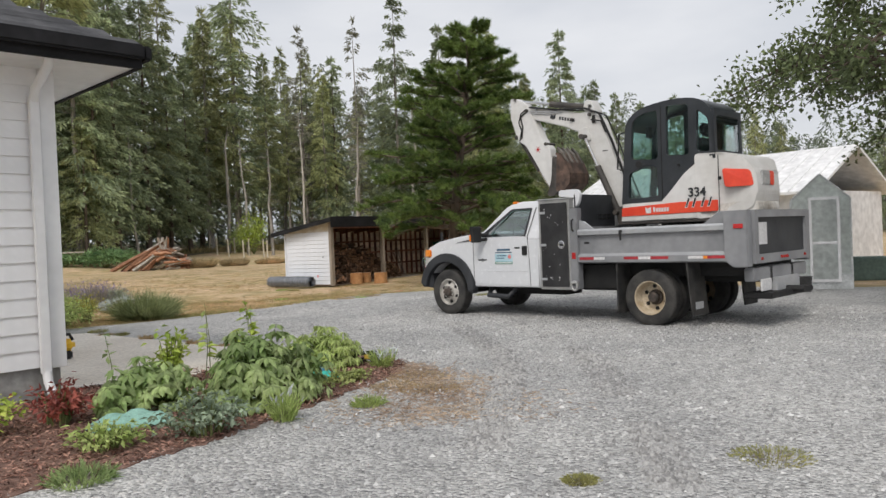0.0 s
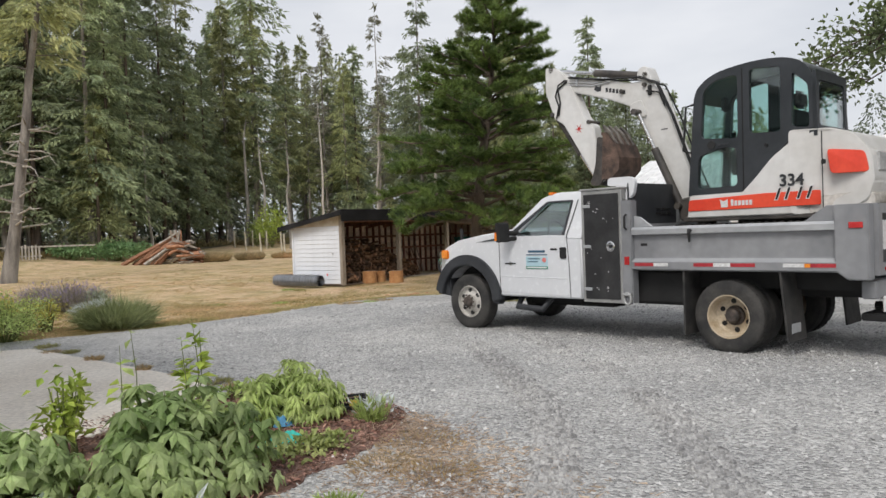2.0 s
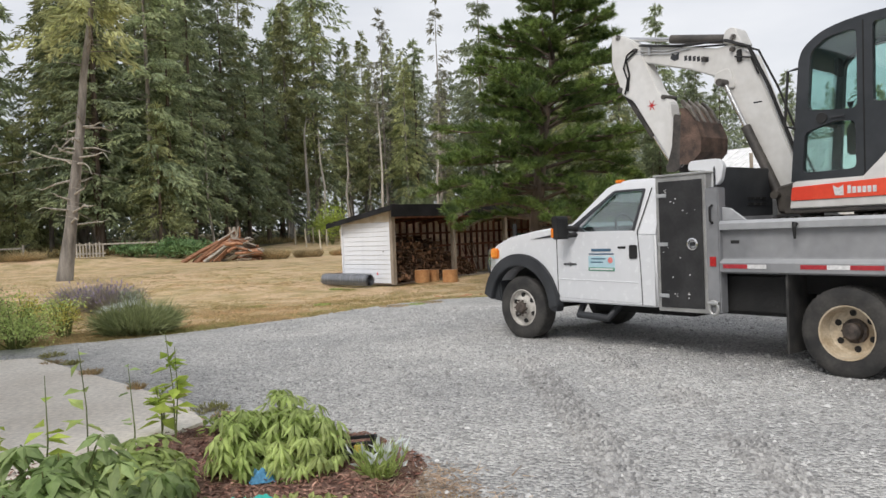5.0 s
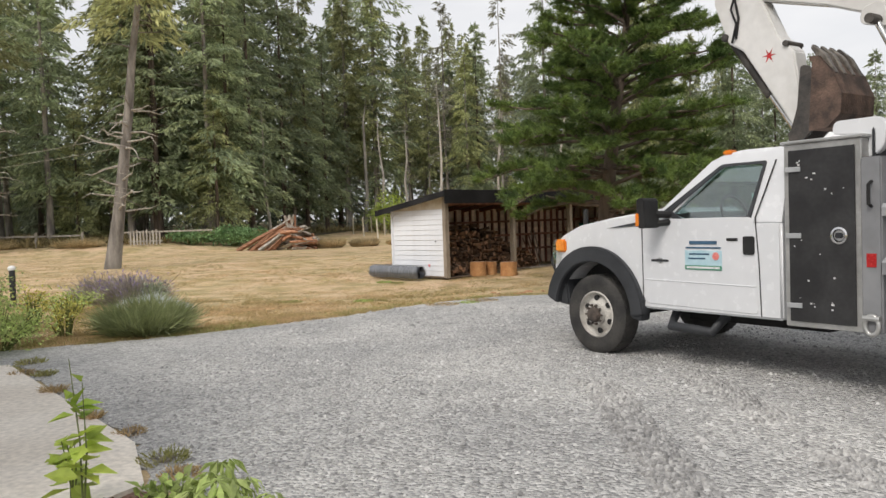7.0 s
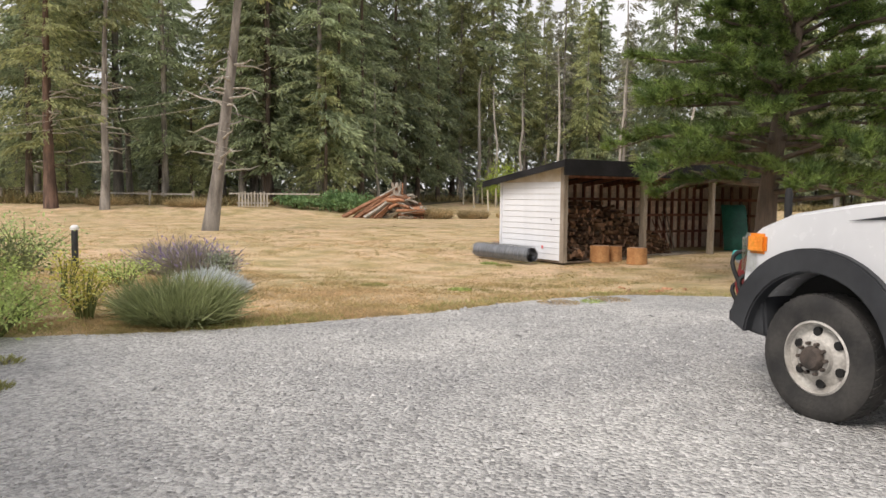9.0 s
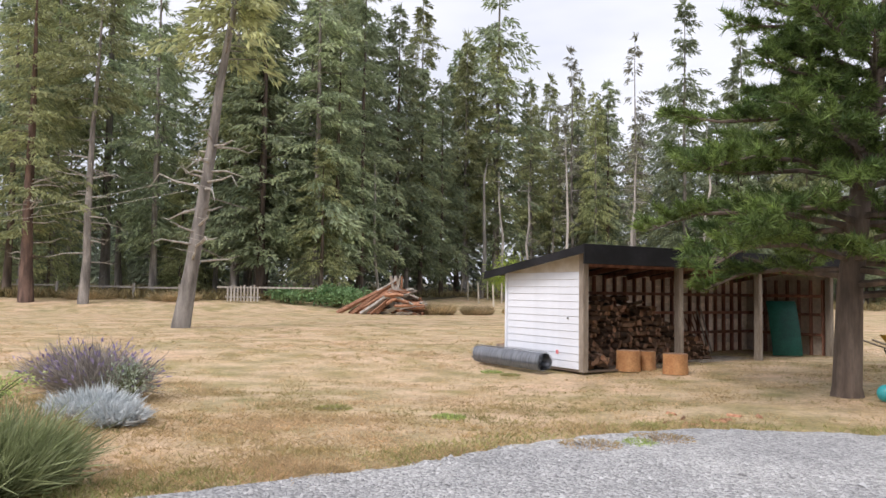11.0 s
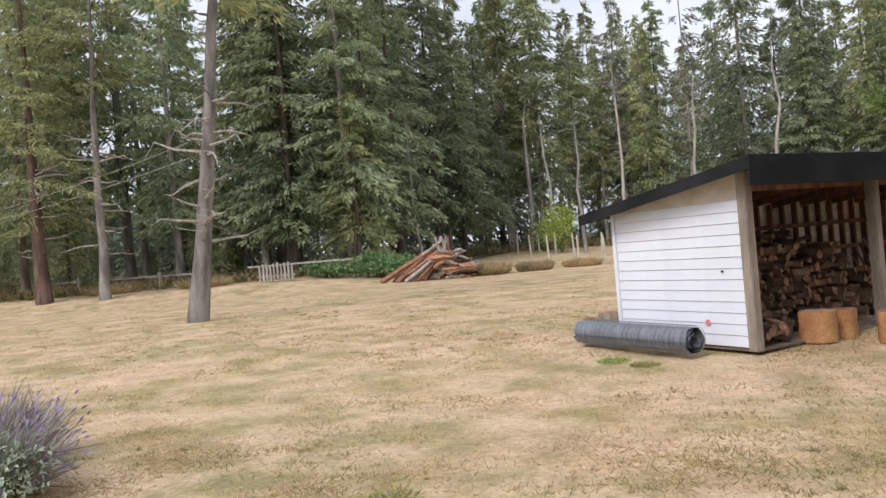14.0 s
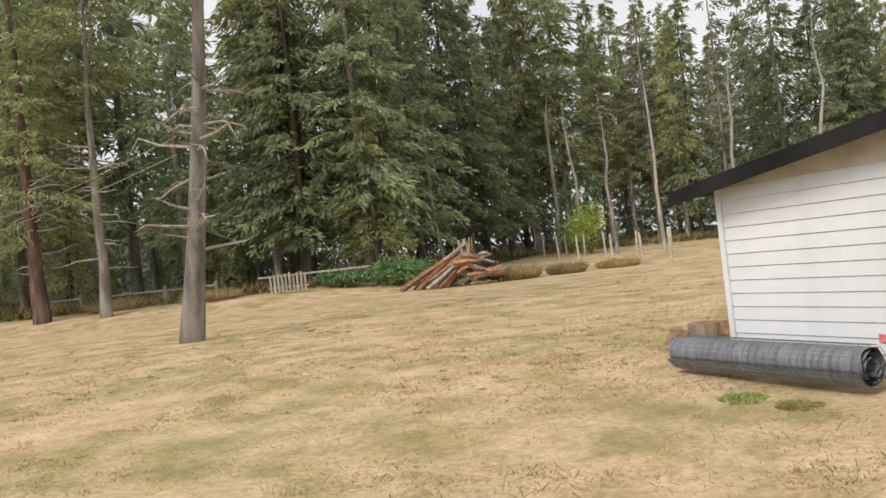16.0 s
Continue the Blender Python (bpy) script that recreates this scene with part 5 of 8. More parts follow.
def wheel(parent, x, y, out, dual):
    """out: +1 for the side the truck's left, -1 for its right."""
    m = Matrix.Translation((x, y, 0.415)) @ Matrix.Diagonal((1, out, 1, 1))
    w = part("wheel", lathe(bmesh.new(), [(0.245, 0.1), (0.23, 0.11), (0.225, 0.06), (0.19, 0.045), (0.12, 0.085), (0.115, 0.12), (0.0, 0.12)] if not dual else
                            [(0.25, 0.115), (0.238, 0.112), (0.228, 0.05), (0.218, -0.05), (0.19, -0.075), (0.0, -0.08)], m, 36), RIM if not dual else RIM_TAN, parent, "dirty white steel wheel" if not dual else "rusty cream dished wheel", 35)
    tyre = [(0.245, -0.105), (0.33, -0.122), (0.385, -0.115), (0.408, -0.095), (0.415, -0.05), (0.415, 0.05), (0.408, 0.095), (0.385, 0.115), (0.33, 0.122), (0.245, 0.105)]
    part("tyre", lathe(bmesh.new(), tyre, m, 40), RUBBER, w, smooth=40)
    bm = bmesh.new()
    for k in range(44):
        a = 6.283 * k / 44
        for s in (-1, 1):
            q = m @ pose(0.0, 0, 0, 0, -math.degrees(a), 0)
            b = bmesh.ops.create_cube(bm, size=1, matrix=q @ Matrix.Translation((0.412, s * 0.05, 0)) @ pose(0, 0, 0, s * 25) @ Matrix.Diagonal((0.01, 0.07, 0.034, 1)))
    part("tread", bm, RUBBER, w)
    if dual:
        part("inner_tyre", lathe(bmesh.new(), tyre, m @ Matrix.Translation((0, -0.29, 0)), 32), RUBBER, w, smooth=40)
    d0, r0 = (0.062, 0.17) if not dual else (-0.078, 0.165)
    for k in range(6):
        a = 6.283 * (k + 0.4) / 6
        bm = tube(bmesh.new(), [m @ Vector((r0 * math.cos(a), d0 - 0.015, r0 * math.sin(a))), m @ Vector((r0 * math.cos(a), d0 + 0.012, r0 * math.sin(a)))], 0.03, 10)
        part("hand_hole", bm, BLACK, w)
    bm = bmesh.new()
    lathe(bm, [(0.085, 0.0), (0.08, 0.06), (0.065, 0.085), (0.0, 0.088)] if not dual else [(0.115, 0.0), (0.112, 0.03), (0.085, 0.04), (0.08, 0.1), (0.06, 0.12), (0.0, 0.122)], m @ Matrix.Translation((0, 0.085 if not dual else -0.08, 0)), 20)
    for k in range(10):
        a = 6.283 * k / 10
        c, h = (0.1, 0.12) if not dual else (0.1, -0.06)
        tube(bm, [m @ Vector((c * math.cos(a), h, c * math.sin(a))), m @ Vector((c * math.cos(a), h + 0.03, c * math.sin(a)))], 0.013, 6)
    part("hub", bm, HUB, w, "rusty hub with a ring of nuts", 35)


def build_truck(m):
    t = thing("dump_truck", m, "white flatbed dump truck with a grey steel bed, parked on gravel", "truck")
    tum = lambda x, y, z: Vector((x, y * (1 - 0.26 * max(0, z - 1.4)) * (1 - 0.1 * max(0, x - 4.3) ** 1.3), z))
    arch = [(4.15 + 0.54 * math.cos(a), 0.44 + 0.54 * math.sin(a)) for a in np.linspace(math.pi - 0.1, 0.15, 15)]
    low = [(2.03, 0.53), (3.58, 0.53)] + [(float(a), float(b)) for a, b in arch] + [(4.74, 0.6), (4.79, 0.86), (4.765, 1.1), (4.66, 1.23), (4.35, 1.345), (3.9, 1.415), (3.6, 1.45), (3.32, 1.40), (3.1, 1.35), (2.03, 1.35)]
    part("body", prism(bmesh.new(), low, -1.0, 1.0, 0.035, 3, tum), CAR_WHITE, t, "glossy white cab body", 50)
    part("hood_ridge", prism(bmesh.new(), [(3.5, 1.43), (4.3, 1.34), (4.55, 1.25), (4.3, 1.38), (3.55, 1.5)], -0.62, 0.62, 0.02, 2, tum), CAR_WHITE, t, smooth=50)
    outer = [(2.03, 1.34), (3.1, 1.34), (3.36, 1.40), (2.78, 1.895), (2.66, 1.94), (2.1, 1.94), (2.03, 1.9)]
    cab = part("cab_frame", holed(bmesh.new(), outer, [[(3.14, 1.43), (2.95, 1.36), (2.31, 1.37), (2.235, 1.86), (2.65, 1.86)]], 0.93, 0.99, tum), CAR_WHITE, t)
    share("cab_frame", cab, t, Matrix.Diagonal((1, -1, 1, 1)))
    part("cab_roof", prism(bmesh.new(), [(2.05, 1.9), (2.74, 1.885), (2.64, 1.955), (2.5, 1.975), (2.12, 1.97), (2.05, 1.94)], -0.965, 0.965, 0.025, 2, tum), CAR_WHITE, t, smooth=45)
    part("rear_wall", prism(bmesh.new(), [(2.035, 1.34), (2.075, 1.34), (2.075, 1.9), (2.035, 1.9)], -0.94, 0.94, 0, 2, tum), CAR_WHITE, t)
    for s in (1, -1):
        y0, y1 = sorted((s * 0.955, s * 0.962))
        part("door_window", prism(bmesh.new(), [(3.2, 1.42), (2.98, 1.34), (2.28, 1.34), (2.21, 1.88), (2.66, 1.88)], y0, y1, 0, 2, tum), CAR_GLASS, t)
    part("windscreen", prism(bmesh.new(), [(3.31, 1.43), (2.80, 1.87), (2.79, 1.865), (3.30, 1.425)], -0.93, 0.93, 0, 2, tum), CAR_GLASS, t)
    part("window_seal", holed(bmesh.new(), rounded([(3.25, 1.455), (3.05, 1.36), (2.89, 1.31), (2.31, 1.375), (2.22, 1.86), (2.66, 1.86)], 0.03), [rounded([(3.14, 1.46), (2.99, 1.375), (2.87, 1.345), (2.335, 1.40), (2.25, 1.835), (2.645, 1.835)], 0.03)], 0.985, 1.004, tum), TRIM, t)
    door = part("door", prism(bmesh.new(), rounded([(2.24, 0.565), (3.46, 0.585), (3.475, 1.33), (3.2, 1.39), (2.29, 1.39), (2.26, 1.1)], 0.05), 0.995, 1.006, 0.004, 1, tum), CAR_WHITE, t, "white door with a lettered panel", 30)
    part("door_crease", tube(bmesh.new(), [(2.26, 1.006, 0.80), (3.46, 1.006, 0.815)], 0.006, 6), CAR_WHITE, door)
    part("door_gap", tube(bmesh.new(), [tum(2.22, 0.999, 0.55), tum(2.235, 0.999, 1.0), tum(2.265, 0.999, 1.38), tum(2.2, 0.996, 1.62), tum(2.14, 0.996, 1.86)], 0.006, 5), BLACK, t)
    part("door_gap", tube(bmesh.new(), [(3.485, 0.999, 0.56), (3.49, 0.999, 1.34)], 0.006, 5), BLACK, t)
    h = part("door_handle", prism(bmesh.new(), rounded([(2.27, 1.07), (2.375, 1.07), (2.375, 1.225), (2.27, 1.225)], 0.02), 1.0, 1.022, 0.004, 1), BLACK, door, "black door handle")
    part("keyhole_trim", box(bmesh.new(), 2.43, 2.54, 1.0, 1.015, 1.185, 1.21, 0.004, 1), BLACK, door)
    # lettered panel on the door
    sign = part("door_sign", box(bmesh.new(), 2.59, 2.98, 1.004, 1.010, 0.93, 1.10, 0.001, 1), mat("pale_blue_sign", (0.36, 0.55, 0.62), (0.5, 0.66, 0.72), 8, 0.4, bump=0, grain=0.05), door, "small pale blue sign with green foot")
    part("sign_foot", box(bmesh.new(), 2.59, 2.98, 1.010, 1.012, 0.925, 0.965), mat("sign_green", (0.05, 0.22, 0.14), (0.1, 0.3, 0.2), 10, 0.4, bump=0), sign)
    part("sign_spot", lathe(bmesh.new(), [(0.0, 0.003), (0.035, 0.003), (0.035, 0.0)], pose(2.65, 1.010, 1.05), 14), mat("sign_red", (0.7, 0.2, 0.18), (0.8, 0.3, 0.25), 10, 0.4, bump=0), sign)
    ink = mat("sign_ink", (0.03, 0.08, 0.14), (0.05, 0.12, 0.2), 10, 0.5, bump=0)
    for x0, x1, z in ((2.64, 2.93, 1.155), (2.60, 2.97, 1.117), (2.72, 2.93, 1.06), (2.76, 2.94, 1.02)):
        part("text_bar", box(bmesh.new(), x0, x1, 1.006, 1.012, z, z + (0.03 if z > 1.14 else 0.014)), ink, sign)
    part("phone_bar", box(bmesh.new(), 2.61, 2.96, 1.012, 1.0135, 0.937, 0.955), WHITE_TAPE, sign)
    badge = part("fender_badge", prism(bmesh.new(), [(3.2, 1.0), (3.27, 1.03), (3.34, 1.0), (3.27, 0.97)], 1.004, 1.012, 0.004, 1), CHROME, t)
    part("badge_bar", box(bmesh.new(), 3.17, 3.37, 1.008, 1.014, 0.99, 1.01), TRIM, badge)
    part("vent_badge", prism(bmesh.new(), [(3.95, 1.31), (3.5, 1.375), (3.52, 1.335), (3.7, 1.325)], 1.0, 1.008, 0.003, 1, tum), TRIM, t, "dark side vent badge")
    # flares, bumper, lamps
    ring = [(4.15 + r * math.cos(a), 0.44 + r * math.sin(a)) for r, seq in ((0.53, np.linspace(0.12, 3.15, 18)), (0.69, np.linspace(3.1, 0.2, 18))) for a in seq]
    flare = part("wheel_arch_flare", prism(bmesh.new(), [(float(a), float(b)) for a, b in ring], 0.94, 1.055, 0.012, 2), TRIM, t, "dark grey plastic wheel arch flare", 40)
    share("wheel_arch_flare", flare, t, Matrix.Diagonal((1, -1, 1, 1)))
    part("arch_liner", prism(bmesh.new(), [(float(a), float(b)) for a, b in [(4.15 + 0.53 * math.cos(a), 0.44 + 0.53 * math.sin(a)) for a in np.linspace(0.1, 3.1, 14)]], -0.72, 0.72), BLACK, t)
    part("flare_tail", prism(bmesh.new(), [(3.46, 0.62), (3.62, 0.75), (3.63, 0.42), (3.5, 0.4)], 0.9, 1.03, 0.012, 2), TRIM, t)
    part("bumper", prism(bmesh.new(), [(4.66, 0.48), (4.84, 0.5), (4.9, 0.62), (4.88, 0.8), (4.76, 0.86), (4.7, 0.8)], -0.96, 0.98, 0.02, 2, lambda x, y, z: Vector((x - 0.12 * abs(y) ** 3, y, z))), TRIM, t, "dark front bumper", 40)
    part("grille", box(bmesh.new(), 4.74, 4.80, -0.62, 0.62, 0.86, 1.2, 0.01), TRIM, t)
    for i in range(3):
        part("grille_bar", box(bmesh.new(), 4.79, 4.815, -0.6, 0.6, 0.9 + i * 0.1, 0.95 + i * 0.1, 0.006), CHROME, t)
    for s in (1, -1):
        y0, y1 = sorted((s * 0.66, s * 0.985))
        lamp = part("headlight", box(bmesh.new(), 4.62, 4.81, y0, y1, 0.9, 1.2, 0.03, 3), glass("lamp_glass", (0.9, 0.9, 0.9)), t)
        y0, y1 = sorted((s * 0.92, s * 1.004))
        part("turn_signal", box(bmesh.new(), 4.57, 4.73, y0, y1, 1.06, 1.2, 0.02), AMBER, lamp, "amber lens")
    for y in (-0.55, 0.0, 0.55, 0.78):
        part("roof_marker", box(bmesh.new(), 2.6, 2.69, y - 0.05, y + 0.05, 1.945, 1.985, 0.012), AMBER, t, "amber roof marker lamp")
    mir = part("mirror", prism(bmesh.new(), rounded([(3.19, 1.31), (3.29, 1.31), (3.3, 1.59), (3.21, 1.59)], 0.035), 1.09, 1.29, 0.02, 2), BLACK, t, "black tow mirror")
    part("mirror_signal", box(bmesh.new(), 3.27, 3.31, 1.13, 1.3, 1.33, 1.45, 0.008), AMBER, mir, "orange signal lens")
    part("mirror_arm", tube(bmesh.new(), [(3.16, 0.99, 1.43), (3.22, 1.12, 1.44)], 0.035, 8), BLACK, mir)
    part("mirror_arm", tube(bmesh.new(), [(3.16, 0.99, 1.36), (3.22, 1.12, 1.35)], 0.03, 8), BLACK, mir)
    # cab inside
    part("seat", prism(bmesh.new(), [(2.15, 0.9), (2.75, 0.9), (2.75, 1.1), (2.4, 1.12), (2.32, 1.46), (2.2, 1.48)], -0.8, 0.8, 0.04, 2), SEAT, t, "dark grey cloth bench seat", 50)
    for y in (-0.45, 0.42):
        part("headrest", box(bmesh.new(), 2.16, 2.26, y - 0.13, y + 0.13, 1.5, 1.68, 0.03), SEAT, t, smooth=50)
    part("dashboard", prism(bmesh.new(), [(2.95, 1.2), (3.3, 1.2), (3.3, 1.42), (3.0, 1.45)], -0.9, 0.9, 0.03, 2), TRIM, t)
    part("steering_wheel", tube(bmesh.new(), [(2.86 + 0.06 * math.sin(a), 0.42 + 0.19 * math.cos(a), 1.42 + 0.17 * math.sin(a)) for a in np.linspace(0, 6.283, 25)], 0.016, 6, False), BLACK, t, smooth=60)
    part("stowed_bag", box(bmesh.new(), 2.3, 2.56, 0.3, 0.7, 1.2, 1.7, 0.1, 4), mat("aqua_fabric", (0.3, 0.55, 0.47), (0.42, 0.66, 0.58), 8, 0.8, bump=0.3), t, "pale aqua bag on the seat", 60)
    # step, frame and running gear
    part("step_bar", tube(bmesh.new(), [(3.25, 0.8, 0.5), (3.2, 0.95, 0.38), (2.75, 0.95, 0.36), (2.7, 0.8, 0.5)], 0.045, 10), TRIM, t, smooth=50)
    for y in (-0.42, 0.34):
        part("chassis_rail", box(bmesh.new(), -1.5, 4.6, y, y + 0.08, 0.62, 0.84), BLACK, t)
    part("fuel_tank", box(bmesh.new(), 0.55, 1.3, -0.95, 0.92, 0.5, 0.93, 0.04), BLACK, t)
    part("axle_housing", tube(bmesh.new(), [(0, -0.7, 0.415), (0, -0.15, 0.415), (0, 0, 0.415), (0, 0.15, 0.415), (0, 0.7, 0.415)], [0.08, 0.09, 0.18, 0.09, 0.08], 12), BLACK, t, smooth=40)
    part("front_axle", tube(bmesh.new(), [(4.15, -0.8, 0.42), (4.15, 0.8, 0.42)], 0.07, 10), BLACK, t)
    part("gearbox", box(bmesh.new(), 2.0, 3.6, -0.3, 0.3, 0.35, 0.75, 0.06), BLACK, t)
    part("under_bed_panel", box(bmesh.new(), -1.3, 1.3, -0.9, 0.72, 0.72, 0.95), BLACK, t)
    wheel(t, 4.15, 0.88, 1, False)
    wheel(t, 4.15, -0.88, -1, False)
    wheel(t, 0.0, 0.94, 1, True)
    wheel(t, 0.0, -0.94, -1, True)
    for x, k in ((0.52, 0.0), (-0.6, -0.07)):
        for s in (1, -1):
            y0, y1 = sorted((s * 0.62, s * 1.1))
            f = part("mud_flap", prism(bmesh.new(), [(x, 0.93), (x + k, 0.18), (x + k - 0.022, 0.18), (x - 0.022, 0.93)], y0, y1), RUBBER, t, "black rubber mud flap")
            if x < 0 and s > 0:
                part("flap_plate", box(bmesh.new(), x + k - 0.03, x + k - 0.02, 0.8, 1.02, 0.27, 0.37), LIGHT_STEEL, f)
    # tool cabinet behind the cab
    c = part("tool_cabinet", box(bmesh.new(), 1.34, 1.95, 0.35, 1.08, 0.51, 1.95, 0.006, 1), ALU, t, "tall aluminium tool cabinet with a black door")
    d = part("cabinet_door", box(bmesh.new(), 1.385, 1.905, 1.078, 1.095, 0.555, 1.9, 0.003, 1), BLACK_BOARD, c, "scuffed black door")
    for z in (0.68, 1.23, 1.75):
        part("hinge", box(bmesh.new(), 1.80, 1.93, 1.095, 1.107, z - 0.02, z + 0.02, 0.004, 1), LIGHT_STEEL, d)
    part("latch", lathe(bmesh.new(), [(0.065, 0.0), (0.065, 0.012), (0.05, 0.018), (0.04, 0.006), (0.0, 0.006)], pose(1.5, 1.095, 1.23), 20), CHROME, d, "round chrome paddle latch", 40)
    part("latch_grip", box(bmesh.new(), 1.475, 1.525, 1.1, 1.118, 1.21, 1.25, 0.006), TRIM, d)
    chips = random.Random(3)
    bm = bmesh.new()
    for i in range(22):
        x, z, q = chips.uniform(1.42, 1.87), chips.uniform(0.62, 1.82), chips.uniform(0.005, 0.013)
        box(bm, x, x + q * chips.uniform(0.5, 2), 1.095, 1.0965, z, z + q)
    tagged(part("paint_chips", bm, WHITE_TAPE, d, "pale chips in the black paint"), kind="stuff")
    part("cabinet_lid", box(bmesh.new(), 1.32, 1.97, 0.33, 1.1, 1.95, 1.975, 0.006, 1), ALU, c)
    far = part("far_cabinet", box(bmesh.new(), 1.34, 1.95, -1.08, -0.35, 0.51, 1.75, 0.006, 1), ALU, t)
    part("white_bracket", prism(bmesh.new(), rounded([(1.62, 2.0), (1.6, 2.1), (1.26, 2.1), (1.2, 2.03), (1.24, 1.86), (1.33, 1.8), (1.43, 1.82), (1.38, 1.98)], 0.04), 0.9, 0.97, 0.012, 2), CAR_WHITE, c, "bent white plastic bracket", 50)
    # bed
    bed = part("dump_bed", box(bmesh.new(), -1.28, 1.32, -1.1, 1.06, 0.93, 1.0), GREY_STEEL, t, "grey steel dump bed")
    for s in (1, -1):
        pr = lambda pts, nm, ma, lab="": part(nm, prism_x(bmesh.new(), [(s * y, z) for y, z in pts], -1.22, 1.18), ma, bed, lab)
        pr([(1.03, 1.0), (1.10, 1.0), (1.06, 1.09), (1.06, 1.38), (1.03, 1.38)], "bed_side", GREY_STEEL)
        pr([(1.02, 1.36), (1.12, 1.37), (1.125, 1.43), (1.10, 1.46), (1.02, 1.46)], "top_rail", LIGHT_STEEL, "lighter top rail")
        pr([(1.06, 1.08), (1.13, 1.04), (1.13, 1.035), (1.06, 1.035)], "lower_ledge", LIGHT_STEEL)
        pr([(1.02, 0.95), (1.13, 0.95), (1.13, 1.035), (1.02, 1.035)], "side_sill", GREY_STEEL)
        y0, y1 = sorted((s * 1.131, s * 1.134))
        for x0, x1, ma in ((1.14, 0.88, RED_TAPE), (0.88, 0.69, WHITE_TAPE), (0.36, 0.12, RED_TAPE), (0.12, -0.08, WHITE_TAPE), (-0.08, -0.36, RED_TAPE), (-0.66, -0.88, WHITE_TAPE), (-0.88, -0.94, AMBER), (-0.94, -1.2, RED_TAPE)):
            part("reflector_tape", box(bmesh.new(), x1, x0, y0, y1, 0.985, 1.025), ma, bed)
        y0, y1 = sorted((s * 0.98, s * 1.14))
        post = part("corner_post", prism(bmesh.new(), [(-1.18, 0.95), (-1.3, 0.86), (-1.5, 0.86), (-1.5, 1.62), (-1.18, 1.62)], y0, y1, 0.012, 2), GREY_STEEL, bed, "grey steel rear corner post", 40)
        y0, y1 = sorted((s * 1.14, s * 1.155))
        part("marker_lamp", box(bmesh.new(), -1.45, -1.32, y0, y1, 1.38, 1.44, 0.004, 1), RED_LENS, post, "small red marker lamp")
        g0, g1 = sorted((s * 1.03, s * 1.06))
        part("gusset", prism(bmesh.new(), [(-1.18, 1.46), (-1.18, 1.62), (-1.08, 1.62), (-0.86, 1.46)], g0, g1, 0.006, 1), GREY_STEEL, bed)
        part("gusset", prism(bmesh.new(), [(1.18, 1.46), (1.18, 1.6), (1.08, 1.58), (0.92, 1.46)], g0, g1, 0.006, 1), LIGHT_STEEL, bed)
        front = part("front_post", box(bmesh.new(), 1.18, 1.33, min(s * 0.98, s * 1.12), max(s * 0.98, s * 1.12), 0.52, 1.8, 0.012), GREY_STEEL, bed, smooth=40)
        if s > 0:
            part("grab_handle", tube(bmesh.new(), [(1.25, 1.12, 1.62), (1.25, 1.165, 1.6), (1.25, 1.165, 1.46), (1.25, 1.12, 1.44)], 0.012, 8), BLACK, front)
            part("post_reflector", box(bmesh.new(), 1.22, 1.29, 1.12, 1.126, 1.0, 1.1, 0.002, 1), RED_LENS, front)
            part("shackle", tube(bmesh.new(), [(1.25 + 0.05 * math.cos(a), 1.14, 0.58 + 0.07 * math.sin(a)) for a in np.linspace(0, 6.283, 17)], 0.018, 8, False), ALU, front, smooth=60)
            part("shackle_bolt", tube(bmesh.new(), [(1.19, 1.14, 0.63), (1.31, 1.14, 0.63)], 0.022, 8), ALU, front)
            part("latch_hook", tube(bmesh.new(), [(0.4, 1.13, 1.41), (0.4, 1.15, 1.38), (0.4, 1.14, 1.27)], [0.03, 0.02, 0.012], 8), BLACK, bed)
            part("maker_plate", box(bmesh.new(), 1.0, 1.09, 1.061, 1.066, 1.23, 1.26), BLACK, bed)
    part("headboard", box(bmesh.new(), 1.26, 1.31, -1.06, 1.0, 1.0, 1.5, 0.01), GREY_STEEL, bed)
    part("cab_guard", box(bmesh.new(), 1.29, 1.32, -1.08, -0.5, 1.5, 2.02, 0.01), TRIM, bed)
    head = part("cab_guard", box(bmesh.new(), 1.29, 1.32, -0.17, 0.98, 1.5, 2.02, 0.01), TRIM, bed, "dark panel with louvres")
    for i in range(6):
        part("louvre", box(bmesh.new(), 1.275, 1.292, 0.0 + (i % 3) * 0.13, 0.1 + (i % 3) * 0.13, 1.62 + (i // 3) * 0.06, 1.64 + (i // 3) * 0.06), BLACK, head)
    gate = part("tailgate", box(bmesh.new(), -1.5, -1.44, -0.98, 0.98, 0.92, 1.6, 0.012), TRIM, bed, "dark tailgate")
    part("tailgate_frame", holed(bmesh.new(), [(-0.98, 0.9), (0.98, 0.9), (0.98, 1.62), (-0.98, 1.62)], [[(-0.86, 1.02), (0.86, 1.02), (0.86, 1.52), (-0.86, 1.52)]], -0.03, 0.03), GREY_STEEL, gate).matrix_basis = pose(-1.51, 0, 0, 0, 0, 90)
    part("notice", box(bmesh.new(), -1.506, -1.5, 0.5, 0.78, 1.15, 1.45), WHITE_TAPE, gate, "pale notice sheet")
    for y in (0.78, 0.1, 0.0, -0.1, -0.78):
        part("tail_marker", box(bmesh.new(), -1.552, -1.538, y - 0.04, y + 0.04, 0.94, 0.98, 0.006), RED_LENS, gate)
    part("tail_beam", box(bmesh.new(), -1.5, -1.36, -0.95, 0.95, 0.66, 0.84, 0.012), GREY_STEEL, t)
    part("hitch_plate", box(bmesh.new(), -1.56, -1.48, -0.5, 0.35, 0.42, 0.68, 0.012), LIGHT_STEEL, t, "pale steel hitch plate")
    part("hitch", tube(bmesh.new(), [(-1.2, 0.0, 0.5), (-1.8, 0.0, 0.5)], 0.05, 8), BLACK, t)
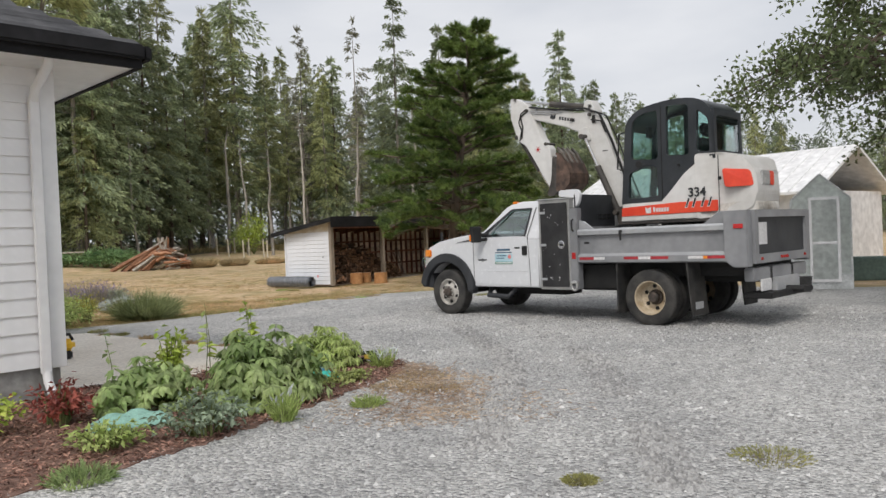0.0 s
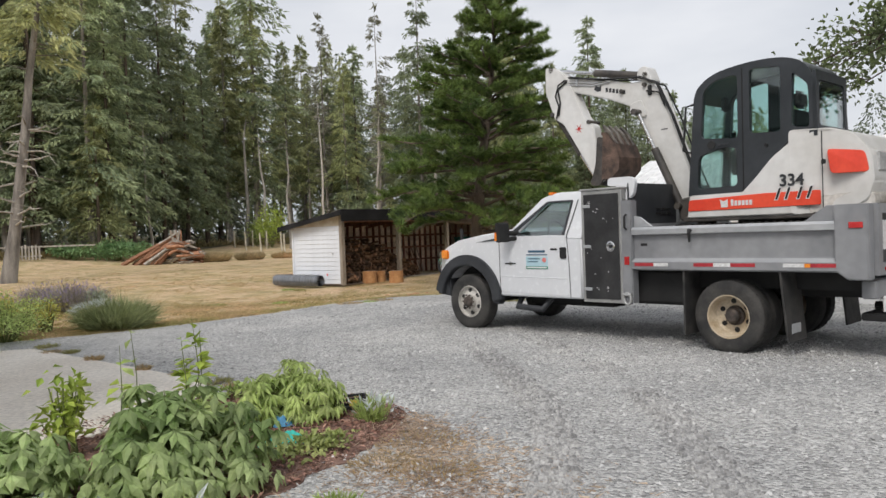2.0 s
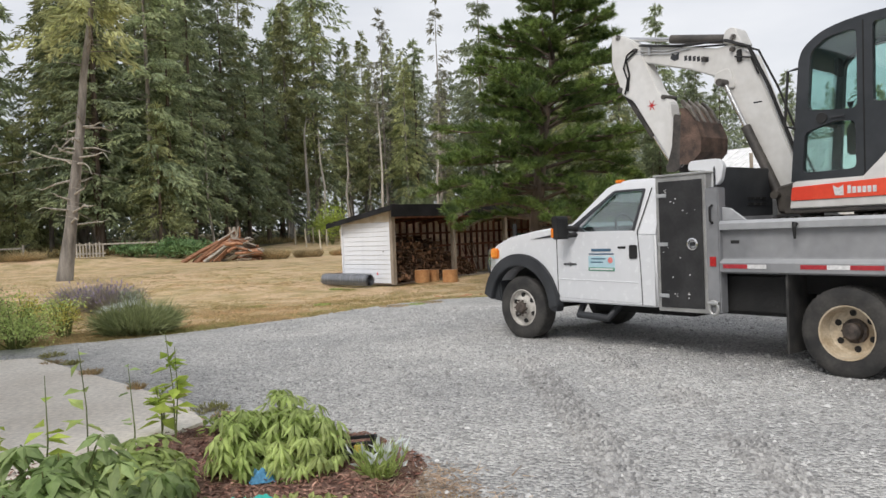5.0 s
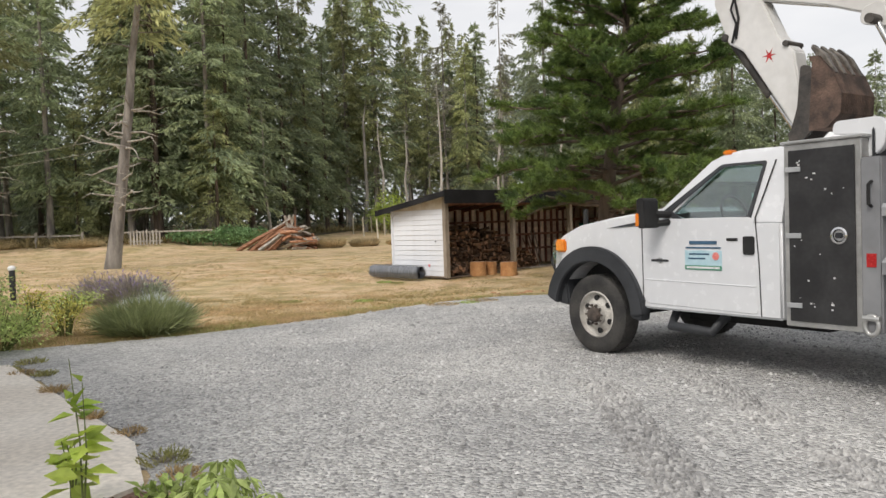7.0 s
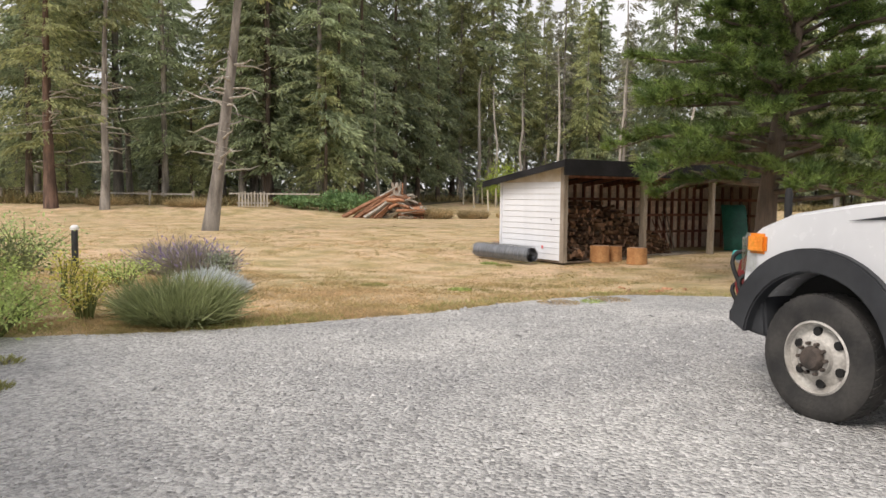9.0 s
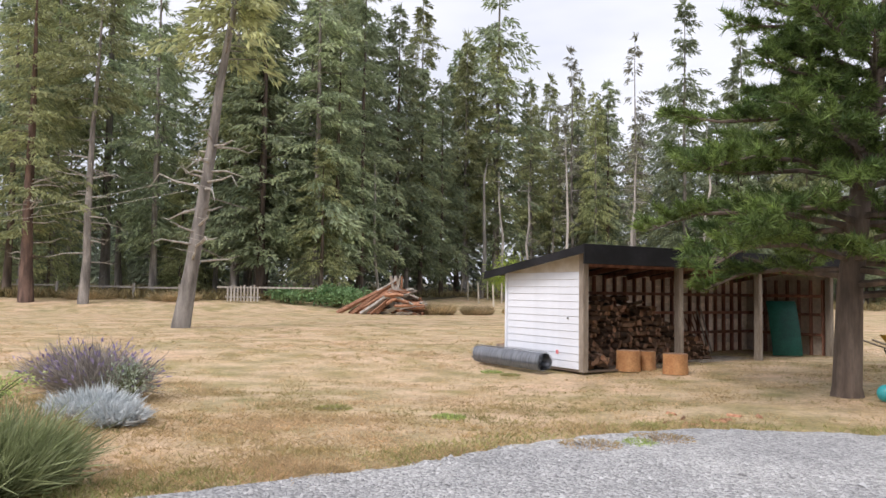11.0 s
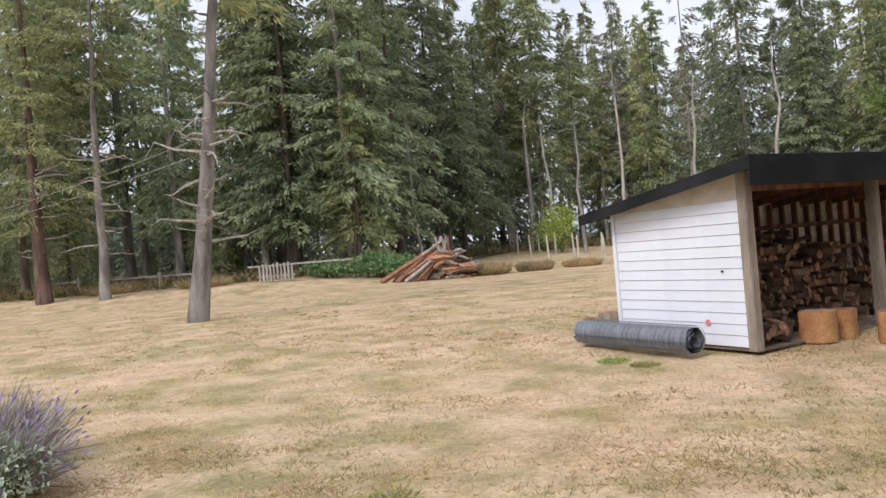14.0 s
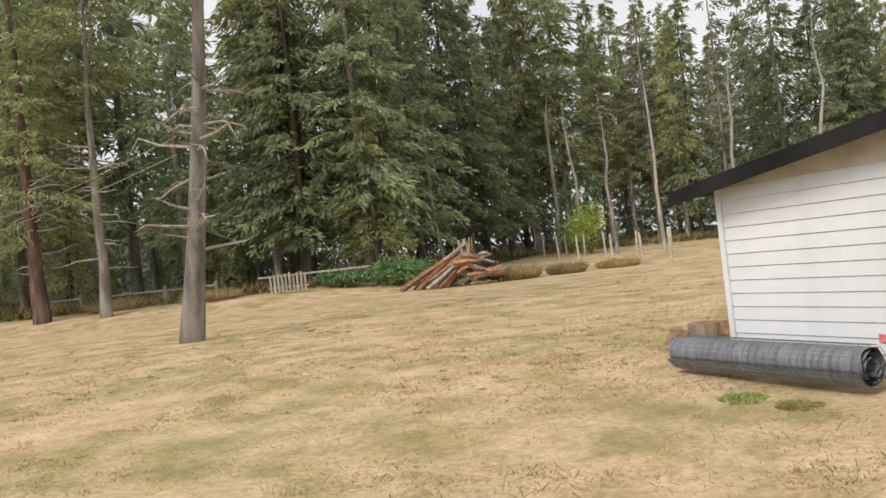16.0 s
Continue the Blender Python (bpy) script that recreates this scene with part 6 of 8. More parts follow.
    part("number_plate", box(bmesh.new(), -1.53, -1.505, 0.45, 0.78, 0.52, 0.68, 0.004, 1), WHITE_TAPE, t, "white number plate")
    part("step_bumper", box(bmesh.new(), -1.66, -1.3, -0.75, 0.8, 0.42, 0.5, 0.012), BLACK, t)
    # hydraulic winch on the front bumper
    RED = mat("red_machine_paint", (0.14, 0.012, 0.014), (0.24, 0.025, 0.025), 5, 0.4, bump=0.1)
    w = part("front_winch", prism(bmesh.new(), [(4.9, 0.55), (5.3, 0.55), (5.36, 0.75), (5.3, 0.98), (5.0, 1.05), (4.9, 0.9)], -0.3, 0.46, 0.03, 2), RED, t, "red hydraulic winch with black hoses", 40)
    part("winch_mount", box(bmesh.new(), 4.84, 5.3, -0.25, 0.55, 0.46, 0.56, 0.012), BLACK, w)
    part("winch_drum", tube(bmesh.new(), [(5.12, -0.22, 1.02), (5.12, 0.42, 1.02)], 0.11, 16), RED, w, smooth=40)
    part("winch_frame", box(bmesh.new(), 5.02, 5.22, -0.1, 0.36, 1.13, 1.2, 0.01), BLACK, w)
    part("spool", lathe(bmesh.new(), [(0.02, 0.0), (0.09, 0.0), (0.1, 0.04), (0.03, 0.06), (0.03, 0.3), (0.02, 0.34), (0.0, 0.34)], pose(5.1, 0.15, 1.19, 90), 16), BLACK, w, smooth=40)
    part("fitting", tube(bmesh.new(), [(5.2, 0.0, 1.15), (5.2, 0.08, 1.2)], 0.035, 10), AMBER, w, "amber fitting")
    part("aqua_cap", tube(bmesh.new(), [(5.3, 0.4, 0.98), (5.32, 0.48, 0.99)], 0.04, 10), mat("aqua_cap", (0.05, 0.35, 0.33), (0.08, 0.45, 0.42), 8, 0.5), w, "aqua plastic cap")
    for i, (x, y, z, r) in enumerate(((5.25, 0.46, 0.85, 0.17), (5.15, 0.5, 0.7, 0.14), (5.28, 0.3, 1.03, 0.11), (5.3, 0.42, 0.64, 0.12), (5.2, 0.15, 1.02, 0.14))):
        part("hose", tube(bmesh.new(), [(x + 0.05 * math.sin(2 * a), y + r * 0.5 * math.cos(a), z + r * math.sin(a)) for a in np.linspace(-1.6, 2.6, 13)], 0.018, 7), BLACK, w, smooth=60)
    for i in range(5):
        part("valve", tube(bmesh.new(), [(5.3, -0.15 + i * 0.13, 0.92), (5.38, -0.15 + i * 0.13, 0.95)], 0.035, 8), BLACK if i % 2 else ALU, w)
    return t


def prism_x(bm, pts, x0, x1):
    lo = [bm.verts.new((x0, y, z)) for y, z in pts]
    hi = [bm.verts.new((x1, y, z)) for y, z in pts]
    bm.faces.new(lo[::-1])
    bm.faces.new(hi)
    for i in range(len(pts)):
        bm.faces.new((lo[i - 1], lo[i], hi[i], hi[i - 1]))
    return bm


# ---- excavator ----
def build_excavator(m):
    e = thing("mini_excavator", m, "white mini excavator with orange stripe and dark cab on the bed", "excavator")
    WHITE = mat("worn_white_machine_paint", (0.57, 0.56, 0.535), (0.68, 0.675, 0.66), 1.8, 0.4, bump=0.03, grain=0.05)
    ORANGE = mat("orange_red_stripe", (0.7, 0.055, 0.025), (0.8, 0.085, 0.038), 3, 0.4, bump=0.0, grain=0.06)
    CABD = mat("dark_cab_steel", (0.022, 0.026, 0.03), (0.038, 0.042, 0.047), 2.5, 0.35, bump=0.03, grain=0.06)
    RUST = mat("rusty_bucket_steel", (0.045, 0.03, 0.024), (0.15, 0.095, 0.07), 5, 0.75, bump=0.3)
    ARMD = mat("dark_greasy_steel", (0.035, 0.032, 0.03), (0.085, 0.075, 0.065), 5, 0.6, bump=0.2)
    STEEL_TOOTH = mat("worn_tooth_steel", (0.07, 0.06, 0.052), (0.2, 0.18, 0.155), 7, 0.5, metal=0.3, bump=0.2)
    YC = -0.24
    tail = lambda x, y, z: Vector((x if x > -0.8 else -0.8 + (x + 0.8) * 0.8, YC + (y - YC) * (1 - 0.46 * min(1, max(0, (-x - 0.8) / 0.56)) ** 2), z))
    # tracks on the bed floor
    for y in (-0.98, 0.2):
        pts = rounded([(-0.95, 1.0), (0.95, 1.0), (1.12, 1.2), (0.98, 1.46), (-0.98, 1.46), (-1.12, 1.2)], 0.15)
        tr = part("track", prism(bmesh.new(), pts, y, y + 0.3, 0.015, 1), RUBBER, e, "black rubber track", 40)
        for i in range(22):
            part("track_lug", box(bmesh.new(), -0.95 + i * 0.088, -0.91 + i * 0.088, y, y + 0.3, 1.455, 1.475), RUBBER, tr)
    part("undercarriage", box(bmesh.new(), -0.7, 0.7, -0.68, 0.2, 1.1, 1.42, 0.03), ARMD, e)
    part("turntable", lathe(bmesh.new(), [(0.0, -0.1), (0.42, -0.1), (0.42, 0.1), (0.0, 0.1)], pose(0, YC, 1.46, 90), 28), ARMD, e, smooth=40)
    part("floor_plate", box(bmesh.new(), -1.15, 0.82, -0.98, 0.5, 1.5, 1.56, 0.01), ARMD, e)
    # house
    low = [(0.76, 1.54), (0.72, 1.83), (0.05, 1.83), (-0.12, 2.0), (-0.3, 2.2), (-0.5, 2.35), (-0.54, 2.38), (-0.6, 1.54)]
    part("left_cowl", prism(bmesh.new(), low, 0.08, 0.52, 0.02, 2), WHITE, e, "white side cowl sweeping up to the tail", 40)
    rear = rounded([(-0.5, 1.54), (-0.5, 2.49), (-0.98, 2.47), (-1.22, 2.40), (-1.36, 2.2), (-1.385, 1.9), (-1.33, 1.68), (-1.1, 1.54)], 0.05, 3)
    body = part("tail_body", prism(bmesh.new(), rear, -1.0, 0.525, 0.05, 3, tail), WHITE, e, "rounded white tail body", 50)
    part("panel_gap", tube(bmesh.new(), [(-0.86, 0.523, 1.6), (-0.86, 0.523, 2.44)], 0.006, 5), BLACK, body)
    part("tail_lock", box(bmesh.new(), -0.9, -0.85, 0.515, 0.535, 2.08, 2.13, 0.006), BLACK, body)
    part("right_cowl", box(bmesh.new(), -0.52, 0.5, -1.0, -0.48, 1.54, 2.3, 0.06, 3), WHITE, e, smooth=45)
    part("tail_patch", prism(bmesh.new(), rounded([(-0.93, 2.24), (-1.3, 2.21), (-1.345, 1.98), (-0.97, 1.97)], 0.05), 0.49, 0.533, 0.004, 1, tail), ORANGE, body, "orange-red corner patch", 30)
    part("tail_badge", box(bmesh.new(), -1.279, -1.24, -0.27, 0.02, 1.99, 2.2, 0.012), mat("silver_badge", (0.4, 0.4, 0.4), (0.6, 0.6, 0.6), 5, 0.4, metal=0.4), body)
    part("tail_patch", box(bmesh.new(), -1.276, -1.24, -0.42, -0.27, 1.99, 2.2, 0.012), ORANGE, body)
    part("counterweight", prism(bmesh.new(), rounded([(-0.7, 1.5), (-0.7, 1.72), (-1.36, 1.78), (-1.395, 1.62), (-1.2, 1.5)], 0.06), -0.95, 0.5, 0.04, 3, tail), mat("dirty_white_casting", (0.3, 0.27, 0.23), (0.62, 0.6, 0.56), 2.5, 0.6, bump=0.15), e, "dirty white counterweight", 50)
    stripe = part("stripe", prism(bmesh.new(), rounded([(0.735, 1.63), (0.72, 1.765), (-0.2, 1.80), (-0.84, 1.80), (-0.84, 1.64)], 0.02), 0.518, 0.531, 0.003, 1), ORANGE, e, "orange-red stripe along the skirt", 30)
    part("logo_shape", prism(bmesh.new(), [(0.22, 1.66), (0.3, 1.66), (0.32, 1.76), (0.27, 1.73), (0.22, 1.76)], 0.531, 0.534), WHITE_TAPE, stripe)
    for i in range(6):
        part("brand_bar", box(bmesh.new(), 0.15 - i * 0.045, 0.183 - i * 0.045, 0.531, 0.534, 1.675, 1.735 if i else 1.75), WHITE_TAPE, stripe)
    DIGIT = mat("dark_numeral", (0.02, 0.022, 0.026), (0.035, 0.037, 0.04), 8, 0.5, bump=0)
    word("number_decal", "334", 0.185, DIGIT, e, Matrix(((-1, 0, 0, -0.53), (0, 0, 1, 0.533), (0, 1, 0, 1.925), (0, 0, 0, 1))))
    for x in (-0.36, -0.465, -0.60, -0.705):
        part("vent_slot", prism(bmesh.new(), rounded([(x + 0.015, 1.72), (x - 0.03, 1.85), (x - 0.055, 1.85), (x - 0.01, 1.72)], 0.01), 0.52, 0.538), BLACK, e)
        part("slot_rim", holed(bmesh.new(), [(x + 0.027, 1.71), (x - 0.027, 1.86), (x - 0.067, 1.86), (x - 0.013, 1.71)], [[(x + 0.015, 1.72), (x - 0.03, 1.85), (x - 0.055, 1.85), (x - 0.01, 1.72)]], 0.52, 0.535), WHITE_TAPE, e)
    # cab
    def eased(pts, k=4):
        """A smooth run through the points."""
        out = []
        for i in range(len(pts) - 1):
            a, b, c, d = (Vector(pts[max(0, min(len(pts) - 1, i + q))]) for q in (-1, 0, 1, 2))
            for j in range(k):
                t = j / k
                out.append(tuple(0.5 * (2 * b + (c - a) * t + (2 * a - 5 * b + 4 * c - d) * t * t + (3 * b - a - 3 * c + d) * t ** 3)))
        return out + [tuple(pts[-1])]
    outer = [(0.74, 1.82), (0.68, 2.5)] + eased([(0.635, 3.0), (0.57, 3.14), (0.36, 3.27), (0.0, 3.33), (-0.36, 3.33), (-0.6, 3.27), (-0.74, 3.14), (-0.80, 2.96)]) + [(-0.82, 2.46), (-0.5, 2.37), (-0.3, 2.2), (-0.12, 2.0), (0.05, 1.83)]
    wins = [rounded([(0.56, 2.51), (0.09, 2.47), (0.08, 3.22), (0.36, 3.19), (0.515, 3.08)], 0.07), rounded([(0.625, 1.9), (0.11, 1.91), (0.11, 2.36), (0.3, 2.38), (0.59, 2.30)], 0.06),
            rounded([(-0.05, 2.51), (-0.41, 2.49), (-0.42, 3.23), (-0.06, 3.25)], 0.05), rounded([(-0.53, 2.53), (-0.73, 2.50), (-0.72, 2.98), (-0.55, 3.14)], 0.05)]
    left = part("cab_side", holed(bmesh.new(), outer, wins, 0.43, 0.5), CABD, e, "dark cab side with four windows")
    open_side = [rounded([(0.64, 1.95), (0.1, 1.95), (0.08, 3.22), (0.36, 3.19), (0.56, 3.06)], 0.06), wins[2], wins[3]]
    part("cab_side", holed(bmesh.new(), outer, open_side, -0.42, -0.35), CABD, e, "dark cab side with three windows")
    for s in (1, -1):
        for wpts in (wins if s > 0 else open_side):
            y = 0.46 if s > 0 else -0.385
            part("cab_window", prism(bmesh.new(), wpts, y - 0.004, y + 0.004), CAB_GLASS, e, "green tinted pane")
    crown = eased([(0.635, 3.0), (0.57, 3.14), (0.36, 3.27), (0.0, 3.33), (-0.36, 3.33), (-0.6, 3.27), (-0.74, 3.14), (-0.80, 2.96)])
    inner = [(x * 0.96, z - 0.045) for x, z in crown]
    part("cab_roof", prism(bmesh.new(), crown + inner[::-1], -0.345, 0.425), CABD, e, "rounded dark cab roof", 50)
    for y in (0.40, -0.40):
        part("front_pillar", tube(bmesh.new(), [(0.72, y, 1.82), (0.66, y, 2.5), (0.61, y, 3.04)], 0.035, 6), CABD, e)
    part("windscreen", prism(bmesh.new(), [(0.715, 1.85), (0.665, 2.5), (0.615, 3.05), (0.607, 3.05), (0.657, 2.5), (0.707, 1.85)], -0.38, 0.42), CAB_GLASS, e)
    part("front_bar", tube(bmesh.new(), [(0.67, -0.4, 2.42), (0.67, 0.42, 2.42)], 0.022, 6), CABD, e)
    part("rear_window", box(bmesh.new(), -0.80, -0.792, -0.36, 0.44, 2.52, 3.0), CAB_GLASS, e)
    part("rear_frame", holed(bmesh.new(), [(-0.42, 2.4), (0.5, 2.4), (0.5, 3.12), (-0.42, 3.12)], [rounded([(-0.34, 2.52), (0.42, 2.52), (0.42, 3.02), (-0.34, 3.02)], 0.05)], -0.02, 0.02), CABD, e).matrix_basis = pose(-0.79, 0, 0, 0, 0, 90)
    part("door_gap", tube(bmesh.new(), [(0.035, 0.502, 1.85), (0.03, 0.502, 2.5), (0.02, 0.502, 3.28)], 0.006, 5), BLACK, left)
    part("door_latch", lathe(bmesh.new(), [(0.0, 0.012), (0.05, 0.012), (0.055, 0.0)], pose(0.42, 0.5, 2.42), 18), BLACK, left, smooth=40)
    part("door_grip", box(bmesh.new(), 0.2, 0.34, 0.5, 0.52, 2.405, 2.43, 0.006), TRIM, left)
    part("side_knob", tube(bmesh.new(), [(-0.25, 0.5, 2.35), (-0.25, 0.53, 2.35)], 0.02, 8), BLACK, left)
    part("grab_rail", tube(bmesh.new(), [(0.68, 0.5, 2.35), (0.77, 0.54, 2.38), (0.72, 0.54, 2.92), (0.64, 0.5, 2.94)], 0.014, 7), BLACK, e, smooth=60)
    part("cab_seat", prism(bmesh.new(), rounded([(0.18, 2.02), (0.16, 2.16), (-0.3, 2.16), (-0.42, 2.75), (-0.52, 2.75), (-0.42, 2.02)], 0.05), -0.22, 0.28, 0.04, 2), BLACK, e, "black operator seat", 50)
    part("headrest", box(bmesh.new(), -0.5, -0.4, -0.1, 0.16, 2.78, 2.98, 0.04, 3), BLACK, e, smooth=50)
    for y in (0.33, -0.28):
        part("control_console", box(bmesh.new(), -0.2, 0.25, y - 0.07, y + 0.05, 2.05, 2.34, 0.02), BLACK, e)
        part("joystick", tube(bmesh.new(), [(0.2, y, 2.34), (0.22, y, 2.5), (0.22, y, 2.56)], [0.015, 0.015, 0.035], 8), BLACK, e)
    part("cab_floor", box(bmesh.new(), -0.5, 0.7, -0.4, 0.43, 1.8, 1.84), BLACK, e)
    part("wing_mirror", box(bmesh.new(), 0.3, 0.34, 0.26, 0.4, 2.82, 3.0, 0.015), BLACK, e)
    # boom, arm, bucket
    yb = -0.3
    boom = part("boom", prism(bmesh.new(), [(3.14, 3.80), (2.6, 3.67), (1.95, 3.5), (1.72, 3.51), (1.5, 3.33), (1.05, 2.1), (0.86, 1.68), (1.22, 1.64), (1.46, 2.1), (1.82, 2.98), (1.98, 3.17), (2.3, 3.31), (3.02, 3.54)], yb - 0.1, yb + 0.1, 0.015, 2), WHITE, e, "bent white boom", 35)
    for i in range(6):
        part("brand_bar", box(bmesh.new(), 2.05 + i * 0.058, 2.09 + i * 0.058, yb + 0.1, yb + 0.103, 3.36 + i * 0.015, 3.42 + i * 0.015), DIGIT, boom)
    part("logo_shape", prism(bmesh.new(), [(2.46, 3.47), (2.52, 3.46), (2.58, 3.5), (2.55, 3.56), (2.5, 3.53), (2.45, 3.55)], yb + 0.1, yb + 0.103), DIGIT, boom)
    arm = part("arm", prism(bmesh.new(), [(3.47, 3.97), (3.33, 3.96), (3.12, 3.83), (3.0, 3.66), (2.76, 3.13), (2.6, 2.96), (2.50, 2.22), (2.58, 2.14), (2.70, 2.36), (3.15, 3.06), (3.32, 3.17), (3.48, 3.6)], yb - 0.08, yb + 0.12, 0.015, 2), WHITE, e, "white digging arm", 35)
    part("arm_mark", prism(bmesh.new(), [(2.86 + (0.075 if k % 2 == 0 else 0.02) * math.cos(k * math.pi / 6), 2.96 + (0.075 if k % 2 == 0 else 0.02) * math.sin(k * math.pi / 6)) for k in range(12)], yb + 0.12, yb + 0.123), RED_LENS, arm, "small red star mark")
    bucket = part("bucket", prism(bmesh.new(), [(2.348, 2.93), (2.252, 2.92), (2.100, 2.72), (2.012, 2.50), (2.028, 2.30), (2.172, 2.17), (2.348, 2.16), (2.348, 2.20), (2.188, 2.22), (2.068, 2.33), (2.052, 2.48), (2.132, 2.70), (2.268, 2.87), (2.348, 2.88)], yb - 0.32, yb + 0.32), RUST, e, "rusty curled bucket")
    bucket.matrix_basis = Matrix.Translation((0.29, 0.12 * yb, 0.26)) @ Matrix.Scale(0.88, 4)
    for y in (yb - 0.325, yb + 0.3):
        part("bucket_cheek", prism(bmesh.new(), [(2.316, 2.92), (2.252, 2.92), (2.100, 2.72), (2.012, 2.50), (2.028, 2.30), (2.172, 2.17), (2.364, 2.16)], y, y + 0.025), RUST, bucket)
    for i in range(4):
        y = yb - 0.28 + i * 0.165
        part("bucket_tooth", prism(bmesh.new(), [(2.34, 3.06), (2.36, 3.02), (2.16, 2.70), (2.09, 2.72), (2.2, 2.93)], y, y + 0.065, 0.008, 1), STEEL_TOOTH, bucket)
    for y in (yb - 0.14, yb + 0.13):
        part("bucket_link", prism(bmesh.new(), rounded([(2.66, 2.1), (2.52, 2.08), (2.32, 2.25), (2.42, 2.78), (2.52, 2.8), (2.56, 2.4)], 0.04), y, y + 0.03, 0.004, 1), ARMD, e, "dark greasy bucket link", 30)
    def ram(a, b, k, y, r=0.05, name="hydraulic_ram"):
        a, b = Vector((a[0], y, a[1])), Vector((b[0], y, b[1]))
        mid = a + (b - a) * k
        q = part(name, tube(bmesh.new(), [a, mid], r, 12), ARMD, e, "dark hydraulic cylinder", 40)
        part("rod", tube(bmesh.new(), [mid, b], r * 0.5, 10), CHROME, q, "bright steel rod", 40)
        for p in (a, b):
            part("pin", tube(bmesh.new(), [p - Vector((0, 0.12, 0)), p + Vector((0, 0.12, 0))], r * 0.8, 10), ARMD, q, smooth=40)
    ram((1.72, 3.57), (3.36, 3.92), 0.55, yb, 0.055)
    ram((1.2, 1.72), (1.82, 3.06), 0.6, yb + 0.16, 0.055)
    ram((1.2, 1.72), (1.82, 3.06), 0.6, yb - 0.16, 0.055)
    ram((3.36, 3.24), (2.64, 2.16), 0.6, yb, 0.05)
    part("boom_foot", prism(bmesh.new(), [(0.7, 1.52), (1.2, 1.52), (1.25, 1.8), (1.0, 1.85), (0.75, 1.75)], yb - 0.2, yb + 0.2, 0.02, 1), ARMD, e)
    part("swing_post", tube(bmesh.new(), [(0.92, yb, 1.45), (0.92, yb, 1.9)], 0.12, 14), ARMD, e, smooth=40)
    for i, off in enumerate((0.115, 0.14, -0.115)):
        pts = [(3.0, yb + off, 3.75), (2.4, yb + off, 3.62), (1.8, yb + off, 3.56), (1.52, yb + off, 3.42), (1.3, yb + off, 2.95), (1.02, yb + off, 2.2), (0.85, yb + off, 1.8)]
        part("hose", tube(bmesh.new(), [(x + 0.01 * i, y, z + 0.012 * math.sin(5 * x + i)) for x, y, z in pts], 0.013, 6), BLACK, boom, smooth=60)
    part("hose", tube(bmesh.new(), [(3.05, yb + 0.13, 3.7), (3.22, yb + 0.14, 3.6), (3.18, yb + 0.14, 3.4), (3.22, yb + 0.13, 3.2)], 0.013, 6), BLACK, arm, smooth=60)
    part("boom_bracket", prism(bmesh.new(), rounded([(1.6, 3.46), (1.86, 3.53), (1.82, 3.68), (1.7, 3.7)], 0.05), yb - 0.12, yb + 0.12, 0.006, 1), WHITE, boom, smooth=40)
    part("boom_boss", prism(bmesh.new(), rounded([(1.7, 2.98), (1.98, 3.06), (1.96, 3.2), (1.78, 3.24)], 0.06), yb + 0.1, yb + 0.13, 0.006, 1), WHITE, boom, smooth=40)
    part("hose_clamp", box(bmesh.new(), 1.62, 1.68, yb + 0.1, yb + 0.13, 3.28, 3.42, 0.008), BLACK, boom)
    part("hose_clamp", box(bmesh.new(), 2.86, 2.9, yb + 0.1, yb + 0.13, 3.6, 3.72, 0.008), LIGHT_STEEL, boom)
    for dz, end in ((0.0, 2.42), (0.035, 2.3)):
        part("steel_line", tube(bmesh.new(), [(3.1, yb + 0.115, 3.69 - dz), (2.8, yb + 0.115, 3.64 - dz), (2.6, yb + 0.115, 3.6 - dz), (end, yb + 0.115, 3.6 - dz)], 0.009, 6), LIGHT_STEEL, boom, smooth=60)
    part("hose", tube(bmesh.new(), [(3.1, yb + 0.13, 3.72), (3.2, yb + 0.15, 3.66), (3.26, yb + 0.15, 3.5), (3.2, yb + 0.15, 3.34), (3.26, yb + 0.14, 3.16)], 0.012, 6), BLACK, arm, smooth=60)
    part("hose", tube(bmesh.new(), [(1.7, yb + 0.12, 3.35), (1.5, yb + 0.13, 3.3), (1.42, yb + 0.12, 3.1)], 0.012, 6), BLACK, boom, smooth=60)
    part("boom_scuff", box(bmesh.new(), 1.4, 1.5, yb + 0.1, yb + 0.103, 2.78, 2.795), DIGIT, boom)
    for x, z, y in ((1.73, 3.44, 1), (1.84, 3.06, 1), (3.34, 3.24, 2), (2.68, 3.04, 2), (3.08, 3.7, 2), (2.1, 3.4, 1)):
        part("pin", tube(bmesh.new(), [(x, yb - 0.13, z), (x, yb + 0.14, z)], 0.03, 12), ARMD, boom if y == 1 else arm, smooth=40)
    return e


TRUCK = pose(3.67, 12.21, 0, 0, 0, 135.6)
build_truck(TRUCK)
build_excavator(TRUCK)


# ---- plants ----
DARKLEAF = leafy("glossy_dark_leaf", (0.27, 0.38, 0.14), (0.52, 0.62, 0.29), 0.5, 2.5, island=0.35)
MIDLEAF = leafy("mid_green_leaf", (0.32, 0.42, 0.12), (0.55, 0.64, 0.25), 0.45, 2.5, island=0.35)
LIMELEAF = leafy("lime_leaf", (0.3, 0.42, 0.06), (0.56, 0.63, 0.14), 0.35, 2.5, island=0.25)
SAGE = leafy("lavender_green", (0.2, 0.24, 0.1), (0.38, 0.42, 0.2), 0.25, 2, island=0.3)
GREYPLANT = leafy("grey_dry_stems", (0.22, 0.19, 0.165), (0.42, 0.38, 0.33), 0.15, 2, island=0.35)
SILVER = leafy("silver_felt_leaf", (0.5, 0.54, 0.54), (0.72, 0.76, 0.76), 0.15, 3, island=0.15)
PURPLE = leafy("lavender_flower", (0.25, 0.19, 0.36), (0.4, 0.33, 0.5), 0.2, 5, island=0.3)
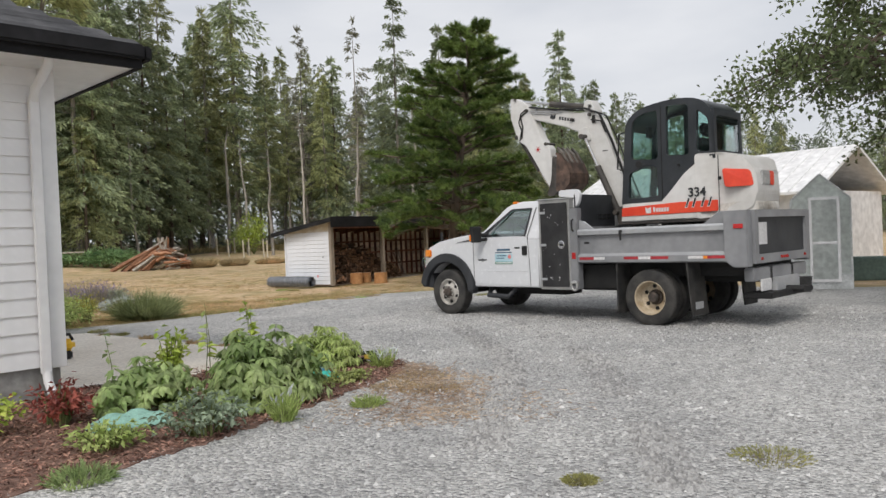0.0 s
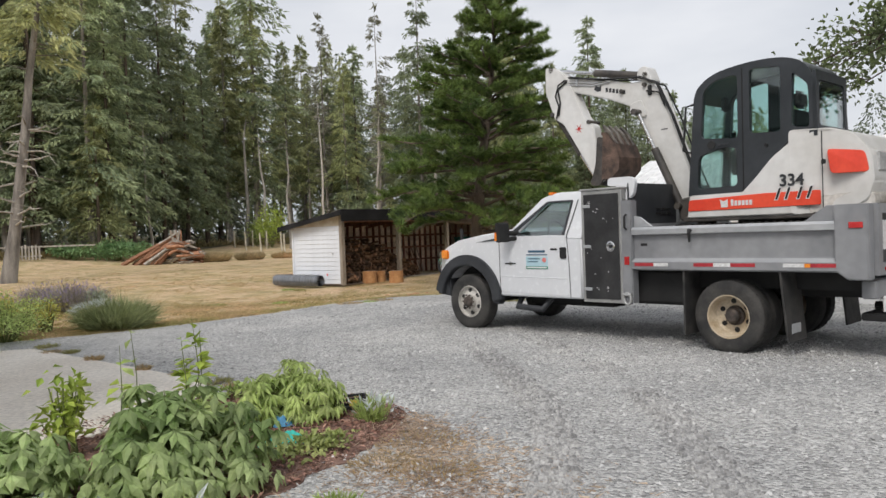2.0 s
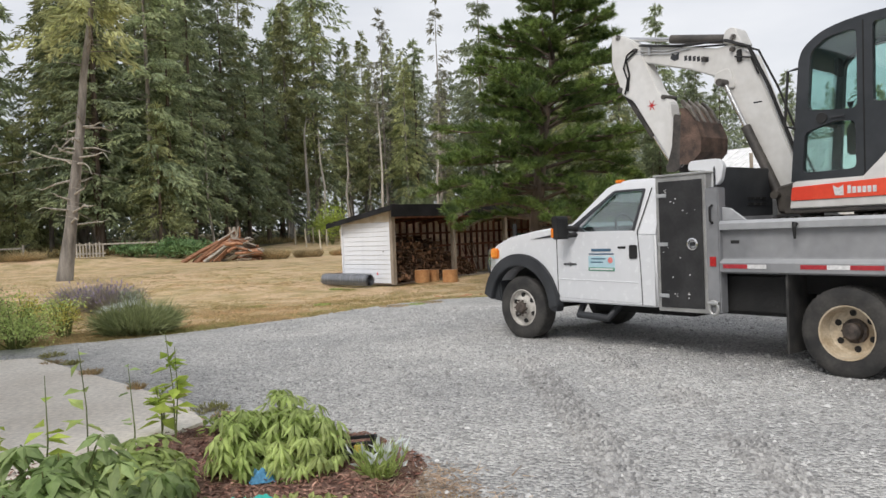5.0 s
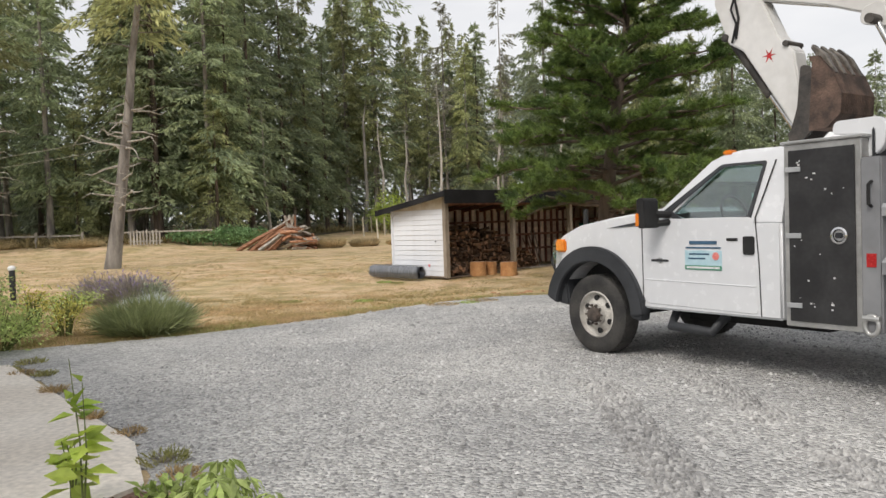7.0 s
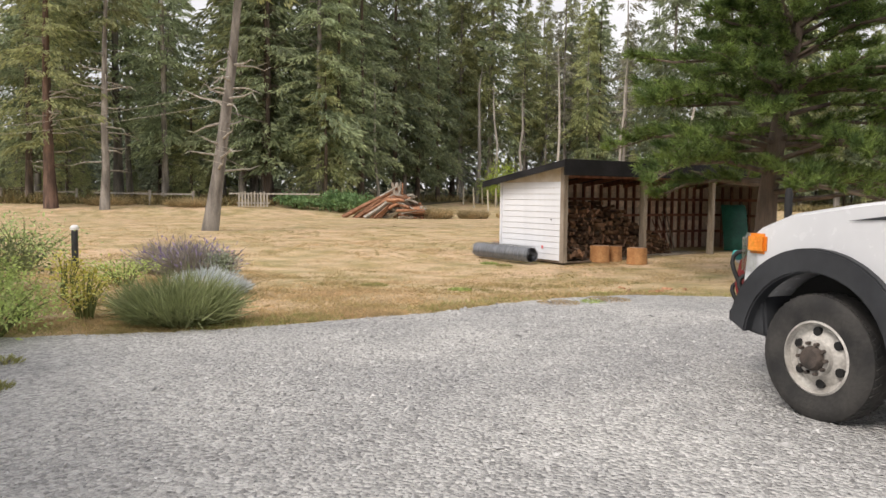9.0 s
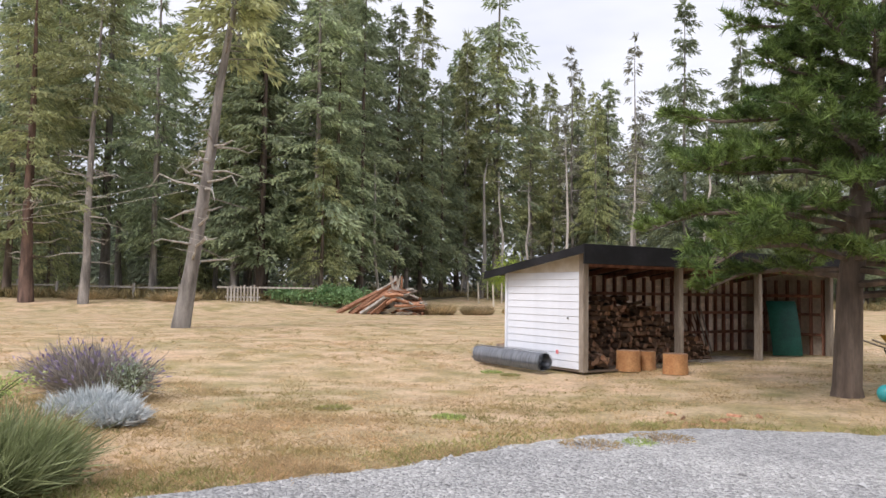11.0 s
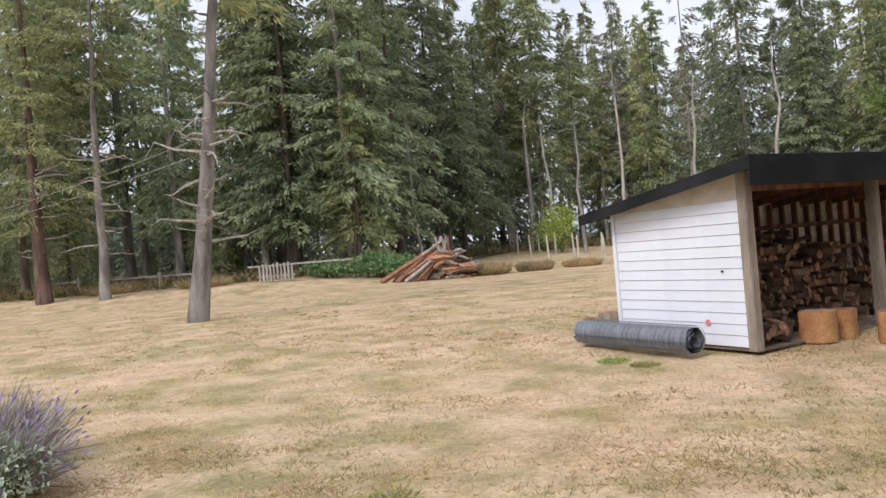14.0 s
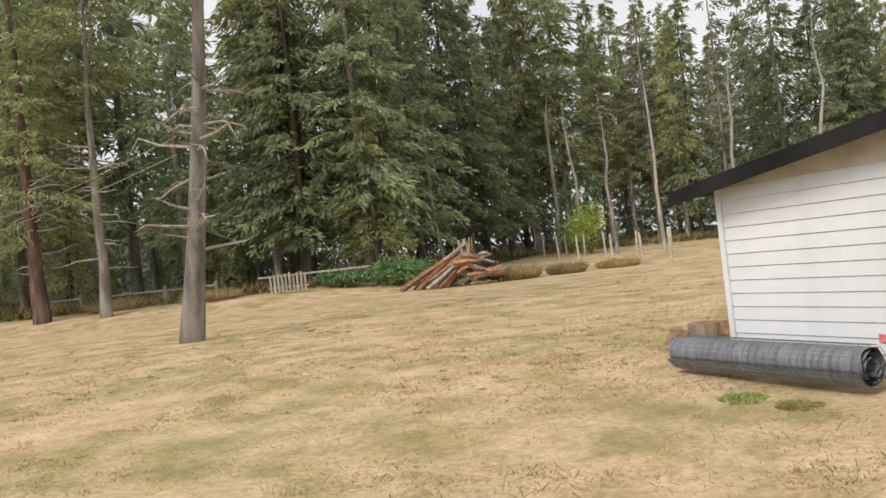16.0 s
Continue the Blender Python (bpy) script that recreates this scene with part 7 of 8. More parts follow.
YELLOWFL = leafy("yellow_flower", (0.5, 0.47, 0.08), (0.72, 0.66, 0.2), 0.3, 3, island=0.25)
REDLEAF = leafy("red_leaf", (0.17, 0.035, 0.03), (0.36, 0.1, 0.07), 0.25, 4, island=0.3)
TANBRUSH = leafy("tan_dry_brush", (0.36, 0.29, 0.15), (0.6, 0.48, 0.29), 0.45, 0.8, island=0.35)
BRAMBLE = leafy("bramble_leaf", (0.1, 0.19, 0.075), (0.22, 0.35, 0.15), 0.25, 1, island=0.35)
STEM = mat("green_stem", (0.1, 0.13, 0.04), (0.2, 0.22, 0.08), 8, 0.8)


def tuft(name, x, y, r, h, n, material, label, category, seed, width=0.012, spread=0.8, extra=None, z=None):
    """A clump of blades that fan out from the ground; extra: (material, share, name) for the tips."""
    rng = np.random.default_rng(seed)
    t = thing(name, pose(x, y, float(height(x, y)) if z is None else z), label, category)
    a, q = rng.uniform(0, 6.28, n), np.sqrt(rng.random(n)) * r * 0.55
    P = np.stack([np.cos(a) * q, np.sin(a) * q, np.zeros(n)], -1)
    out = np.stack([np.cos(a), np.sin(a), np.zeros(n)], -1)
    tilt = spread * q / (r * 0.55) + rng.normal(size=n) * 0.12
    D = out * np.sin(tilt)[:, None] + np.array([0, 0, 1]) * np.cos(tilt)[:, None] + rng.normal(size=(n, 3)) * 0.1
    L = h * rng.uniform(0.6, 1.1, n)
    up = []
    for k in range(3):
        s = rng.uniform(0.0, 0.65, n)
        up.append(blades(P + D * (L * s)[:, None], D + rng.normal(size=(n, 3)) * 0.35, L * rng.uniform(0.3, 0.6, n), width, rng))
    up.append(blades(P, D, L, width * 0.8, rng))
    soup("foliage", *merge(up), material, t)
    if extra:
        m, share_, nm = extra
        k = rng.random(n) < share_
        Q = (P + D * L[:, None])[k]
        tips = soup(nm, *leaves(Q - D[k] * 0.06, D[k] + rng.normal(size=(k.sum(), 3)) * 0.3, rng.uniform(0.06, 0.12, k.sum()), rng.uniform(0.02, 0.035, k.sum()), rng), m, t)
        tagged(tips, kind='stuff')
    bm = bmesh.new()
    for i in range(10):
        w = i * 0.63
        tube(bm, [(0, 0, -0.02), (math.cos(w) * r * 0.3, math.sin(w) * r * 0.3, h * 0.35)], [0.012, 0.005], 4, False)
    tagged(part('woody_base', bm, GREYPLANT, t), kind='stuff')
    return t


def bush(name, x, y, r, h, n, L, W, material, label, category, seed, droop=0.5, stems=14, squash=(1, 1)):
    """A leafy dome on stems: leaves face outward and hang a little."""
    rng = np.random.default_rng(seed)
    t = thing(name, pose(x, y, float(height(x, y)) + 0.02), label, category)
    bm = bmesh.new()
    tips = []
    for i in range(stems):
        a, s = rng.uniform(0, 6.28), rng.random() ** 0.6
        tip = np.array([math.cos(a) * r * s * 0.8 * squash[0], math.sin(a) * r * s * 0.8 * squash[1], h * (0.95 - 0.45 * s * s) * rng.uniform(0.8, 1.05)])
        tips.append(tip)
        tube(bm, [(0.08 * math.cos(a), 0.08 * math.sin(a), -0.02), tip * [0.55, 0.55, 0.6], tip], [0.011, 0.008, 0.004], 4, False)
    tagged(part("stem", bm, STEM, t), kind="stuff")
    tips = np.array(tips)
    k = rng.integers(0, stems, n)
    P = tips[k] * rng.uniform(0.5, 1.05, (n, 1)) + rng.normal(size=(n, 3)) * [r * 0.2, r * 0.2, h * 0.11]
    P[:, 2] = np.clip(P[:, 2], 0.03, None)
    D = P * [1, 1, 0] / max(r, 0.01) + rng.normal(size=(n, 3)) * 0.55 + [0, 0, -droop + 0.25]
    soup("foliage", *leaves(P, D, L * rng.uniform(0.6, 1.25, n), W * rng.uniform(0.7, 1.2, n), rng, flat=0.7), material, t)
    return t


def leaflets(P, D, N, L, W, rng):
    """Arched leaflets at P along D whose upper face looks along N: four triangles each."""
    n = len(P)
    D, S = unit(D), unit(np.cross(D, N))
    N = np.cross(S, D)
    L, W = np.broadcast_to(L, (n,))[:, None], np.broadcast_to(W, (n,))[:, None]
    c = P + D * L * 0.45
    verts = np.stack([P, c + S * W / 2 - N * W * 0.1, c + N * W * 0.14, c - S * W / 2 - N * W * 0.1, P + D * L - N * L * rng.uniform(0.1, 0.4, (n, 1))], 1).reshape(-1, 3)
    i = np.arange(n)[:, None] * 5
    return verts, np.concatenate([i + [0, 1, 2], i + [0, 2, 3], i + [1, 4, 2], i + [2, 4, 3]])


def peony(x, y, r, h, sprigs, L, W, material, label, seed, droop=0.5, fingers=5):
    """A dome of sprigs on arching stems, each sprig a fan of drooping leaflets."""
    rng = np.random.default_rng(seed)
    t = thing("peony_bush", pose(x, y, 0.02), label, "plant")
    a = rng.uniform(0, 6.28, sprigs)
    tilt = np.arccos(rng.uniform(0.05, 1.0, sprigs))
    shell = rng.uniform(0.45, 1.05, sprigs) ** 0.5 * (1 + 0.16 * np.sin(3 * a + seed) + 0.1 * np.sin(5 * a))
    N = np.stack([np.sin(tilt) * np.cos(a), np.sin(tilt) * np.sin(a), np.cos(tilt)], -1)
    C = N * shell[:, None] * [r, r, h * 0.92] + [0, 0, 0.05]
    bm = bmesh.new()
    for c in C[: sprigs // 3]:
        tube(bm, [(c[0] * 0.12, c[1] * 0.12, -0.03), c * [0.55, 0.55, 0.72], c], [0.009, 0.006, 0.003], 4, False)
    tagged(part("stem", bm, STEM, t), kind="stuff")
    up = unit(N * 0.75 + [0, 0, 0.75] + rng.normal(size=(sprigs, 3)) * 0.2)
    A = unit(np.cross(up, rng.normal(size=(sprigs, 3))))
    B = np.cross(up, A)
    out = []
    for k in range(fingers):
        w = 6.283 * (k + rng.uniform(-0.25, 0.25, sprigs)) / fingers
        D = A * np.cos(w)[:, None] + B * np.sin(w)[:, None] + N * [0.5, 0.5, 0] + np.array([0, 0, -droop]) * (0.4 + np.sin(tilt))[:, None] * 0.7
        out.append(leaflets(C + unit(D) * 0.012, D, up + rng.normal(size=(sprigs, 3)) * 0.15, L * rng.uniform(0.65, 1.2, sprigs), W * rng.uniform(0.75, 1.2, sprigs), rng))
    soup("foliage", *merge(out), material, t)
    return t


def stalk(name, x, y, h, n, L, material, label, seed, stems=1, z=0.03):
    """One upright shoot with leaves up its stem."""
    rng = np.random.default_rng(seed)
    t = thing(name, pose(x, y, z), label, "plant")
    bm = bmesh.new()
    out = []
    for i in range(stems):
        d = np.array([rng.normal() * 0.08, rng.normal() * 0.08, 1.0])
        hh = h * rng.uniform(0.75, 1.0)
        tube(bm, [d * 0, d * hh * 0.5 + [0.02, 0, 0], d * hh], [0.006, 0.0045, 0.002], 5, False)
        s = rng.uniform(0.25, 1.0, n)
        D = rng.normal(size=(n, 3)) * [1, 1, 0.25]
        out.append(leaves(d * (hh * s)[:, None], D, L * (1.2 - 0.5 * s), L * 0.6 * (1.2 - 0.5 * s), rng, flat=0.8))
    part("stem", bm, STEM, t)
    soup("foliage", *merge(out), material, t)


# the mulch bed by the house
peony(-1.72, 7.08, 0.52, 0.6, 320, 0.125, 0.058, DARKLEAF, "bushy dark green peony with drooping leaves in the mulch bed", 51, 0.75)
peony(-2.68, 7.0, 0.38, 0.43, 170, 0.125, 0.058, DARKLEAF, "dark green leafy peony beside the concrete", 52, 0.7)
peony(-1.45, 8.95, 0.4, 0.44, 240, 0.12, 0.032, MIDLEAF, "mid green peony with arching fine leaves", 53, 0.95, 6)
peony(-2.0, 8.15, 0.36, 0.34, 130, 0.11, 0.055, MIDLEAF, "fresh yellow-green young peony behind the large one", 54, 0.5)
bush("leafy_plant", -2.82, 7.95, 0.24, 0.62, 230, 0.1, 0.05, LIMELEAF, "upright yellow-green plant by the house corner", "plant", 55, 0.4, 12)
stalk("lime_shoot", -2.42, 9.5, 0.8, 11, 0.16, LIMELEAF, "upright shoot with bright lime leaves", 56, 2)
stalk("lime_shoot", -2.55, 8.2, 0.75, 9, 0.15, LIMELEAF, "tall shoot with yellow-green leaves", 57)
stalk("tall_shoot", -2.72, 8.9, 0.95, 8, 0.15, MIDLEAF, "tall thin shoot with round green leaves", 58)
stalk("tall_shoot", -2.1, 8.35, 0.95, 10, 0.1, DARKLEAF, "tall dark green shoot with small leaves", 59)
stalk("tall_shoot", -3.2, 7.5, 0.8, 12, 0.10, DARKLEAF, "thin leafy shoot by the downspout", 60)
stalk("lime_shoot", -2.6, 9.65, 0.42, 9, 0.17, LIMELEAF, "bright lime-leaved shoot beside the concrete", 61, 3)
bush("leafy_plant", -2.1, 9.75, 0.22, 0.14, 110, 0.09, 0.05, MIDLEAF, "low green plant at the end of the bed", "plant", 62, 0.3, 10)
bush("low_shrub", -1.85, 6.0, 0.42, 0.3, 700, 0.06, 0.03, leafy("grey_green_leaf", (0.14, 0.19, 0.12), (0.3, 0.37, 0.26), 0.2, 3, island=0.3), "low grey-green spreading shrub at the bed's edge", "shrub", 63, 0.2, 22)
bush("low_shrub", -2.5, 5.7, 0.3, 0.2, 380, 0.06, 0.03, MIDLEAF, "low green ground cover at the bed's edge", "shrub", 64, 0.2, 16)
bush("red_plant", -3.25, 6.55, 0.3, 0.34, 420, 0.07, 0.035, REDLEAF, "small plant with dark red leaves by the house", "plant", 65, 0.3, 16)
bush("lime_shrub", -3.75, 6.2, 0.42, 0.42, 600, 0.06, 0.04, LIMELEAF, "yellow-green shrub against the house wall", "shrub", 66, 0.2, 18)
bush("lime_shrub", -4.0, 5.3, 0.4, 0.36, 480, 0.06, 0.04, LIMELEAF, "yellow-green shrub at the corner of the bed", "shrub", 67, 0.2, 18)
bush("ground_cover", -1.12, 7.95, 0.4, 0.09, 420, 0.055, 0.035, leafy("pale_green_leaf", (0.24, 0.3, 0.08), (0.42, 0.46, 0.17), 0.3, 3, island=0.3), "pale yellow-green ground cover on the mulch", "plant", 68, 0.1, 20)
tuft("weed_clump", -0.75, 8.75, 0.16, 0.22, 130, MIDLEAF, "weedy green clump with pale flowers at the bed's tip", "weed", 69, 0.012, 0.6, (SILVER, 0.25, "flowers"), 0.02)
tuft("weed_clump", -0.72, 6.8, 0.2, 0.1, 150, MIDLEAF, "low green weed on the gravel edge", "weed", 70, 0.012, 1.0, None, 0.015)
tuft("weed_clump", -1.35, 6.35, 0.14, 0.26, 110, MIDLEAF, "small upright weed with a pale flower head", "weed", 71, 0.012, 0.4, (SILVER, 0.1, "flowers"), 0.02)
tuft("weed_clump", -2.3, 4.95, 0.3, 0.12, 170, DARKLEAF, "low dark green weeds at the bed's corner", "weed", 72, 0.014, 1.0, None, 0.015)
for i, (x, y, r) in enumerate(((-3.2, 11.05, 0.22), (-2.6, 10.5, 0.34), (-4.75, 12.25, 0.16), (-5.75, 13.05, 0.3), (-5.45, 13.0, 0.2), (-3.75, 11.4, 0.12), (-2.35, 10.25, 0.26), (-6.15, 13.65, 0.34))):
    tuft("slab_weed", x, y, r * 0.8, 0.05 + 0.02 * (i % 3), 110, (BLADE, GREENBLADE, BLADE)[i % 3], "low weeds growing along the concrete's edge", "weed", 80 + i, 0.01, 1.0, None, 0.02)
for i, (x, y, r) in enumerate(((-0.35, 8.1, 0.35), (-0.2, 7.4, 0.3), (-0.55, 7.6, 0.25), (0.7, 4.6, 0.1), (1.9, 4.9, 0.25), (0.9, 18.6, 0.3), (-2.0, 19.8, 0.3), (-2.6, 19.2, 0.3))):
    tuft("dry_weed", x, y, r * 1.7, 0.035, 330, (BLADE, GREENBLADE)[i in (3, 4, 5)], "flat dry weeds growing through the gravel", "weed", 100 + i, 0.008, 1.3, None, 0.015)

for i, (x, y, r) in enumerate(((-4.37, 20.3, 0.3), (-5.9, 20.4, 0.4), (-2.2, 19.5, 0.32), (-2.2, 20.6, 0.3), (-5.6, 26.1, 0.35), (-5.15, 25.8, 0.3))):
    tuft("lawn_weed", x, y, r, 0.06, 260, (MIDLEAF, GREENBLADE)[i % 2], "low fresh green weeds in the dry lawn", "weed", 160 + i, 0.011, 1.2)

# the bed beyond the concrete
tuft("lavender_bush", -6.2, 15.95, 0.68, 0.62, 1700, SAGE, "rounded grey-green lavender bush by the gravel", "shrub", 120, 0.014, 1.05)
tuft("lavender_bush", -8.95, 19.85, 0.58, 0.66, 1000, GREYPLANT, "grey lavender bush with faded purple flowers", "shrub", 121, 0.014, 1.0, (PURPLE, 0.25, "flowers"))
tuft("lavender_bush", -10.1, 20.7, 0.7, 0.7, 1100, GREYPLANT, "dry brown-grey flowering shrub on the lawn's edge", "shrub", 122, 0.014, 1.0, (PURPLE, 0.08, "flowers"))
bush("sage_bush", -8.38, 19.75, 0.4, 0.5, 620, 0.07, 0.028, leafy("sage_leaf", (0.3, 0.36, 0.25), (0.54, 0.6, 0.46), 0.2, 3, island=0.3), "grey-green sage bush beside the lavender", "shrub", 123, 0.1, 24)
tuft("silver_plant", -7.85, 18.6, 0.5, 0.34, 1300, SILVER, "low mound of silver-white felted leaves", "plant", 124, 0.022, 1.1)
tuft("silver_plant", -7.25, 18.3, 0.34, 0.26, 800, SILVER, "small mound of silver-white leaves", "plant", 125, 0.022, 1.1)
bush("green_shrub", -7.3, 14.5, 0.75, 0.62, 1500, 0.07, 0.03, MIDLEAF, "feathery green shrub beside the concrete", "shrub", 126, 0.1, 30)
bush("green_shrub", -8.3, 15.1, 1.0, 0.85, 1500, 0.07, 0.03, MIDLEAF, "tall feathery green perennial clump", "shrub", 127, 0.1, 30)
bush("green_shrub", -9.6, 14.4, 1.0, 0.9, 1100, 0.08, 0.035, DARKLEAF, "dark green garden shrub", "shrub", 128, 0.2, 30)
bush("yellow_flowers", -7.35, 15.75, 0.4, 0.55, 520, 0.05, 0.035, YELLOWFL, "clump of pale yellow flowers", "flowers", 129, -0.1, 24)
bush("yellow_flowers", -8.9, 17.0, 0.4, 0.6, 420, 0.05, 0.035, YELLOWFL, "yellow flower clump among the green", "flowers", 130, -0.1, 20)
bush("green_shrub", -10.6, 17.4, 0.9, 0.9, 900, 0.08, 0.035, leafy("olive_leaf", (0.1, 0.13, 0.05), (0.22, 0.26, 0.12), 0.25, 2, island=0.35), "olive green shrub in the far bed", "shrub", 131, 0.2, 26)
bush("green_shrub", -12.6, 19.6, 1.1, 1.05, 900, 0.09, 0.04, DARKLEAF, "dark rounded shrub on the lawn's edge", "shrub", 132, 0.2, 26)
bush("green_shrub", -9.2, 18.4, 0.6, 0.5, 600, 0.07, 0.03, MIDLEAF, "low green perennial beside the silver plant", "shrub", 133, 0.2, 20)
bush("green_shrub", -11.5, 15.6, 1.2, 1.1, 900, 0.09, 0.04, MIDLEAF, "tall green shrub in the far bed", "shrub", 134, 0.2, 26)
tuft("pale_grass_clump", -6.9, 16.9, 0.45, 0.4, 420, BLADE, "clump of pale dry ornamental grass", "grass", 135, 0.012, 0.9)

light = thing("bollard_light", pose(-12.0, 20.2, -0.05), "dark garden bollard with a pale cap", "lamp")
part("post", tube(bmesh.new(), [(0, 0, 0), (0, 0, 0.78)], 0.06, 12), TRIM, light, smooth=40)
part("cap", lathe(bmesh.new(), [(0.0, 0.0), (0.075, 0.0), (0.08, 0.05), (0.05, 0.09), (0.0, 0.1)], pose(0, 0, 0.78, 90), 14), WHITE_PAINT, light, "pale cap", 40)


def build_bed_bits():
    box_ = thing("plastic_planter_tray", pose(-1.0, 9.15, 0.03, 0, 0, 20) @ Matrix.Scale(0.72, 4), "black plastic tray tipped at the bed's tip", "tray")
    bm = bmesh.new()
    holed(bm, [(-0.17, 0), (0.17, 0), (0.2, 0.14), (-0.2, 0.14)], [[(-0.13, 0.04), (0.13, 0.04), (0.14, 0.11), (-0.14, 0.11)]], -0.12, -0.1)
    holed(bm, [(-0.17, 0), (0.17, 0), (0.2, 0.14), (-0.2, 0.14)], [[(-0.13, 0.04), (0.13, 0.04), (0.14, 0.11), (-0.14, 0.11)]], 0.1, 0.12)
    box(bm, -0.17, 0.17, -0.1, 0.1, 0.0, 0.012)
    box(bm, -0.2, -0.17, -0.12, 0.12, 0.0, 0.14)
    box(bm, 0.17, 0.2, -0.12, 0.12, 0.0, 0.14)
    part("shell", bm, BLACK, box_)
    part("yellow_tag", box(bmesh.new(), -0.04, 0.05, -0.13, -0.122, 0.05, 0.12), mat("yellow_tag", (0.6, 0.42, 0.05), (0.7, 0.5, 0.1), 6, 0.6), box_)
    for nm, x, y, sx, sy, col, lab in (("teal_cloth", -1.33, 8.12, 0.16, 0.1, (0.05, 0.5, 0.42), "crumpled teal cloth on the mulch"), ("green_tarp", -2.6, 6.45, 0.3, 0.2, (0.28, 0.5, 0.42), "faded pale green tarp scrap under the plants"), ("blue_cloth", -1.45, 8.62, 0.07, 0.05, (0.1, 0.3, 0.5), "small blue cloth under the peony")):
        t = thing(nm, pose(x, y, 0.03, 0, 0, 25), lab, "cloth")
        bm = bmesh.new()
        bmesh.ops.create_grid(bm, x_segments=14, y_segments=12, size=1)
        for v in bm.verts:
            f = 1 - 0.25 * noise.noise((v.co.x * 2, v.co.y * 2, 1))
            d = max(0, 1 - max(abs(v.co.x), abs(v.co.y)))
            v.co = Vector((v.co.x * sx * f, v.co.y * sy * f, 0.004 + min(1, d * 3) * (0.05 + 0.05 * noise.noise((v.co.x * 3, v.co.y * 3, x)))))
        bmesh.ops.solidify(bm, geom=bm.faces[:], thickness=0.004)
        part("sheet", bm, mat(nm + "_weave", tuple(c * 0.8 for c in col), col, 8, 0.8, bump=0.2), t, smooth=60)
    tool = thing("yellow_tool", pose(-5.08, 10.3, 0.035, 0, 0, 40), "yellow and black power tool lying on the concrete", "tool")
    part("housing", box(bmesh.new(), -0.16, 0.14, -0.09, 0.09, 0.1, 0.26, 0.05, 3), mat("tool_yellow", (0.75, 0.43, 0.02), (0.85, 0.55, 0.04), 5, 0.45, grain=0.05), tool, "yellow housing", 50)
    part("battery", box(bmesh.new(), -0.15, 0.1, -0.075, 0.075, 0.0, 0.11, 0.02), BLACK, tool, smooth=40)
    part("handle", tube(bmesh.new(), [(-0.13, 0, 0.25), (-0.1, 0, 0.32), (0.08, 0, 0.32), (0.12, 0, 0.24)], 0.022, 8), BLACK, tool, smooth=50)
    rng = np.random.default_rng(77)
    n = 24000
    x, y = rng.uniform(-4.2, -0.3, n), rng.uniform(4.4, 9.9, n)
    k = inside(x, y, BED)
    x, y = x[k], y[k]
    n = len(x)
    P = np.stack([x, y, np.full(n, 0.033)], -1)
    D = rng.normal(size=(n, 3)) * [1, 1, 0.3]
    tagged(soup("bark_chips", *leaves(P, D, rng.uniform(0.02, 0.07, n), rng.uniform(0.01, 0.025, n), rng, flat=0.8), CHIP), "loose brown bark chips over the bed", "mulch", kind="stuff")


build_bed_bits()


# ---- far side of the lawn ----
def build_debris_pile():
    rng = random.Random(15)
    pile = thing("split_wood_pile", on_ground(-20.0, 53.6), "heap of splintered red cedar logs and poles at the wood edge", "wood pile")
    def bolt(a, b, r, sides):
        bm = bmesh.new()
        a, b = Vector(a), Vector(b)
        tube(bm, [a, a.lerp(b, 0.35) + Vector((0, 0, rng.uniform(-0.06, 0.06))), a.lerp(b, 0.7) + Vector((0, 0, rng.uniform(-0.06, 0.06))), b], [r * rng.uniform(0.8, 1.2), r * 1.05, r, r * rng.uniform(0.3, 0.9)], sides)
        part("log", bm, rng.choice((SPLIT_RED, SPLIT_RED, OLD_WOOD, DEADWOOD)), pile)
    # long slabs that slope up to the peak
    for i in range(24):
        f = rng.random()
        bolt((-3.0 + 2.3 * f + rng.uniform(-0.3, 0.3), -0.8 + rng.uniform(-0.5, 0.5), 0.04), (0.25 + rng.uniform(-0.3, 0.35), rng.uniform(-0.35, 0.35), 1.95 - 0.75 * f + rng.uniform(-0.15, 0.3)), rng.uniform(0.07, 0.15), rng.choice((3, 4, 5)))
    # splinters piled on the far flank
    for i in range(58):
        z = rng.uniform(0.08, 1.45)
        a = rng.uniform(-0.7, 0.7)
        l = rng.uniform(0.35, 0.95) * (1.3 - 0.5 * z)
        c = (0.75 + rng.uniform(-1.0, 0.9) * (1.35 - 0.8 * z), rng.uniform(-0.85, 0.7), z)
        k = rng.uniform(-0.35, 0.4)
        bolt((c[0] - l * math.cos(a), c[1] - l * math.sin(a), max(0.05, z - k * l)), (c[0] + l * math.cos(a), c[1] + l * math.sin(a), max(0.05, z + k * l)), rng.uniform(0.07, 0.16), rng.choice((3, 4, 5)))
    # a splintered butt stands on top
    for i in range(9):
        bolt((0.35 + rng.uniform(-0.25, 0.35), rng.uniform(-0.3, 0.3), 1.05), (0.3 + rng.uniform(-0.35, 0.5), rng.uniform(-0.3, 0.3), 1.85 + rng.uniform(0, 0.5)), rng.uniform(0.05, 0.12), 4)


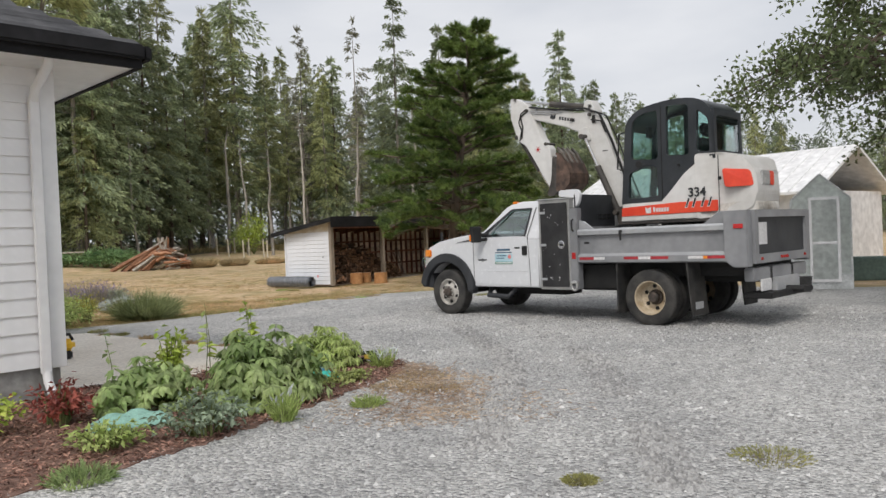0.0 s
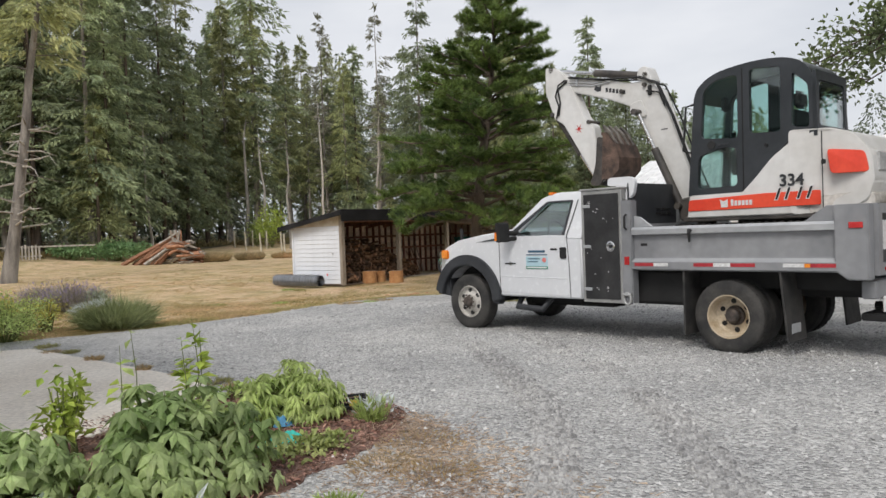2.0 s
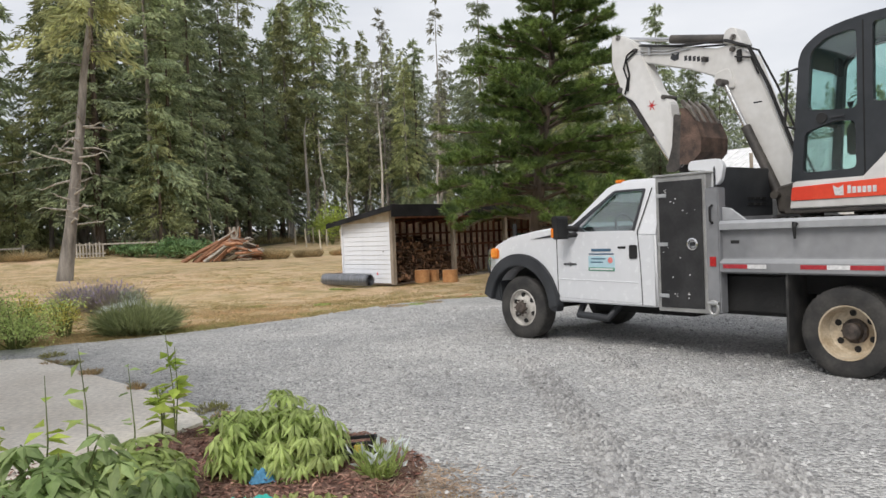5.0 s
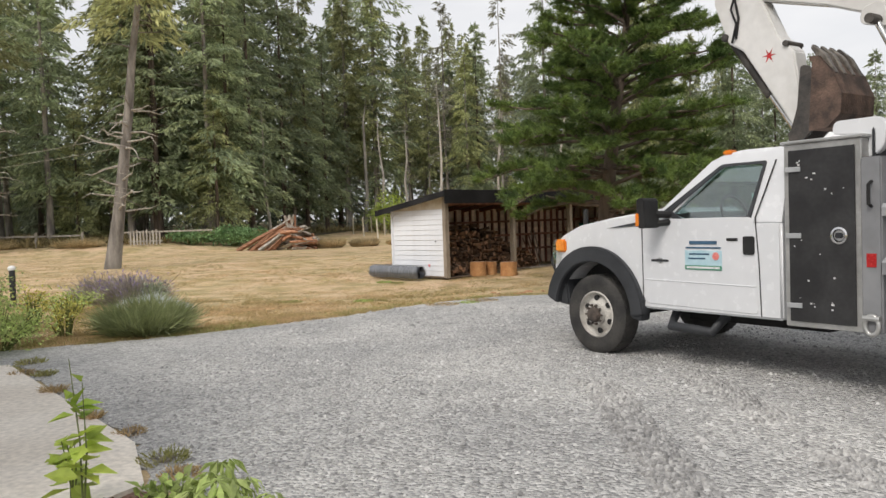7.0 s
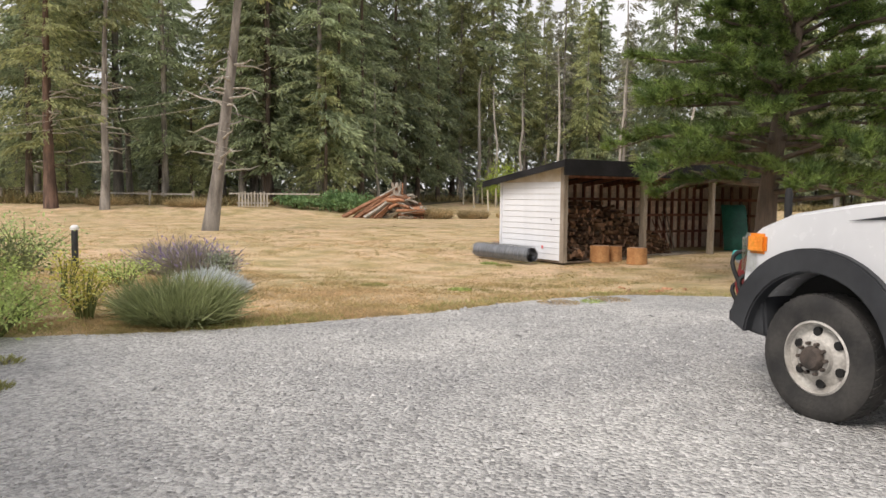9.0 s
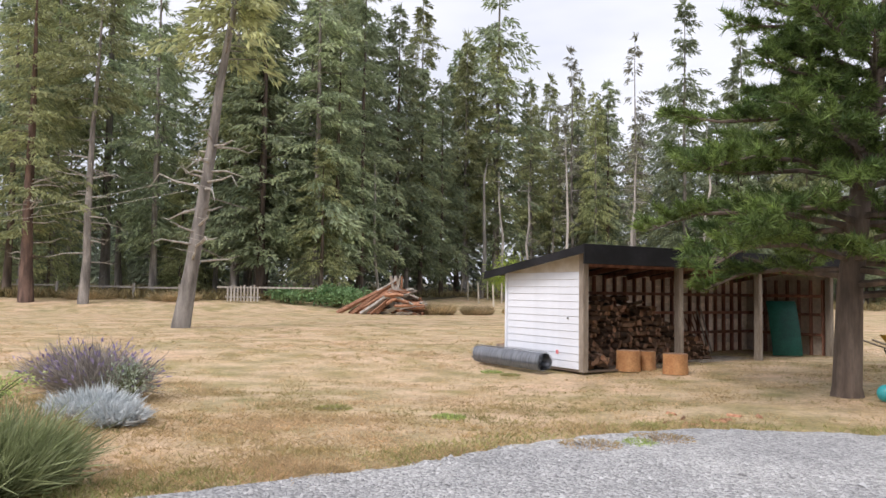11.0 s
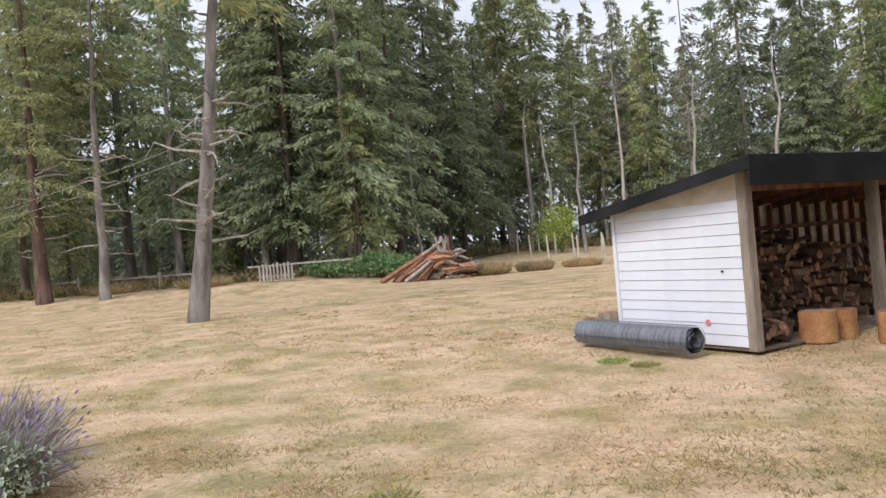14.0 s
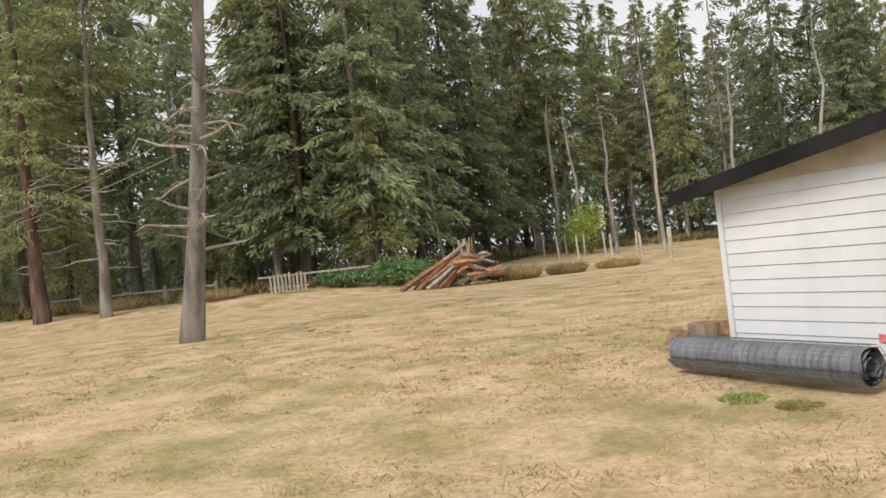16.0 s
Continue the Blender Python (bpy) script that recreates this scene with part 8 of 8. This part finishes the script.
def build_fence():
    fence = thing("wire_fence", pose(0, 0, 0), "old fence of pale round posts and thin wire along the wood", "fence")
    pts = [(-10.4, 56.5), (-12.2, 59.1), (-14.4, 62.0), (-17.4, 66.2), (-20.0, 70.8), (-22.4, 75.2), (-24.4, 79.2)]
    row2 = [(-11.0, 60.5), (-13.4, 64.0), (-16.2, 68.4), (-18.6, 72.5), (-21.3, 77.5)]
    rng = random.Random(4)
    for x, y in pts + row2:
        z = float(height(x, y))
        bm = bmesh.new()
        tube(bm, [(x, y, z - 0.2), (x + rng.uniform(-0.12, 0.12), y, z + 1.65)], [0.075, 0.06], 8)
        part("post", bm, mat("pale_post", (0.42, 0.37, 0.28), (0.6, 0.55, 0.45), 3, 0.9) if "pale_post" not in bpy.data.materials else bpy.data.materials["pale_post"], fence)
    for zz in (0.5, 0.95, 1.4):
        part("wire", tube(bmesh.new(), [(x, y, float(height(x, y)) + zz) for x, y in pts], 0.006, 4), ALU, fence)
    gate = thing("old_gate", pose(-29.9, 51.3, float(height(-29.9, 51.3)), 0, 0, 24), "weathered pale picket gate with a long rail", "gate")
    for i in range(10):
        part("picket", box(bmesh.new(), i * 0.2, i * 0.2 + 0.1, -0.02, 0.02, 0.05, 0.95 + 0.05 * (i % 3)), DEADWOOD, gate)
    part("rail", box(bmesh.new(), -0.6, 5.2, 0.02, 0.06, 0.85, 0.95), DEADWOOD, gate)
    part("rail", box(bmesh.new(), -0.1, 2.0, 0.02, 0.06, 0.25, 0.35), DEADWOOD, gate)
    for i, (x, y) in enumerate(((-46, 47.5), (-41, 49), (-36, 50.2), (-33, 50.8))):
        p = thing("rail_post", on_ground(x, y), "short weathered rail fence post", "fence post")
        part("post", box(bmesh.new(), -0.06, 0.06, -0.06, 0.06, -0.1, 1.0), DEADWOOD, p)
        part("rail", box(bmesh.new(), -4.6, 0.06, -0.08, -0.05, 0.72, 0.82), DEADWOOD, p)


def build_snags():
    rng = random.Random(6)
    for x, y, h, r in ((-22.4, 79.2, 13.0, 0.2), (-19.8, 77.0, 11.5, 0.14), (-30.0, 60.5, 9.0, 0.11), (-16.2, 72.0, 10.0, 0.13), (-8.5, 72.0, 12.0, 0.13), (-24.8, 62.0, 11.0, 0.11), (-12.8, 70.5, 13.5, 0.12), (-3.0, 72.5, 14.0, 0.13), (-38.5, 55.0, 14.0, 0.13), (-44.0, 52.5, 12.0, 0.12)):
        s = thing("dead_tree", on_ground(x, y), "bare bleached dead tree trunk in the wood", "tree", "dead trunks")
        bm = bmesh.new()
        k = rng.uniform(-0.6, 0.6)
        bend = [0.0] + [rng.uniform(-0.22, 0.22) for _ in range(5)]
        tube(bm, [(0, 0, -0.2)] + [(k * f + bend[j], 0.1 * f, h * f) for j, f in enumerate((0.12, 0.3, 0.48, 0.66, 0.83, 1.0))], [r * 1.25, r * 1.05, r * 0.92, r * 0.8, r * 0.65, r * 0.45, r * 0.12], 8)
        part("trunk", bm, SNAG, s, smooth=60)
        for i in range(17):
            z, a, l = rng.uniform(h * 0.22, h * 0.95), rng.uniform(0, 6.28), rng.uniform(0.3, 1.7)
            q = Vector((k * z / h, 0, z))
            d = Vector((math.cos(a), math.sin(a), 0))
            part("branch", tube(bmesh.new(), [q, q + d * l * 0.55 + Vector((0, 0, rng.uniform(-0.1, 0.1))), q + d * l + Vector((0, 0, rng.uniform(-0.5, 0.15)))], [0.03, 0.018, 0.005], 4), SNAG, s)


bush("bramble_thicket", -24.6, 55.4, 2.3, 1.35, 2600, 0.2, 0.13, BRAMBLE, "dense green bramble thicket behind the wood pile", "bramble", 141, 0.2, 60, (1.3, 0.7))
bush("bramble_thicket", -27.5, 54.2, 1.6, 0.95, 1400, 0.2, 0.12, BRAMBLE, "low green brambles under the trees", "bramble", 142, 0.2, 40)
bush("young_tree", -18.9, 75.6, 1.9, 4.2, 1700, 0.2, 0.13, LIMELEAF, "young broadleaf tree with bright lime leaves by the fence", "tree", 143, 0.2, 30)
bush("young_tree", -21.2, 78.6, 1.3, 3.0, 800, 0.2, 0.12, MIDLEAF, "young green sapling by the fence", "tree", 144, 0.2, 24)
tuft("dry_brush", -17.6, 54.9, 1.7, 0.75, 1500, TANBRUSH, "dry brown brush beside the wood pile", "brush", 145, 0.03, 0.6)
tuft("dry_brush", -15.6, 56.6, 1.6, 0.6, 1300, TANBRUSH, "tall dry grass beside the fence", "brush", 146, 0.03, 0.55)
tuft("dry_brush", -13.4, 58.4, 1.7, 0.5, 1000, BLADE, "straw-coloured rough grass along the fence", "brush", 149, 0.03, 0.8)
tuft("dry_brush", -33.0, 50.4, 2.2, 0.7, 1100, TANBRUSH, "dry brush under the trees", "brush", 147, 0.03, 1.0)
tuft("dry_brush", -38.0, 48.6, 2.2, 0.7, 1000, TANBRUSH, "brown bracken at the foot of the trees", "brush", 150, 0.03, 1.0)
tuft("dry_brush", -43.0, 48.5, 2.4, 0.8, 1000, TANBRUSH, "dry brush at the lawn's far edge", "brush", 148, 0.03, 1.0)
build_debris_pile()
build_fence()
build_snags()
cable = thing("overhead_cable", pose(0, 0, 0), "pair of thin overhead cables hung from the trees", "cable")
for k in (0, 0.45):
    pts = [(-19.2 - 48 * f, 34.2 + 19 * f, 5.3 + 1.6 * f - k - 3.2 * f * (1 - f)) for f in np.linspace(0, 1, 13)]
    part("wire", tube(bmesh.new(), pts, 0.009, 4), DEADWOOD, cable)


# ---- inside and around the shed ----
def build_shed_bits():
    green = thing("green_sled", SHED_M @ pose(6.55, 0.35, 0.03, 0, 0, -35), "dark green plastic sled leaning upright in the shed", "sled")
    bm = bmesh.new()
    rows = []
    for j in range(9):
        z = 0.05 + 1.25 * j / 8
        rows.append([bm.verts.new((-0.34 + 0.68 * i / 8, 0.42 * j / 8 - 0.12 * math.cos((i / 8 - 0.5) * 2.6) + (0.06 if j in (0, 8) else 0), z)) for i in range(9)])
    for a, b in zip(rows, rows[1:]):
        for i in range(8):
            bm.faces.new((a[i], a[i + 1], b[i + 1], b[i]))
    bmesh.ops.solidify(bm, geom=bm.faces[:], thickness=0.012)
    part("shell", bm, mat("green_plastic", (0.012, 0.11, 0.075), (0.025, 0.17, 0.12), 3, 0.45), green, smooth=50)
    rng = random.Random(2)
    for i in range(7):
        p = thing("lumber_board", SHED_M @ pose(3.9 + rng.uniform(-0.2, 0.5), 0.35 + i * 0.13, 0.03 + 0.001 * i, 0, 0, rng.uniform(-5, 5)), "loose grey board lying on the shed floor", "board", "loose boards")
        part("plank", box(bmesh.new(), -0.9, 1.1, -0.05, 0.05, 0.0, 0.03 + 0.01 * (i % 2), 0.004, 1), OLD_WOOD, p)
    coil = thing("hose_coil", SHED_M @ pose(4.35, 1.6, 0.03), "dark hose coiled on the shed floor", "hose")
    part("coil", tube(bmesh.new(), [(0.45 * math.cos(a), 0.3 * math.sin(a), 0.04 + 0.012 * a) for a in np.linspace(0, 25, 90)], 0.022, 6), BLACK, coil, smooth=60)
    for i in range(5):
        p = thing("leaning_pole", SHED_M @ pose(5.2 + i * 0.1, 1.7, 0.03), "slim wooden pole leaning on the back wall", "pole", "leaning poles")
        part("pole", tube(bmesh.new(), [(0, 0, 0), (0.03 * (i - 2), 0.42, 0.85 + 0.08 * i)], 0.018, 6), rng.choice((OLD_WOOD, STUD)), p)
    tag_ = thing("red_tag", SHED_M @ pose(-0.022, 0.72, 0.33), "small faded red tag on the white siding", "tag")
    part("plate", box(bmesh.new(), -0.004, 0.0, -0.035, 0.035, -0.035, 0.035, 0.001, 1), mat("faded_red", (0.7, 0.16, 0.18), (0.8, 0.28, 0.28), 9, 0.6), tag_)
    knob = thing("wall_knob", SHED_M @ pose(-0.022, 0.42, 0.98), "small dark knob on the white siding", "knob")
    part("disc", tube(bmesh.new(), [(0.004, 0, 0), (-0.02, 0, 0)], 0.014, 8), BLACK, knob)
    chopping_block(-6.2, 29.2, 0.2, 0.26, "low weathered stump behind the shed", 30, OLD_WOOD)
    for i, (x, y) in enumerate(((-6.5, 29.0), (-6.05, 29.6))):
        q = thing("split_log", on_ground(x, y, 40 + 50 * i), "split pale log on the grass behind the shed", "log", "logs behind the shed")
        part("wedge", prism(bmesh.new(), [(-0.09, 0.0), (0.1, 0.0), (0.02, 0.2)], -0.22, 0.22, 0.01, 1), LOG_CUT, q)
    ball = thing("teal_ball", on_ground(0.62, 24.1), "small teal plastic ball by the pine", "ball")
    bm = bmesh.new()
    bmesh.ops.create_uvsphere(bm, u_segments=16, v_segments=10, radius=0.12, matrix=pose(0, 0, 0.12))
    part("shell", bm, mat("teal_plastic", (0.03, 0.33, 0.35), (0.05, 0.42, 0.44), 6, 0.4), ball, smooth=60)
    barrow = thing("wheelbarrow", on_ground(2.1, 30.1, 200), "yellow wheelbarrow with a black wheel on the lawn", "wheelbarrow")
    bm = bmesh.new()
    rim = [(-0.45, -0.3, 0.62), (0.45, -0.33, 0.62), (0.45, 0.33, 0.62), (-0.45, 0.3, 0.62)]
    foot = [(-0.22, -0.18, 0.34), (0.3, -0.2, 0.34), (0.3, 0.2, 0.34), (-0.22, 0.18, 0.34)]
    a, b = [bm.verts.new(v) for v in rim], [bm.verts.new(v) for v in foot]
    for i in range(4):
        bm.faces.new((a[i - 1], a[i], b[i], b[i - 1]))
    bm.faces.new(b)
    bmesh.ops.solidify(bm, geom=bm.faces[:], thickness=0.012)
    part("tray", bm, mat("yellow_tray_paint", (0.5, 0.33, 0.03), (0.66, 0.46, 0.06), 4, 0.5, bump=0.1), barrow, "yellow tray")
    for s in (-1, 1):
        part("handle", tube(bmesh.new(), [(-0.62, s * 0.06, 0.24), (-0.2, s * 0.17, 0.31), (0.4, s * 0.26, 0.36), (0.95, s * 0.3, 0.55)], 0.02, 7), OLD_WOOD, barrow)
        part("leg", tube(bmesh.new(), [(0.12, s * 0.2, 0.33), (0.28, s * 0.24, 0.0), (0.4, s * 0.25, 0.34)], 0.015, 6), BLACK, barrow)
    part("wheel", lathe(bmesh.new(), [(0.06, -0.04), (0.17, -0.045), (0.2, -0.02), (0.2, 0.02), (0.17, 0.045), (0.06, 0.04)], pose(-0.62, 0, 0.2), 24), RUBBER, barrow, "black rubber wheel", 40)
    g = random.Random(44)
    for i in range(9):
        q = thing("wood_chip", on_ground(-1.3 + g.uniform(-0.9, 0.9), 21.4 + g.uniform(-0.5, 0.6), g.uniform(0, 360)), "splinter of wood lying on the dry grass", "wood chip", "splinters on the lawn")
        part("splinter", prism(bmesh.new(), [(-0.02, 0.0), (0.03, 0.0), (0.01, 0.03)], -g.uniform(0.05, 0.14), 0.1), SPLIT_RED, q)


build_shed_bits()
